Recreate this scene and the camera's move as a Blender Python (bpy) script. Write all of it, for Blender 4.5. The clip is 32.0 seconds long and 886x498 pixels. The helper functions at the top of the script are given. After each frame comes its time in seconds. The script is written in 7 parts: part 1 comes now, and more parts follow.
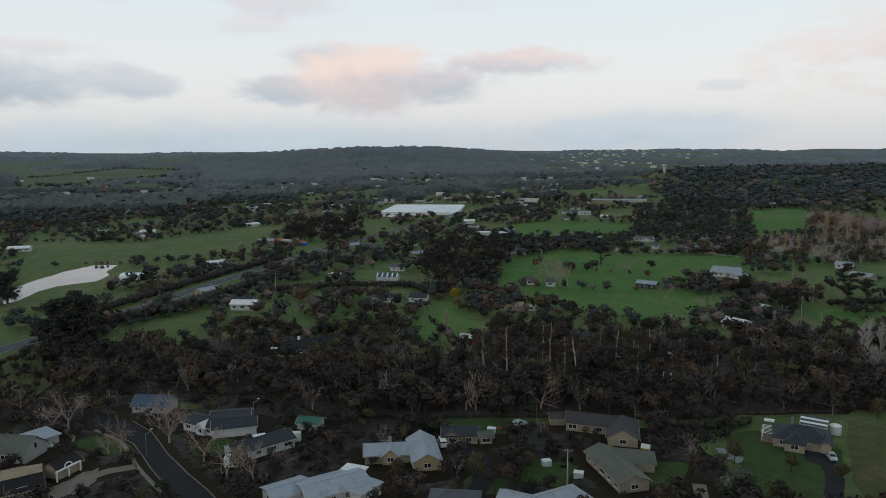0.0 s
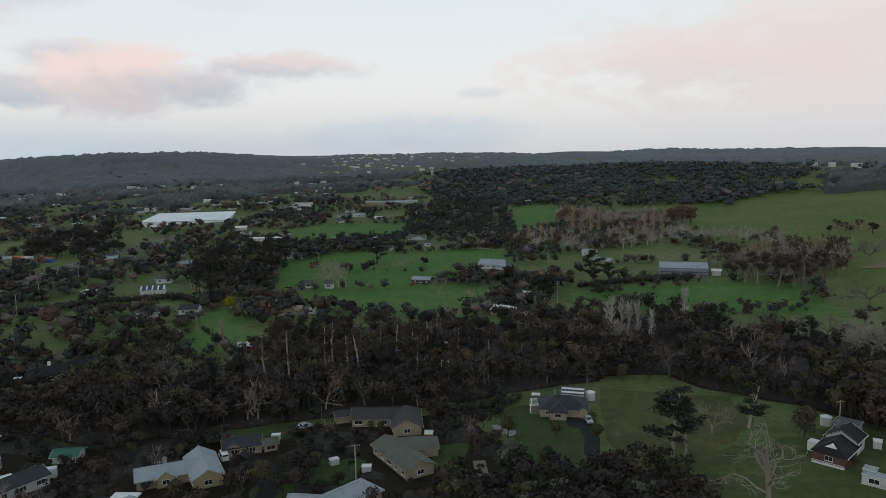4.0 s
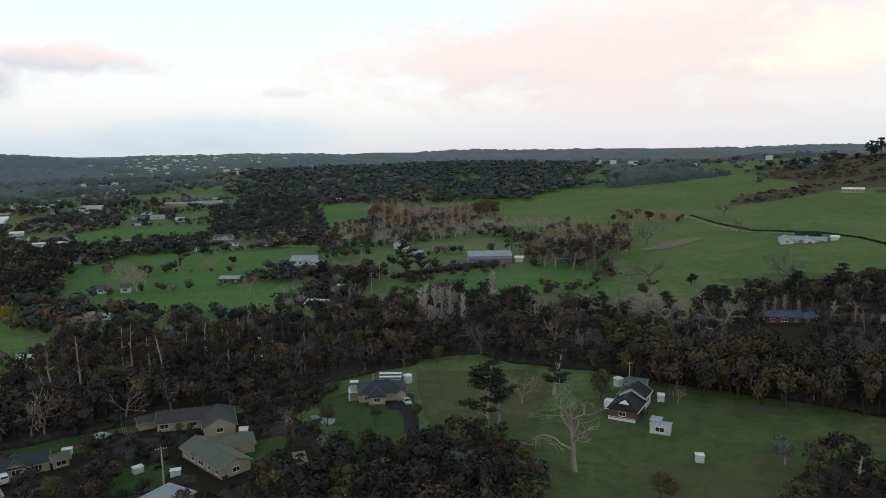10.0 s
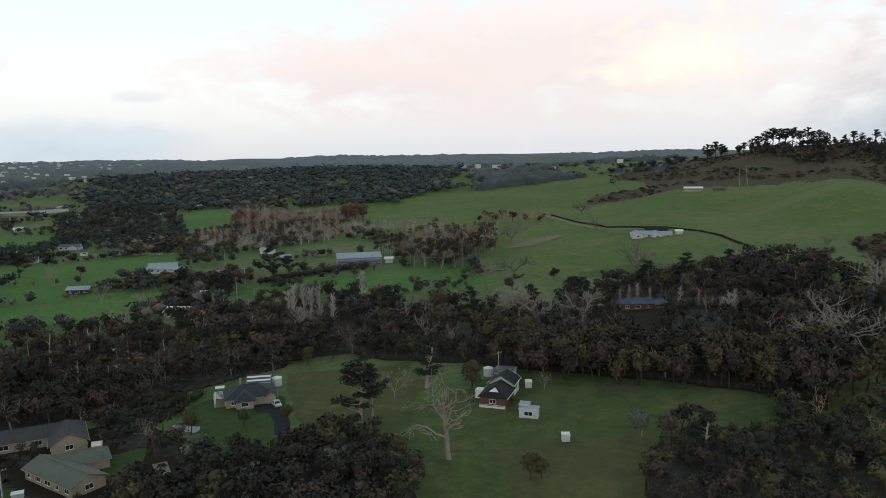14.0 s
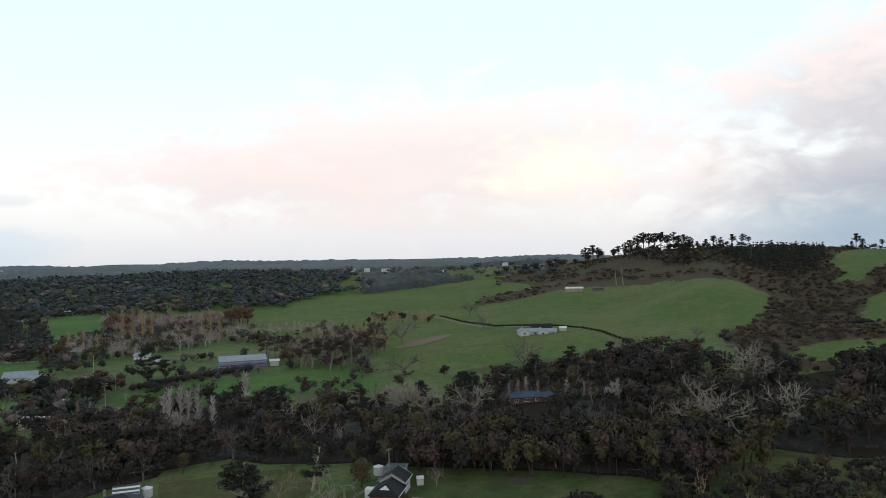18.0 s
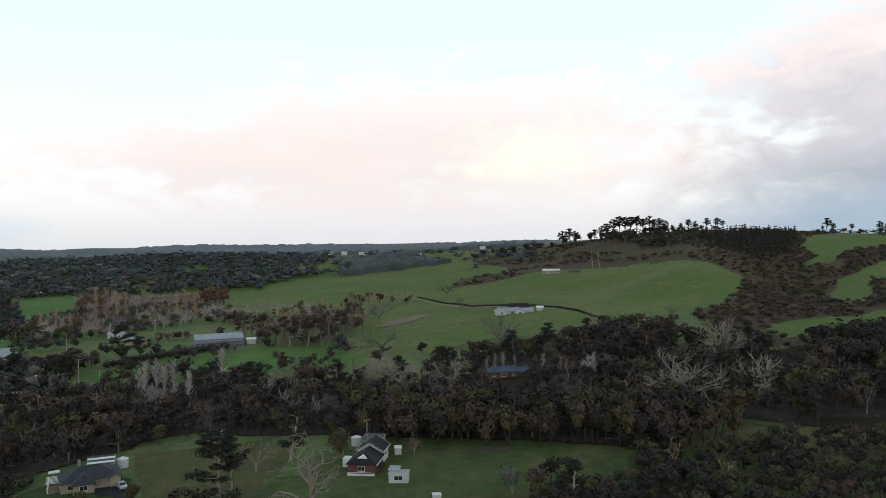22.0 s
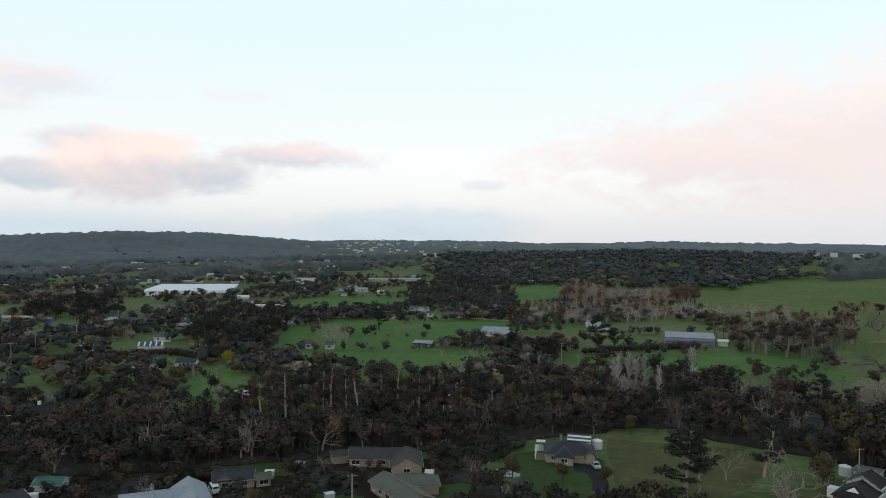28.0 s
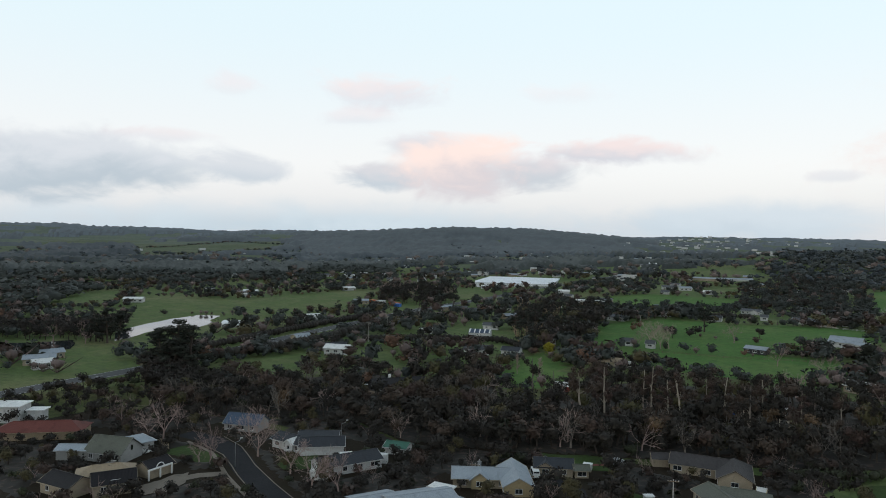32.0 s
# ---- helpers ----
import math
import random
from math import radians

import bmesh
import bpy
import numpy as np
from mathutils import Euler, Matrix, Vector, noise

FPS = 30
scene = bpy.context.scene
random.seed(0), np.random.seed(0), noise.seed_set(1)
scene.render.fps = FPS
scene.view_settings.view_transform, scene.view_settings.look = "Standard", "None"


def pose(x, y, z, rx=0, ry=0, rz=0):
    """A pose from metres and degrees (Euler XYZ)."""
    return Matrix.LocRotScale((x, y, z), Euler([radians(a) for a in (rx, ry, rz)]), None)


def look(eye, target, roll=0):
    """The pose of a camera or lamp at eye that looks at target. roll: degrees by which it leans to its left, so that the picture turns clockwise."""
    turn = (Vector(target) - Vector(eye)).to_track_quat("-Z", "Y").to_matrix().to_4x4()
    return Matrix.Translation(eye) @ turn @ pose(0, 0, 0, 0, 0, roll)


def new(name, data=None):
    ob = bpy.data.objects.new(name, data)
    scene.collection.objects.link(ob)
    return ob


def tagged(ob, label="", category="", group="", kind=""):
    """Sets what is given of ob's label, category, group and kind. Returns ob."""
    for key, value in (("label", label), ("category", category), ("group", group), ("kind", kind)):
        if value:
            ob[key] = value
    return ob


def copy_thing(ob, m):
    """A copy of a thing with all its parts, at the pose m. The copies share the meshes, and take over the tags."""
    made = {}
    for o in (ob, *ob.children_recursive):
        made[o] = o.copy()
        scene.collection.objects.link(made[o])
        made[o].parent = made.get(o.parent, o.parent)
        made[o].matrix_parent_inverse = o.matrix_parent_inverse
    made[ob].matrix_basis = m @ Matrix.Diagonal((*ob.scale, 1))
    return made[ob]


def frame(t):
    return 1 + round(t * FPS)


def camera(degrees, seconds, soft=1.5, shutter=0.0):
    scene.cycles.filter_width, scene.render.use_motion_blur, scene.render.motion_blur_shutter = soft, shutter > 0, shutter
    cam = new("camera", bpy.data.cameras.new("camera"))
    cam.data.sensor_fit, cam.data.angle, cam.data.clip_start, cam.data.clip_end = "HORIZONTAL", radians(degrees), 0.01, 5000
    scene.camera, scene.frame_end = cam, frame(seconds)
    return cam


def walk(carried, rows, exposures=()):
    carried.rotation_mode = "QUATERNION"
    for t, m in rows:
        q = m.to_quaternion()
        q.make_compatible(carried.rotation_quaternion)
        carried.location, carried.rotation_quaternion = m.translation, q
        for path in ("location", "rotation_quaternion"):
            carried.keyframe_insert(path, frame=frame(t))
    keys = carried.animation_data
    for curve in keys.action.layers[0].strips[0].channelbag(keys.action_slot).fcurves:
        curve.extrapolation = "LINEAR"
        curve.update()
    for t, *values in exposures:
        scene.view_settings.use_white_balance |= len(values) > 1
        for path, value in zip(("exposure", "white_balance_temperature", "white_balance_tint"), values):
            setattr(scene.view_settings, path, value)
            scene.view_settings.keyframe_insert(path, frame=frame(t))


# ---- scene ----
cam = camera(63.951, 32.0, soft=0.9)
PATH = [
    (0, (-0.00, 0.00, 79.00), (-46.913, 87.214, 65.114), -0.350),
    (1, (0.08, 0.04, 78.40), (-36.894, 91.936, 64.693), -0.523),
    (2, (0.09, 0.05, 78.01), (-27.744, 95.125, 64.394), -0.826),
    (3, (0.01, -0.05, 77.55), (-21.332, 96.705, 64.016), -0.878),
    (3.5, (-0.02, -0.03, 77.35), (-19.470, 97.122, 63.820), -0.868),
    (5.5, (-0.05, 0.50, 75.90), (-11.142, 98.961, 62.388), -0.911),
    (6, (-0.15, 0.64, 75.47), (-8.940, 99.334, 61.951), -0.966),
    (7, (-0.25, 0.80, 74.49), (-4.636, 99.796, 61.068), -0.948),
    (8, (-0.35, 0.92, 73.73), (-0.359, 100.008, 60.244), -0.918),
    (9, (-0.33, 0.87, 73.02), (3.925, 99.852, 59.439), -0.870),
    (10, (-0.33, 0.89, 72.26), (8.252, 99.572, 58.579), -0.883),
    (11, (-0.39, 0.89, 71.40), (12.251, 99.156, 57.825), -0.864),
    (12, (-0.38, 0.93, 70.90), (15.922, 98.643, 57.270), -0.857),
    (13, (-0.23, 0.93, 70.01), (20.287, 97.894, 56.703), -0.873),
    (13.5, (-0.15, 1.04, 69.43), (23.467, 97.299, 56.166), -0.917),
    (15.5, (0.18, 1.04, 67.72), (33.920, 94.956, 61.332), -1.128),
    (16, (0.26, 0.77, 66.82), (35.745, 94.259, 68.106), -1.178),
    (16.5, (-0.06, 0.69, 66.18), (36.991, 93.559, 67.853), -1.097),
    (17, (0.05, 0.70, 65.90), (38.629, 92.944, 67.594), -1.115),
    (18, (0.06, 0.83, 64.98), (41.685, 91.738, 66.368), -1.137),
    (18.5, (0.01, 0.89, 64.40), (43.165, 91.098, 64.599), -1.103),
    (19, (0.16, 0.92, 63.85), (44.801, 90.392, 62.851), -1.154),
    (20, (0.15, 1.01, 63.14), (47.084, 89.301, 61.919), -1.130),
    (21, (-0.29, 0.88, 61.50), (46.413, 89.297, 60.467), -1.110),
    (22, (-0.33, 0.92, 60.79), (44.130, 90.490, 60.084), -0.904),
    (23, (-0.54, 0.81, 60.77), (39.539, 92.424, 60.267), -0.799),
    (24, (-0.73, 0.94, 60.78), (29.465, 96.274, 60.594), -0.497),
    (25, (-0.61, 0.62, 60.71), (18.099, 98.854, 60.569), -0.136),
    (25.5, (-0.80, 0.57, 60.75), (12.176, 99.724, 60.551), 0.010),
    (27.5, (-1.09, 0.21, 61.39), (-12.836, 99.515, 60.600), 0.387),
    (28, (-1.21, 0.34, 61.41), (-19.190, 98.706, 60.497), 0.493),
    (29, (-1.47, 0.91, 61.19), (-31.723, 96.220, 60.066), 0.700),
    (30, (-1.75, 0.86, 60.96), (-43.703, 91.629, 59.623), 0.956),
    (31, (-1.67, 0.78, 61.16), (-52.460, 86.901, 59.604), 0.916),
    (32, (-1.62, 0.67, 61.00), (-60.088, 81.770, 59.015), 0.932),
]


walk(cam, [(t, look(eye, target, roll)) for t, eye, target, roll in PATH], exposures=[(0, -0.2), (3, -0.2), (6, -0.24), (7, -0.4), (8, -0.22), (9, 0.08), (13, 0.08), (20, 0.12), (28, 0.05), (32, 0.0)])

# ---- sky and light ----
SUN_AZ, SUN_EL = 200.0, 7.0  # behind the walk, low after the day


def sky_world():
    w = bpy.data.worlds.new("dusk_sky")
    w.use_nodes = True
    scene.world = w
    nt = w.node_tree
    nt.nodes.clear()
    N, L = nt.nodes.new, nt.links.new

    def m(op, a, b=None, c=None):
        n = N("ShaderNodeMath")
        n.operation = op
        for i, v in enumerate((a, b, c)):
            if v is None:
                continue
            if isinstance(v, (int, float)):
                n.inputs[i].default_value = v
            else:
                L(v, n.inputs[i])
        return n.outputs[0]

    def mixc(fac, a, b):
        n = N("ShaderNodeMix")
        n.data_type = "RGBA"
        for sock, v in ((n.inputs["Factor"], fac), (n.inputs[6], a), (n.inputs[7], b)):
            if isinstance(v, (int, float)):
                sock.default_value = v
            elif isinstance(v, tuple):
                sock.default_value = (*v, 1)
            else:
                L(v, sock)
        return n.outputs[2]

    def step(v, lo, hi):
        n = N("ShaderNodeMapRange")
        n.interpolation_type = "SMOOTHSTEP"
        L(v, n.inputs[0])
        n.inputs[1].default_value, n.inputs[2].default_value = lo, hi
        return n.outputs[0]

    co = N("ShaderNodeTexCoord")
    sep = N("ShaderNodeSeparateXYZ")
    L(co.outputs["Generated"], sep.inputs[0])
    sx, sy, sz = sep.outputs
    az = m("MULTIPLY", m("ARCTAN2", sx, sy), 57.2958)
    el = m("MULTIPLY", m("ARCSINE", sz), 57.2958)
    sky = N("ShaderNodeTexSky")
    sky.sky_type, sky.sun_disc = "NISHITA", False
    sky.sun_elevation, sky.sun_rotation = radians(SUN_EL), radians(SUN_AZ)
    sky.air_density, sky.dust_density, sky.ozone_density = 1.0, 1.2, 1.0
    # thin high haze whitens the sky
    base = N("ShaderNodeVectorMath")
    base.operation = "SCALE"
    L(sky.outputs[0], base.inputs[0])
    base.inputs["Scale"].default_value = 0.11
    veil = mixc(step(el, 3.0, 18.0), (1.05, 1.05, 1.06), (0.90, 1.06, 1.13))
    veil = mixc(step(el, -1.0, 6.0), (0.80, 0.83, 0.88), veil)
    veil = mixc(step(el, 22.0, 80.0), veil, (0.13, 0.21, 0.31))
    col = mixc(0.85, base.outputs[0], veil)

    def fbm(scale, stretch, detail=6.0, rough=0.55, warp=0.6, seed=0.0):
        mp = N("ShaderNodeMapping")
        L(co.outputs["Generated"], mp.inputs[0])
        mp.inputs["Location"].default_value = (seed, seed * 0.7, seed * 1.3)
        mp.inputs["Scale"].default_value = (scale, scale, scale * stretch)
        n = N("ShaderNodeTexNoise")
        n.inputs["Scale"].default_value, n.inputs["Detail"].default_value = 1.0, detail
        n.inputs["Roughness"].default_value, n.inputs["Distortion"].default_value = rough, warp
        L(mp.outputs[0], n.inputs["Vector"])
        return n.outputs["Fac"]

    big, fine = fbm(6.0, 2.0, detail=5.0, rough=0.55, warp=0.8, seed=3.1), fbm(17.0, 2.0, detail=5.0, rough=0.55, warp=0.5, seed=1.7)
    ragged = m("ADD", m("MULTIPLY", m("SUBTRACT", big, 0.5), 2.4), m("MULTIPLY", m("SUBTRACT", fine, 0.5), 1.5))

    def cloud(col, a0, e0, ha, he, soft, dense, top, low, split=0.0, rag=1.0):
        """A bank of cloud round one place of the sky, lit above and grey below."""
        u = m("DIVIDE", m("SUBTRACT", az, a0), ha)
        v = m("DIVIDE", m("SUBTRACT", el, e0), he)
        d = m("SQRT", m("ADD", m("MULTIPLY", u, u), m("MULTIPLY", v, v)))
        body = m("ADD", m("SUBTRACT", 1.0, d), m("MULTIPLY", ragged, rag))
        fac = m("MULTIPLY", step(body, -0.05, soft), dense)
        lit = step(m("ADD", m("ADD", v, m("MULTIPLY", ragged, 0.8)), split), -0.55, 0.65)
        return mixc(fac, col, mixc(lit, low, top))

    pink, grey = (1.02, 0.84, 0.78), (0.56, 0.63, 0.70)
    for spec in (
        # the pale veil of cloud over the hill
        (25, 6.6, 31, 7.8, 0.9, 0.93, (0.93, 0.83, 0.80), (0.82, 0.75, 0.75), 0.2, 0.6),
        (8, 6.2, 13, 3.6, 0.8, 0.75, (0.94, 0.81, 0.78), (0.82, 0.74, 0.75), 0.1, 0.7),
        (28, 10.2, 20, 4.2, 1.0, 0.65, (1.0, 0.91, 0.88), (0.84, 0.77, 0.76), 0.1, 1.0),
        (34, 6.8, 8, 3.4, 1.0, 0.85, (1.12, 1.02, 0.86), (1.0, 0.90, 0.79), 0.4, 1.0),
        (44, 5.0, 7, 3.0, 1.0, 0.6, (0.92, 0.83, 0.80), (0.72, 0.70, 0.73), 0.1, 0.9),
        (24, 1.0, 32, 2.6, 1.0, 0.8, (0.80, 0.79, 0.82), (0.74, 0.75, 0.79), 0.0, 0.25),
        # low blue-grey bank on the horizon
        (-46, 0.6, 44, 2.4, 0.9, 0.95, (0.64, 0.74, 0.81), (0.55, 0.66, 0.74), 0.0, 0.35),
        (-14, 1.2, 13, 2.0, 0.7, 0.85, (0.66, 0.75, 0.82), (0.58, 0.68, 0.76), 0.0, 0.4),
        # grey bank and single clouds
        (-66, 4.7, 14.5, 2.8, 0.5, 0.95, (0.72, 0.76, 0.81), (0.50, 0.58, 0.65), -0.1, 0.6),
        (-51.5, 4.7, 4.0, 1.3, 0.6, 0.85, (0.70, 0.74, 0.79), (0.58, 0.65, 0.72), 0.0, 0.8),
        (-57.5, 7.1, 4.5, 0.7, 0.8, 0.6, (0.86, 0.80, 0.82), (0.76, 0.77, 0.82), 0.0, 0.8),
        (-41.0, 4.6, 4.2, 1.3, 0.5, 0.9, (0.70, 0.70, 0.74), grey, 0.0, 0.8),
        (-37.2, 7.2, 4.4, 1.3, 0.7, 0.8, (0.78, 0.76, 0.80), (0.66, 0.69, 0.75), 0.0, 0.8),
        (-28.8, 5.2, 7.0, 2.0, 0.6, 0.9, (0.82, 0.74, 0.76), (0.58, 0.63, 0.69), 0.0, 0.6),
        (-23.6, 6.7, 7.0, 1.2, 0.6, 0.85, (0.92, 0.78, 0.77), (0.66, 0.67, 0.73), 0.0, 0.8),
        (-34.2, 5.5, 6.4, 3.1, 0.55, 0.97, pink, (0.68, 0.65, 0.69), 0.15, 0.6),
        (-40.5, 11.4, 6.8, 1.6, 0.8, 0.7, (0.95, 0.81, 0.80), (0.74, 0.75, 0.81), 0.1, 1.0),
        (-42.8, 9.2, 3.6, 1.0, 0.9, 0.55, (0.88, 0.81, 0.83), (0.74, 0.77, 0.83), 0.0, 0.9),
        (-53, 10.8, 4.6, 1.2, 0.9, 0.5, (0.90, 0.81, 0.83), (0.80, 0.83, 0.87), 0.0, 1.0),
        (-26.5, 11.2, 4.6, 1.0, 0.9, 0.45, (0.93, 0.86, 0.87), (0.84, 0.85, 0.89), 0.0, 1.0),
        (-7.0, 4.6, 2.0, 0.5, 0.7, 0.5, (0.74, 0.75, 0.80), (0.68, 0.71, 0.77), 0.0, 0.6),
        # the tall grey bank past the hill
        (63, 11.0, 18, 8.0, 0.4, 0.97, (0.97, 0.87, 0.85), (0.64, 0.63, 0.67), 0.0, 0.5),
        (63, 4.9, 21, 3.6, 0.7, 0.97, (0.58, 0.58, 0.63), (0.38, 0.43, 0.50), 0.0, 0.35),
        (61, 1.2, 22, 3.6, 0.7, 0.97, (0.40, 0.49, 0.58), (0.36, 0.46, 0.56), 0.0, 0.25),
    ):
        col = cloud(col, *spec)
    bg = N("ShaderNodeBackground")
    L(col, bg.inputs["Color"])
    bg.inputs["Strength"].default_value = 1.0
    out = N("ShaderNodeOutputWorld")
    L(bg.outputs[0], out.inputs[0])


sky_world()
sun = new("sun", bpy.data.lights.new("sun", "SUN"))
sun.data.energy, sun.data.angle, sun.data.color = 0.22, radians(25), (1.0, 0.9, 0.82)
a, e = radians(SUN_AZ), radians(24)
sun.matrix_world = look((math.sin(a) * math.cos(e) * 100, math.cos(a) * math.cos(e) * 100, math.sin(e) * 100), (0, 0, 0))

# ---- materials ----
MATS = {}


def material(name, color, color2=None, rough=0.8, metal=0.0, scale=1.0, bump=0.0, bump_scale=None, fine=None, island=0.0, thing=0.0, wave=None, spec=0.3, stains=0.0):
    """A surface whose colour wanders at two scales, with grain, optional ribs (wave: spacing in metres, along local x) and stains."""
    mat = bpy.data.materials.new(name)
    mat.use_nodes = True
    nt = mat.node_tree
    N, L = nt.nodes.new, nt.links.new
    bsdf = nt.nodes["Principled BSDF"]
    bsdf.inputs["Roughness"].default_value, bsdf.inputs["Metallic"].default_value = rough, metal
    bsdf.inputs["Specular IOR Level"].default_value = spec
    co = N("ShaderNodeTexCoord").outputs["Object"]

    def tex(sc, detail=4):
        n = N("ShaderNodeTexNoise")
        n.inputs["Scale"].default_value, n.inputs["Detail"].default_value = sc, detail
        L(co, n.inputs["Vector"])
        return n.outputs["Fac"]

    def ramp(v, lo, hi):
        n = N("ShaderNodeMapRange")
        L(v, n.inputs[0])
        n.inputs[1].default_value, n.inputs[2].default_value = lo, hi
        return n.outputs[0]

    def mixc(fac, a, b):
        n = N("ShaderNodeMix")
        n.data_type = "RGBA"
        for sock, v in ((n.inputs["Factor"], fac), (n.inputs[6], a), (n.inputs[7], b)):
            if isinstance(v, (int, float)):
                sock.default_value = v
            elif isinstance(v, tuple):
                sock.default_value = (*v, 1)
            else:
                L(v, sock)
        return n.outputs[2]

    color2 = color2 or tuple(c * 0.72 for c in color)
    col = mixc(ramp(tex(0.35 * scale), 0.32, 0.68), color, color2)
    col = mixc(ramp(tex(fine or 9.0 * scale, 2), 0.3, 0.75), col, tuple((p + q) * 0.36 for p, q in zip(color, color2)))
    if stains:
        col = mixc(ramp(tex(0.9 * scale, 6), 0.62 - 0.1 * stains, 0.8), col, tuple(c * 0.55 for c in color2))
    hsv = None
    if island or thing:
        hsv = N("ShaderNodeHueSaturation")
        L(col, hsv.inputs["Color"])
        src = N("ShaderNodeNewGeometry").outputs["Random Per Island"] if island else N("ShaderNodeObjectInfo").outputs["Random"]
        amount = island or thing
        val = ramp(src, 0, 1)
        val.node.inputs[3].default_value, val.node.inputs[4].default_value = 1 - amount, 1 + amount
        L(val, hsv.inputs["Value"])
        hue = ramp(N("ShaderNodeObjectInfo").outputs["Random"], 0, 1)
        hue.node.inputs[3].default_value, hue.node.inputs[4].default_value = 0.5 - 0.05 * amount, 0.5 + 0.05 * amount
        L(hue, hsv.inputs["Hue"])
        col = hsv.outputs[0]
    L(col, bsdf.inputs["Base Color"])
    height = None
    if wave:
        wv = N("ShaderNodeTexWave")
        wv.inputs["Scale"].default_value = 0.314 / wave
        L(co, wv.inputs["Vector"])
        height, bump = wv.outputs["Fac"], bump or 0.6
    elif bump:
        height = tex(bump_scale or 12.0 * scale, 5)
    if height is not None:
        b = N("ShaderNodeBump")
        b.inputs["Strength"].default_value, b.inputs["Distance"].default_value = min(bump, 1.0), 0.05 if wave else 0.1
        L(height, b.inputs["Height"])
        L(b.outputs[0], bsdf.inputs["Normal"])
    MATS[name] = mat
    return mat


def grass_material(name, a, b, dry, dark):
    """Pasture: broad paddock tones, tufts, dry and muddy patches."""
    mat = material(name, a, b, rough=0.95, scale=0.05, spec=0.1)
    nt = mat.node_tree
    N, L = nt.nodes.new, nt.links.new
    bsdf = nt.nodes["Principled BSDF"]
    col = bsdf.inputs["Base Color"].links[0].from_socket
    co = N("ShaderNodeTexCoord").outputs["Object"]
    for sc, lo, hi, tint, amount in ((0.011, 0.48, 0.66, dry, 0.75), (0.06, 0.48, 0.68, dry, 0.6), (0.22, 0.48, 0.68, dark, 0.7), (1.1, 0.42, 0.7, dark, 0.5)):
        n = N("ShaderNodeTexNoise")
        n.inputs["Scale"].default_value, n.inputs["Detail"].default_value = sc, 5
        L(co, n.inputs["Vector"])
        r = N("ShaderNodeMapRange")
        L(n.outputs["Fac"], r.inputs[0])
        r.inputs[1].default_value, r.inputs[2].default_value, r.inputs[4].default_value = lo, hi, amount
        mx = N("ShaderNodeMix")
        mx.data_type = "RGBA"
        L(r.outputs[0], mx.inputs["Factor"])
        L(col, mx.inputs[6])
        mx.inputs[7].default_value = (*tint, 1)
        col = mx.outputs[2]
    L(col, bsdf.inputs["Base Color"])
    bp = N("ShaderNodeBump")
    bp.inputs["Strength"].default_value, bp.inputs["Distance"].default_value = 0.7, 0.35
    L(n.outputs["Fac"], bp.inputs["Height"])
    L(bp.outputs[0], bsdf.inputs["Normal"])
    return mat


# farm, far and plain grass are lightened or greyed to imitate distance haze
grass_material("pasture", (0.084, 0.112, 0.036), (0.062, 0.090, 0.029), (0.132, 0.116, 0.052), (0.042, 0.050, 0.022))
grass_material("hill_pasture", (0.106, 0.154, 0.038), (0.086, 0.132, 0.032), (0.150, 0.150, 0.058), (0.056, 0.084, 0.026))
grass_material("farm_pasture_haze", (0.116, 0.160, 0.052), (0.092, 0.136, 0.044), (0.162, 0.156, 0.074), (0.060, 0.080, 0.036))
grass_material("lawn_grass", (0.054, 0.088, 0.026), (0.044, 0.074, 0.023), (0.074, 0.086, 0.034), (0.032, 0.044, 0.018))
grass_material("bracken", (0.098, 0.064, 0.040), (0.072, 0.050, 0.032), (0.070, 0.072, 0.030), (0.034, 0.027, 0.019))
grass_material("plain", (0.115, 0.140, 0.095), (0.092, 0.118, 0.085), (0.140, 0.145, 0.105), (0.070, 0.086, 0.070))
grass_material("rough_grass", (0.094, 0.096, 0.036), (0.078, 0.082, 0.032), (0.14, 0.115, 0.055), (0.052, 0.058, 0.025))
grass_material("far_pasture_haze", (0.100, 0.130, 0.066), (0.082, 0.108, 0.058), (0.132, 0.130, 0.080), (0.060, 0.074, 0.050))
grass_material("lush_grass", (0.082, 0.170, 0.040), (0.066, 0.146, 0.034), (0.118, 0.160, 0.050), (0.050, 0.096, 0.028))
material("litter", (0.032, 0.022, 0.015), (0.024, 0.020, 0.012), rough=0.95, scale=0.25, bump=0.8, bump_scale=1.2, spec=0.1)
# mid, far and blue leaves have distance haze mixed into their base colour
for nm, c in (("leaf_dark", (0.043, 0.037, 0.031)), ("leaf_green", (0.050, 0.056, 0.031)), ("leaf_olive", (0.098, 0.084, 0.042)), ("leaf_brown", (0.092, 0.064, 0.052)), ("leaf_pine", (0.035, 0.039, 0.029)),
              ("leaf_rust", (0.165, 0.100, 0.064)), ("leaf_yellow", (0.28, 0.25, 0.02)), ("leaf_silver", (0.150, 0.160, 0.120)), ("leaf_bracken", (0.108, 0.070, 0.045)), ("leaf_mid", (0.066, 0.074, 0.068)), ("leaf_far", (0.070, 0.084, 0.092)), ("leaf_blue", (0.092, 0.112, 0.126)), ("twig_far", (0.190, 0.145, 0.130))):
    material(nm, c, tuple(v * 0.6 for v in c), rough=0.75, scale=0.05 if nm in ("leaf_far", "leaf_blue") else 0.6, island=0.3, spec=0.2)
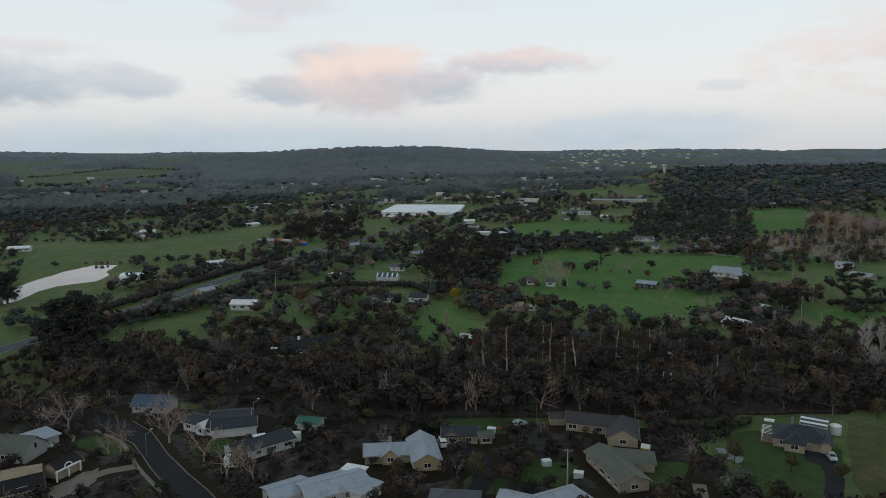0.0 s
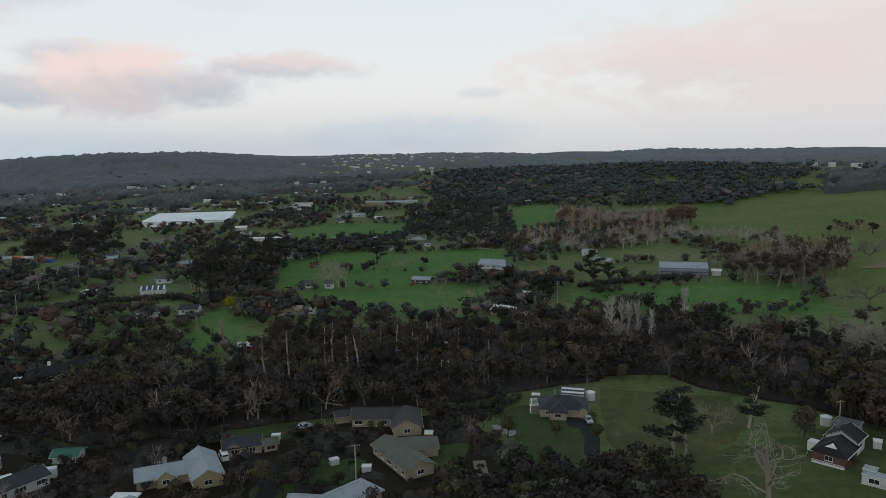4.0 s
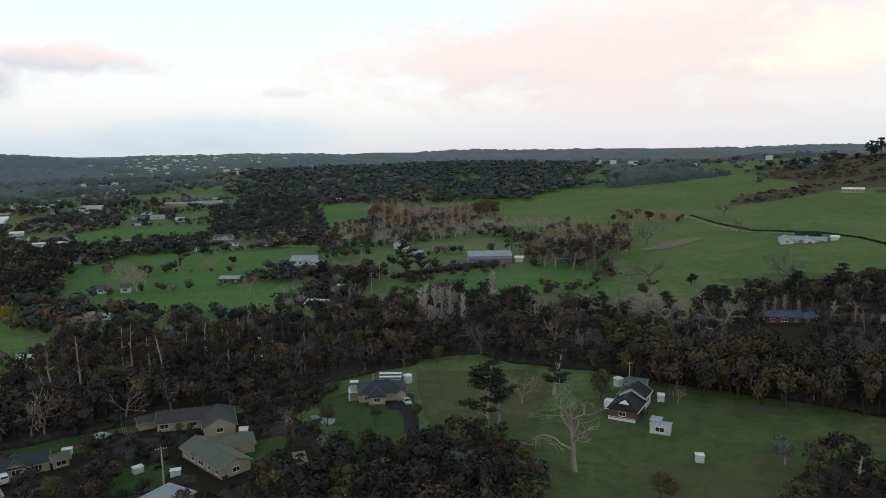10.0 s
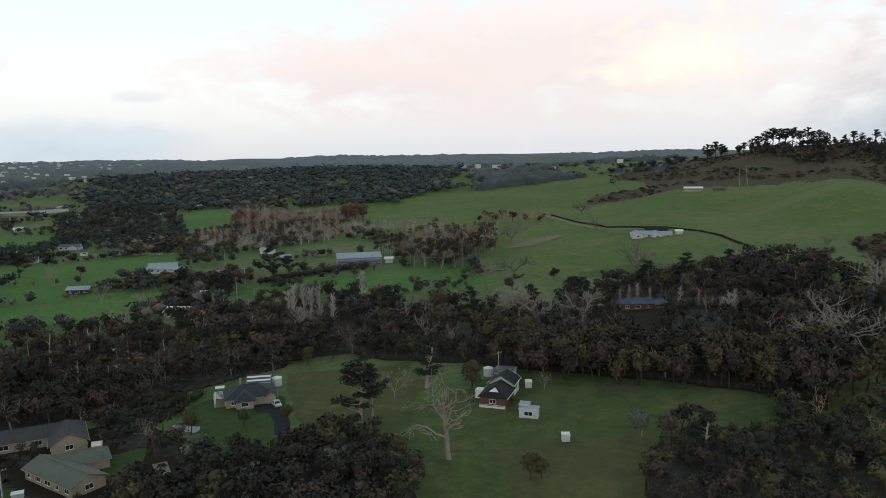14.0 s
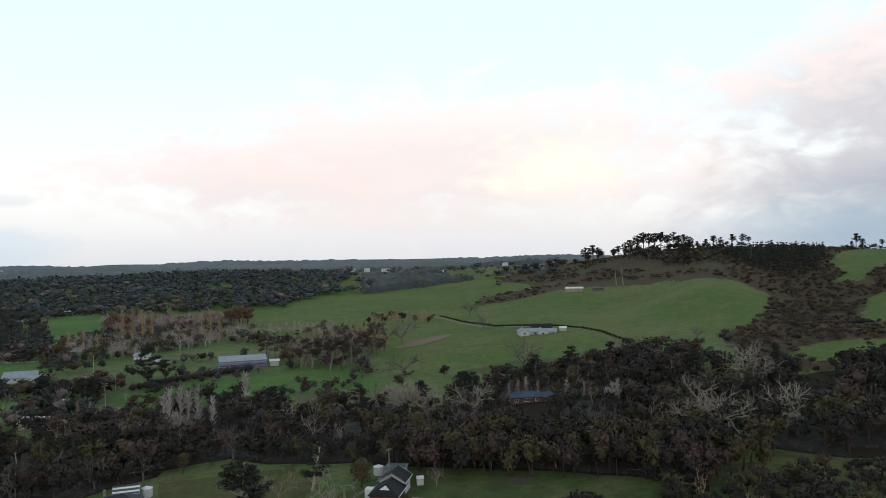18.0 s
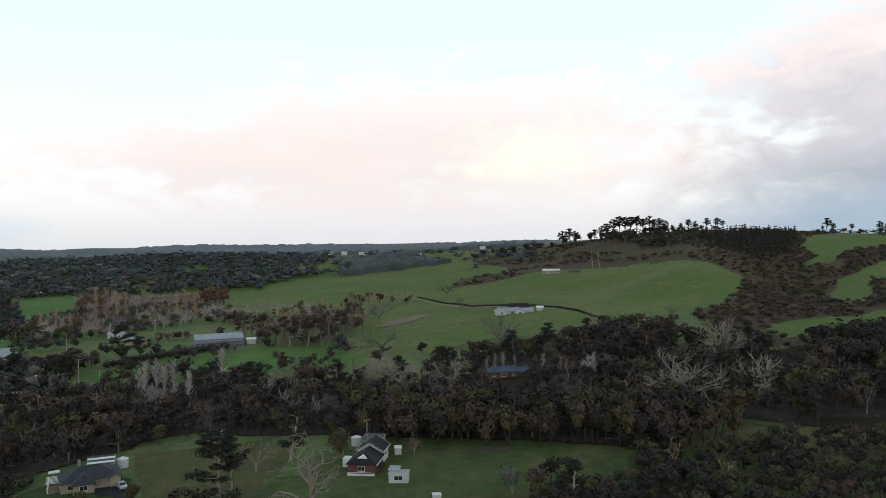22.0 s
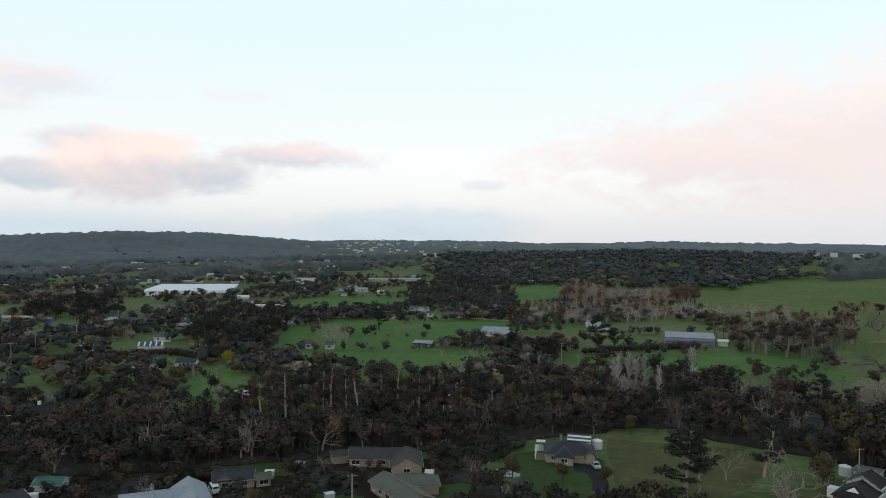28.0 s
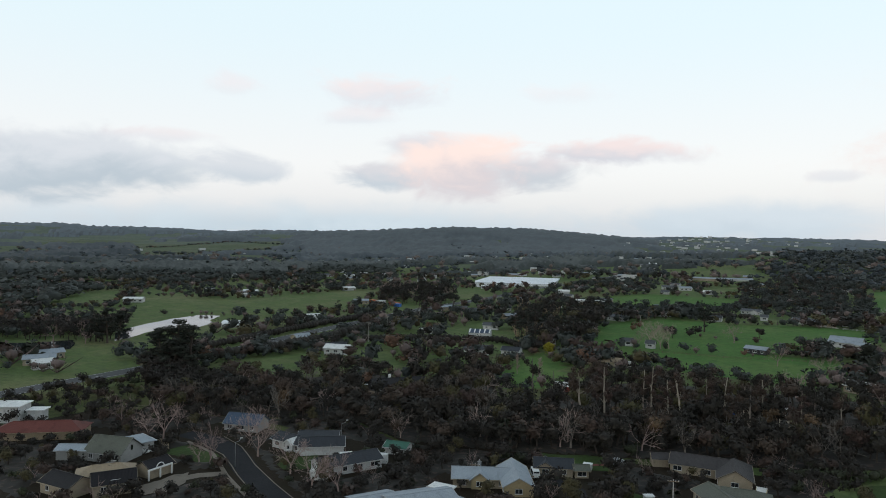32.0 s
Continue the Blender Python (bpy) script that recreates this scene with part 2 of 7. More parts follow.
for nm, c in (("bark_pale", (0.380, 0.330, 0.270)), ("bark_grey", (0.20, 0.17, 0.15)), ("bark_dark", (0.075, 0.06, 0.05)), ("twig_pink", (0.42, 0.31, 0.28)), ("twig_grey", (0.500, 0.450, 0.430)), ("twig_tan", (0.44, 0.32, 0.21)), ("bark_bleached", (0.400, 0.350, 0.290))):
    material(nm, c, tuple(v * 0.7 for v in c), rough=0.9, scale=2.0, bump=0.5, thing=0.2, spec=0.15)
for nm, c in (("wall_cream", (0.36, 0.30, 0.22)), ("wall_yellow", (0.42, 0.33, 0.19)), ("wall_white", (0.58, 0.58, 0.57)), ("wall_brick", (0.13, 0.065, 0.055)), ("wall_grey", (0.35, 0.35, 0.34)), ("wall_dark", (0.05, 0.05, 0.055)), ("wall_tan", (0.36, 0.28, 0.19))):
    material(nm, c, tuple(v * 0.85 for v in c), rough=0.8, scale=0.8, bump=0.2, stains=0.5)
for nm, c, w in (("roof_silver", (0.340, 0.380, 0.420), 0.25), ("roof_grey", (0.10, 0.105, 0.115), 0.3), ("roof_slate", (0.042, 0.046, 0.054), 0.3), ("roof_black", (0.020, 0.018, 0.020), 0.3), ("roof_green", (0.055, 0.15, 0.11), 0.25),
                 ("roof_blue", (0.07, 0.10, 0.15), 0.3), ("roof_white", (0.80, 0.80, 0.78), 0.3), ("roof_brown", (0.062, 0.056, 0.056), 0.3), ("roof_red", (0.16, 0.05, 0.04), 0.3), ("roof_sage", (0.125, 0.13, 0.105), 0.3), ("roof_tan", (0.36, 0.28, 0.19), 0.3), ("roof_purple", (0.25, 0.24, 0.33), 0.5)):
    material(nm, c, tuple(v * 0.8 for v in c), rough=0.68, scale=0.5, wave=w, stains=0.6, spec=0.18)
material("asphalt", (0.036, 0.036, 0.039), (0.027, 0.027, 0.029), rough=0.95, scale=0.3, bump=0.3, stains=0.4, spec=0.08)
material("road_chip", (0.092, 0.092, 0.096), (0.074, 0.074, 0.078), rough=0.9, scale=0.3, bump=0.3, stains=0.4, spec=0.2)
material("gravel", (0.24, 0.20, 0.16), (0.17, 0.145, 0.12), rough=0.95, scale=0.5, bump=0.6, stains=0.4)
material("concrete", (0.42, 0.40, 0.37), (0.33, 0.31, 0.29), rough=0.9, scale=0.6, bump=0.3, stains=0.6)
material("white_paint", (0.78, 0.78, 0.77), (0.68, 0.68, 0.66), rough=0.5, scale=1.0)
material("dark_metal", (0.05, 0.05, 0.055), rough=0.45, metal=0.6)
material("grey_metal", (0.42, 0.43, 0.44), rough=0.4, metal=0.7)
material("timber", (0.22, 0.16, 0.11), (0.16, 0.12, 0.085), rough=0.85, scale=1.5, bump=0.4)
material("tyre", (0.02, 0.02, 0.02), rough=0.9)
material("fleece", (0.70, 0.66, 0.58), (0.6, 0.55, 0.46), rough=1.0, scale=3.0, bump=0.8)
material("mud", (0.085, 0.066, 0.044), (0.060, 0.060, 0.032), rough=0.95, scale=0.3, bump=0.8, bump_scale=2.0, stains=0.8)
material("earth", (0.20, 0.145, 0.09), (0.14, 0.10, 0.065), rough=0.95, scale=0.2, bump=0.8, bump_scale=2.0)
material("plastic_film", (0.80, 0.82, 0.84), (0.70, 0.73, 0.76), rough=0.35, scale=0.1, stains=0.2)
material("orange_paint", (0.55, 0.13, 0.03), rough=0.6)
material("blue_paint", (0.05, 0.16, 0.50), rough=0.4)
material("red_paint", (0.38, 0.04, 0.03), rough=0.6)
material("yellow_paint", (0.65, 0.48, 0.03), rough=0.5)
material("silver_paint", (0.55, 0.57, 0.60), rough=0.3, metal=0.4)


def glass_material():
    mat = material("glass", (0.03, 0.035, 0.04), (0.02, 0.022, 0.026), rough=0.06, spec=0.8)
    return mat


glass_material()
wm = material("water", (0.030, 0.036, 0.036), (0.022, 0.027, 0.028), rough=0.05, bump=0.05, bump_scale=0.8, spec=0.5)
wm.node_tree.nodes["Principled BSDF"].inputs["IOR"].default_value = 1.33


# ---- lie of the land ----
# gentle hills and hollows: centre x, y, spread x, y, turn in degrees, height
HILLS = [
    (1010, 940, 320, 400, 0, 66),
    (600, 560, 130, 150, -20, 20),
    (1020, 600, 300, 240, 0, 24),
    (420, 240, 130, 120, 0, 24),
    (330, 520, 170, 170, 0, 3),
    (520, 385, 230, 38, 38, -13),
    (470, 470, 90, 30, 20, 6),
    (720, 800, 105, 105, 0, 11),
    (1040, 740, 160, 190, 0, -11),
    (60, 1450, 520, 260, 0, 40),
    (-1470, 2265, 520, 330, 33, 59),
    (-3100, 1500, 700, 420, 60, 26),
    (-900, 3300, 700, 300, 10, 12),
]


def ground_z(x, y):
    r = np.hypot(x, y)
    s = np.clip((r - 1500) / 3200, 0, 1)
    z = 62 * s * s * (3 - 2 * s)
    for cx, cy, sx, sy, turn, h in HILLS:
        c, s = math.cos(radians(turn)), math.sin(radians(turn))
        u, v = (x - cx) * c + (y - cy) * s, (y - cy) * c - (x - cx) * s
        z = z + h * np.exp(-0.5 * ((u / sx) ** 2 + (v / sy) ** 2))
    far = np.clip((r - 300) / 500, 0, 1)
    z = z + far * (2.0 * np.sin(x / 61 + 0.6 * np.sin(y / 83)) * np.cos(y / 57 + 0.4) + 3.0 * np.sin(x / 190 + y / 260))
    w = np.exp(-0.5 * (((x - 430) / 120) ** 2 + ((y - 540) / 130) ** 2))
    z = z + w * 4.2 * np.sin((x - 0.55 * y) / 30 + 0.8 * np.sin(y / 60))
    w = np.exp(-0.5 * (((x - 560) / 110) ** 2 + ((y - 400) / 100) ** 2))
    z = z + w * 5.0 * np.sin((x - 0.9 * y) / 36 + 0.8 * np.sin(y / 50))
    s = np.clip((r - 2300) / 1200, 0, 1)
    z = z + s * (7 * np.sin(x / 310 + 1.3 * np.sin(y / 420)) * np.cos(y / 350 + x / 900) + 4 * np.sin(x / 130 - y / 210))
    return z


# ---- building blocks ----
def tri_mesh(name, verts, tris, mats, index=None, smooth=False, normals=None):
    me = bpy.data.meshes.new(name)
    verts, tris = np.asarray(verts, np.float32), np.asarray(tris, np.int32)
    me.vertices.add(len(verts))
    me.vertices.foreach_set("co", verts.ravel())
    me.loops.add(tris.size)
    me.loops.foreach_set("vertex_index", tris.ravel())
    me.polygons.add(len(tris))
    me.polygons.foreach_set("loop_start", np.arange(0, tris.size, 3, dtype=np.int32))
    for mt in mats if isinstance(mats, (list, tuple)) else [mats]:
        me.materials.append(MATS[mt])
    if index is not None:
        me.polygons.foreach_set("material_index", np.asarray(index, np.int32))
    if smooth or normals is not None:
        me.polygons.foreach_set("use_smooth", np.ones(len(tris), bool))
    me.update(calc_edges=True)
    if normals is not None:
        at = me.attributes.new("custom_normal", "FLOAT_VECTOR", "POINT")
        at.data.foreach_set("vector", np.asarray(normals, np.float32).ravel())
        me.update()
    return me


def part(name, me, mat, parent, label=""):
    """Links a mesh (or a Shape) as one part under a thing or a part."""
    if isinstance(me, Shape):
        me = me.mesh(name, mat)
    ob = new(name, me)
    ob.parent = parent
    return tagged(ob, label)


class Shape:
    """Collects boxes, slabs and tubes into one mesh."""

    def __init__(self):
        self.v, self.f = [], []

    def add(self, verts, faces):
        k = len(self.v)
        self.v += [tuple(p) for p in verts]
        self.f += [tuple(i + k for i in f) for f in faces]
        return self

    def box(self, x0, x1, y0, y1, z0, z1, m=None):
        p = [(x, y, z) for z in (z0, z1) for x, y in ((x0, y0), (x1, y0), (x1, y1), (x0, y1))]
        if m is not None:
            p = [m @ Vector(q) for q in p]
        return self.add(p, [(3, 2, 1, 0), (4, 5, 6, 7), (0, 1, 5, 4), (1, 2, 6, 5), (2, 3, 7, 6), (3, 0, 4, 7)])

    def slab(self, quad, t):
        """A board on a quad of corners, t thick along its normal."""
        q = [Vector(p) for p in quad]
        n = (q[1] - q[0]).cross(q[2] - q[0]).normalized() * t
        k = len(q)
        return self.add([p - n for p in q] + q, [tuple(range(k - 1, -1, -1)), tuple(range(k, 2 * k))] + [(i, (i + 1) % k, k + (i + 1) % k, k + i) for i in range(k)])

    def tube(self, a, b, r0, r1, n=6):
        a, b = Vector(a), Vector(b)
        d = (b - a).normalized()
        u = d.orthogonal().normalized()
        w = d.cross(u)
        ring = [math.cos(6.2832 * i / n) * u + math.sin(6.2832 * i / n) * w for i in range(n)]
        return self.add([a + q * r0 for q in ring] + [b + q * r1 for q in ring], [(i, (i + 1) % n, n + (i + 1) % n, n + i) for i in range(n)] + [tuple(range(n - 1, -1, -1)), tuple(range(n, 2 * n))])

    def mesh(self, name, mat):
        me = bpy.data.meshes.new(name)
        me.from_pydata(self.v, [], self.f)
        me.materials.append(MATS[mat])
        me.update()
        return me


def gz(x, y):
    return float(ground_z(np.float64(x), np.float64(y)))


def on_ground(x, y, turn=0.0, dz=0.0):
    return pose(x, y, gz(x, y) + dz, 0, 0, turn)


# ---- ground ----
def lumps(x, y, size, seed):
    return np.array([noise.noise(Vector((p / size + seed, q / size, seed * 0.3))) for p, q in zip(x, y)])


def graded(lo, hi, step, reach):
    near = list(np.arange(lo, hi + 1, step))
    up, d = [], step
    while (near[-1] if not up else up[-1]) < reach:
        d *= 1.09
        up.append((near[-1] if not up else up[-1]) + d)
    down, d = [], step
    while (near[0] if not down else down[-1]) > -reach:
        d *= 1.09
        down.append((near[0] if not down else down[-1]) - d)
    return np.array(down[::-1] + near + up)


# ---- woods, as outlines in the plan ----
CENTRAL_WOOD = [(-222, 132), (-246, 172), (-219, 210), (-213, 234), (-186, 232), (-172, 273), (-138, 227), (-118, 241), (-124, 264), (-107, 293), (-63, 304), (-19, 311), (25, 318), (21, 258), (10, 234), (-21, 218), (-34, 207), (-64, 194), (-93, 177), (-131, 162), (-155, 170), (-193, 150)]
VALLEY_WOOD = [(6, 240), (-29, 300), (9, 333), (46, 333), (69, 312), (100, 299), (122, 273), (148, 302), (219, 297), (241, 248), (143, 145), (132, 165), (115, 180), (89, 199), (67, 218), (43, 230), (33, 243)]
SOUTH_WOOD = [(74, 120), (86, 138), (103, 148), (117, 142), (138, 134), (125, 105), (90, 95)]
GARDEN_WOOD = [(-31, 150), (-14, 168), (-2, 167), (7, 164), (22, 169), (31, 166), (34, 142), (27, 125), (-10, 120)]
RIGHT_WOOD = [(160, 211), (225, 299), (261, 292), (244, 243), (268, 225), (297, 218), (320, 183), (230, 120), (200, 147), (180, 175)]
GULLY = [(525, 452), (417, 365), (354, 325), (313, 309), (277, 248), (262, 215), (290, 170), (380, 150), (560, 240), (760, 380), (960, 520), (960, 640), (880, 760), (800, 700), (720, 590), (600, 500)]



# ---- paddocks and woods of the wider plan ----
PADDOCKS = []
PADDOCKS.append([(-202, 459), (-177, 519), (-124, 520), (-48, 539), (-36, 486), (-63, 456), (-75, 403), (-30, 396), (-38, 352), (-54, 316), (-158, 348), (-185, 417)])
PADDOCKS.append([(-277, 654), (-255, 706), (-168, 734), (-143, 621), (-192, 565), (-223, 544)])
PADDOCKS.append([(-58, 690), (-71, 906), (-22, 969), (7, 808), (-3, 669)])
PADDOCKS.append([(4, 525), (79, 580), (117, 537), (105, 486), (58, 487), (11, 475)])
PADDOCKS.append([(11, 381), (94, 418), (135, 405), (104, 339), (62, 336), (28, 354)])
PADDOCKS.append([(132, 468), (227, 622), (277, 619), (258, 890), (122, 721), (212, 976), (283, 1066), (417, 992), (467, 1012), (607, 1024), (492, 903), (413, 820), (461, 673), (208, 300), (153, 311), (132, 360)])
PADDOCKS.append([(-49, 583), (14, 592), (4, 525), (-34, 528)])
PADDOCKS.append([(-248, 854), (-207, 910), (-173, 756), (-214, 756)])
PADDOCKS.append([(-586, 240), (-554, 306), (-641, 376), (-544, 426), (-516, 623), (-373, 423), (-436, 341), (-477, 326), (-502, 299), (-547, 271)])
PADDOCKS.append([(-344, 198), (-352, 240), (-317, 223), (-304, 192), (-314, 184)])
PADDOCKS.append([(-252, 175), (-275, 194), (-275, 232), (-273, 264), (-246, 239), (-230, 197), (-229, 174)])
PADDOCKS.append([(-281, 299), (-278, 336), (-269, 364), (-252, 333), (-254, 279)])
PADDOCKS.append([(-216, 237), (-210, 270), (-184, 236), (-192, 214)])
PADDOCKS.append([(-171, 284), (-178, 336), (-148, 304), (-125, 260), (-148, 241)])
PADDOCKS.append([(-735, 670), (-561, 918), (-604, 953), (-845, 819)])
PADDOCKS.append([(-407, 433), (-445, 504), (-462, 558), (-381, 453)])
PADDOCKS.append([(-1824, 1054), (-1475, 962), (-1698, 1546), (-1949, 1479)])
PADDOCKS.append([(-692, 332), (-717, 421), (-543, 319), (-590, 266)])
PADDOCKS.append([(300, 242), (355, 253), (372, 218), (359, 210), (328, 234)])
PADDOCKS.append([(253, 199), (276, 202), (280, 184), (258, 189)])
PADDOCKS.append([(207, 150), (230, 136), (214, 126), (202, 143)])
PADDOCKS.append([(488, 342), (563, 369), (413, 261), (385, 267)])
PADDOCKS.append([(659, 487), (736, 509), (876, 589), (940, 548), (888, 518), (708, 470), (667, 468)])
PADDOCKS.append([(601, 405), (681, 423), (734, 428), (651, 380), (548, 341)])
BELT_WOOD = [(-861, 352), (-830, 424), (-726, 496), (-774, 579), (-699, 617), (-991, 902), (-1052, 719), (-1015, 569), (-1109, 453)]
WEST_WOOD = [(-586, 240), (-590, 266), (-683, 371), (-786, 389), (-829, 339)]
POND_WOOD = [(-378, 193), (-373, 212), (-456, 268), (-460, 239), (-454, 186), (-432, 177)]
ROAD_WOOD = [(-244, 149), (-237, 166), (-276, 195), (-306, 200), (-290, 176)]
PINE_BELT = [(-809, 760), (-687, 829), (-838, 1011), (-903, 875)]
YARD_WOOD = [(-404, 462), (-341, 494), (-446, 636), (-500, 584)]
GROVE = [(-271, 473), (-238, 540), (-192, 457), (-181, 408), (-167, 348), (-190, 327)]
GROVE_BACK = [(-241, 528), (-229, 538), (-168, 529), (-127, 550), (-142, 598), (-232, 566), (-265, 603)]
DARK_BLOCK = [(-148, 631), (-81, 599), (-54, 657), (-96, 1032), (-172, 1043), (-190, 833)]
KNOLL_WOOD = [(-103, 1008), (-22, 969), (84, 870), (223, 958), (249, 1108), (70, 1240), (-104, 1216)]
POPLARS = [(-40, 545), (-1, 525), (79, 580), (131, 605), (153, 540), (174, 616), (91, 667), (5, 653), (-40, 622)]
RUST_ROW = [(-14, 712), (54, 673), (119, 722), (141, 877), (65, 808), (-13, 855)]
PINE_STAND = [(95, 407), (120, 390), (161, 445), (192, 539), (133, 531), (86, 468)]
TREE_ROW = [(214, 645), (266, 606), (286, 652), (234, 708)]
SCRUB_HILL = [(369, 729), (391, 717), (412, 687), (435, 688), (472, 685), (500, 647), (515, 616), (531, 588), (536, 552), (526, 503), (517, 468), (527, 454), (600, 500), (720, 590), (800, 680), (850, 760), (830, 900), (760, 1010), (700, 1090), (626, 1024), (534, 976), (528, 881), (492, 779), (459, 794), (424, 807)]
RIDGE_PINES = [(760, 760), (761, 692), (802, 665), (846, 643), (764, 576), (652, 520), (610, 514), (629, 564)]
SPURS = [[(764, 576), (867, 632), (941, 646), (956, 605), (905, 524), (808, 512), (740, 501), (666, 464), (650, 484), (693, 502)], [(806, 467), (713, 440), (604, 399), (586, 403), (504, 359), (414, 270), (475, 302), (570, 367), (559, 325)], [(404, 235), (370, 242), (357, 260), (329, 263), (299, 248), (302, 242), (305, 225), (335, 228), (348, 203)], [(279, 228), (298, 217), (273, 198), (255, 205)], [(208, 152), (232, 136), (220, 129), (200, 142)], [(178, 169), (183, 166), (174, 156), (168, 159)]]
LUSH = [PADDOCKS[k] for k in (0, 1, 2, 4, 6, 13)] + [[(-2, 381), (57, 410), (119, 390), (124, 325), (93, 339), (6, 343)]]
RIGHT_CLUMP = [(300, 226), (325, 223), (330, 193), (289, 170), (280, 184), (277, 209)]


def inside(poly, x, y):
    """Which of the places lie in a polygon."""
    x, y = np.asarray(x, float), np.asarray(y, float)
    res = np.zeros(x.shape, bool)
    n = len(poly)
    for k in range(n):
        (x0, y0), (x1, y1) = poly[k], poly[(k + 1) % n]
        if y0 == y1:
            continue
        res ^= ((y0 > y) != (y1 > y)) & (x < (x1 - x0) * (y - y0) / (y1 - y0) + x0)
    return res


def ground_sheet():
    """The land as one sheet: pasture, farmland, bracken slopes and the far plain, with haze in the distant tones."""
    xs, ys = graded(-560, 1000, 7, 4850), graded(60, 1120, 7, 4850)
    X, Y = np.meshgrid(xs, ys)
    Z = ground_z(X, Y)
    nx = len(xs)
    i = np.arange(len(ys) - 1)[:, None] * nx + np.arange(nx - 1)[None, :]
    i = i.ravel()
    tris = np.concatenate([np.stack([i, i + 1, i + nx + 1], 1), np.stack([i, i + nx + 1, i + nx], 1)])
    P = np.stack([X, Y, Z], -1).reshape(-1, 3)
    mid = P[tris].mean(1)
    wild = lumps(mid[:, 0], mid[:, 1], 260, 0.5)
    fray = lumps(mid[:, 0], mid[:, 1], 34, 2.5)
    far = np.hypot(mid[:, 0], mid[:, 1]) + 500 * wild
    # rings by distance: outer grass carries painted-in haze in its colour
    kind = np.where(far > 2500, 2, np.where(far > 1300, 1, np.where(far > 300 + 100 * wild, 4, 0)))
    hill = (mid[:, 0] + 60 * wild > 130) & (mid[:, 1] + 60 * wild > 330) & ((kind == 0) | (kind == 4)) & (far < 1300)
    kind[hill] = 3
    px, py = mid[:, 0] + 16 * fray, mid[:, 1] + 16 * fray
    kind[inside(SCRUB_HILL, px, py) | inside(GULLY, px, py)] = 5
    for ring in SPURS:
        kind[inside(ring, mid[:, 0] + 5 * fray, mid[:, 1] - 5 * fray)] = 3
    for ring in LUSH:
        kind[inside(ring, mid[:, 0] + 6 * fray, mid[:, 1] + 6 * fray)] = 6
    ob = new("ground", tri_mesh("ground", P, tris, ["pasture", "far_pasture_haze", "plain", "hill_pasture", "farm_pasture_haze", "bracken", "lush_grass"], kind, smooth=True))
    tagged(ob, "rolling green pasture with tufts, dry patches and brown bracken slopes", "ground", kind="structure")


ground_sheet()


def wavy(poly, amount, rng, cuts=3):
    """The outline with bends between its corners."""
    out = []
    n = len(poly)
    for k in range(n):
        p, q = Vector((*poly[k], 0)), Vector((*poly[(k + 1) % n], 0))
        out.append(p.to_2d())
        for c in range(1, cuts):
            s = p.lerp(q, c / cuts)
            out.append(Vector((s.x + rng.uniform(-1, 1) * amount, s.y + rng.uniform(-1, 1) * amount)))
    return out


def draped(name, poly, mat, label, category, lift=0.08, cell=6.0, wave=1.5, seed=1):
    """A patch of ground cover that lies on the land."""
    rng = random.Random(seed)
    outline = wavy(poly, wave, rng) if wave else [Vector(p) for p in poly]
    bm = bmesh.new()
    bm.faces.new([bm.verts.new((p[0], p[1], 0)) for p in outline])
    bmesh.ops.triangulate(bm, faces=bm.faces[:])
    x0, x1 = min(p[0] for p in outline), max(p[0] for p in outline)
    y0, y1 = min(p[1] for p in outline), max(p[1] for p in outline)
    for axis, lo, hi in ((0, x0, x1), (1, y0, y1)):
        c = lo + cell
        while c < hi:
            no = (1, 0, 0) if axis == 0 else (0, 1, 0)
            co = (c, 0, 0) if axis == 0 else (0, c, 0)
            bmesh.ops.bisect_plane(bm, geom=bm.verts[:] + bm.edges[:] + bm.faces[:], plane_co=co, plane_no=no)
            c += cell
    for v in bm.verts:
        v.co.z = gz(v.co.x, v.co.y) + lift
    bm.normal_update()
    for f in bm.faces:
        if f.normal.z < 0:
            f.normal_flip()
    me = bpy.data.meshes.new(name)
    bm.to_mesh(me)
    bm.free()
    me.materials.append(MATS[mat])
    return tagged(new(name, me), label, category, kind="structure")


def ribbon(name, pts, width, mat, label, category, lift=0.12, dens=8.0):
    """A road along points, draped on the land."""
    P = [Vector((*p, 0)) for p in pts]
    line = []
    for k in range(len(P) - 1):
        a, b = P[max(k - 1, 0)], P[min(k + 2, len(P) - 1)]
        n = max(1, int((P[k + 1] - P[k]).length / dens))
        for i in range(n):
            t = i / n
            t2, t3 = t * t, t * t * t
            line.append(0.5 * ((2 * P[k]) + (P[k + 1] - a) * t + (2 * a - 5 * P[k] + 4 * P[k + 1] - b) * t2 + (3 * P[k] - a - 3 * P[k + 1] + b) * t3))
    line.append(P[-1])
    V, F = [], []
    for i, p in enumerate(line):
        d = (line[min(i + 1, len(line) - 1)] - line[max(i - 1, 0)]).normalized()
        s = Vector((-d.y, d.x, 0)) * width / 2
        for q in (p + s, p - s):
            V.append((q.x, q.y, gz(q.x, q.y) + lift))
        if i:
            k = 2 * i
            F.append((k - 1, k - 2, k, k + 1))
    me = bpy.data.meshes.new(name)
    me.from_pydata(V, [], [f[::-1] for f in F])
    me.materials.append(MATS[mat])
    me.update()
    return tagged(new(name, me), label, category, kind="structure"), line


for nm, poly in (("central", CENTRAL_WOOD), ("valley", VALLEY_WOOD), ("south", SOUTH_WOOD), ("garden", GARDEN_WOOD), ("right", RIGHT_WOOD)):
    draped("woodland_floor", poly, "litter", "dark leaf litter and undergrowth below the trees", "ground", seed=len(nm))


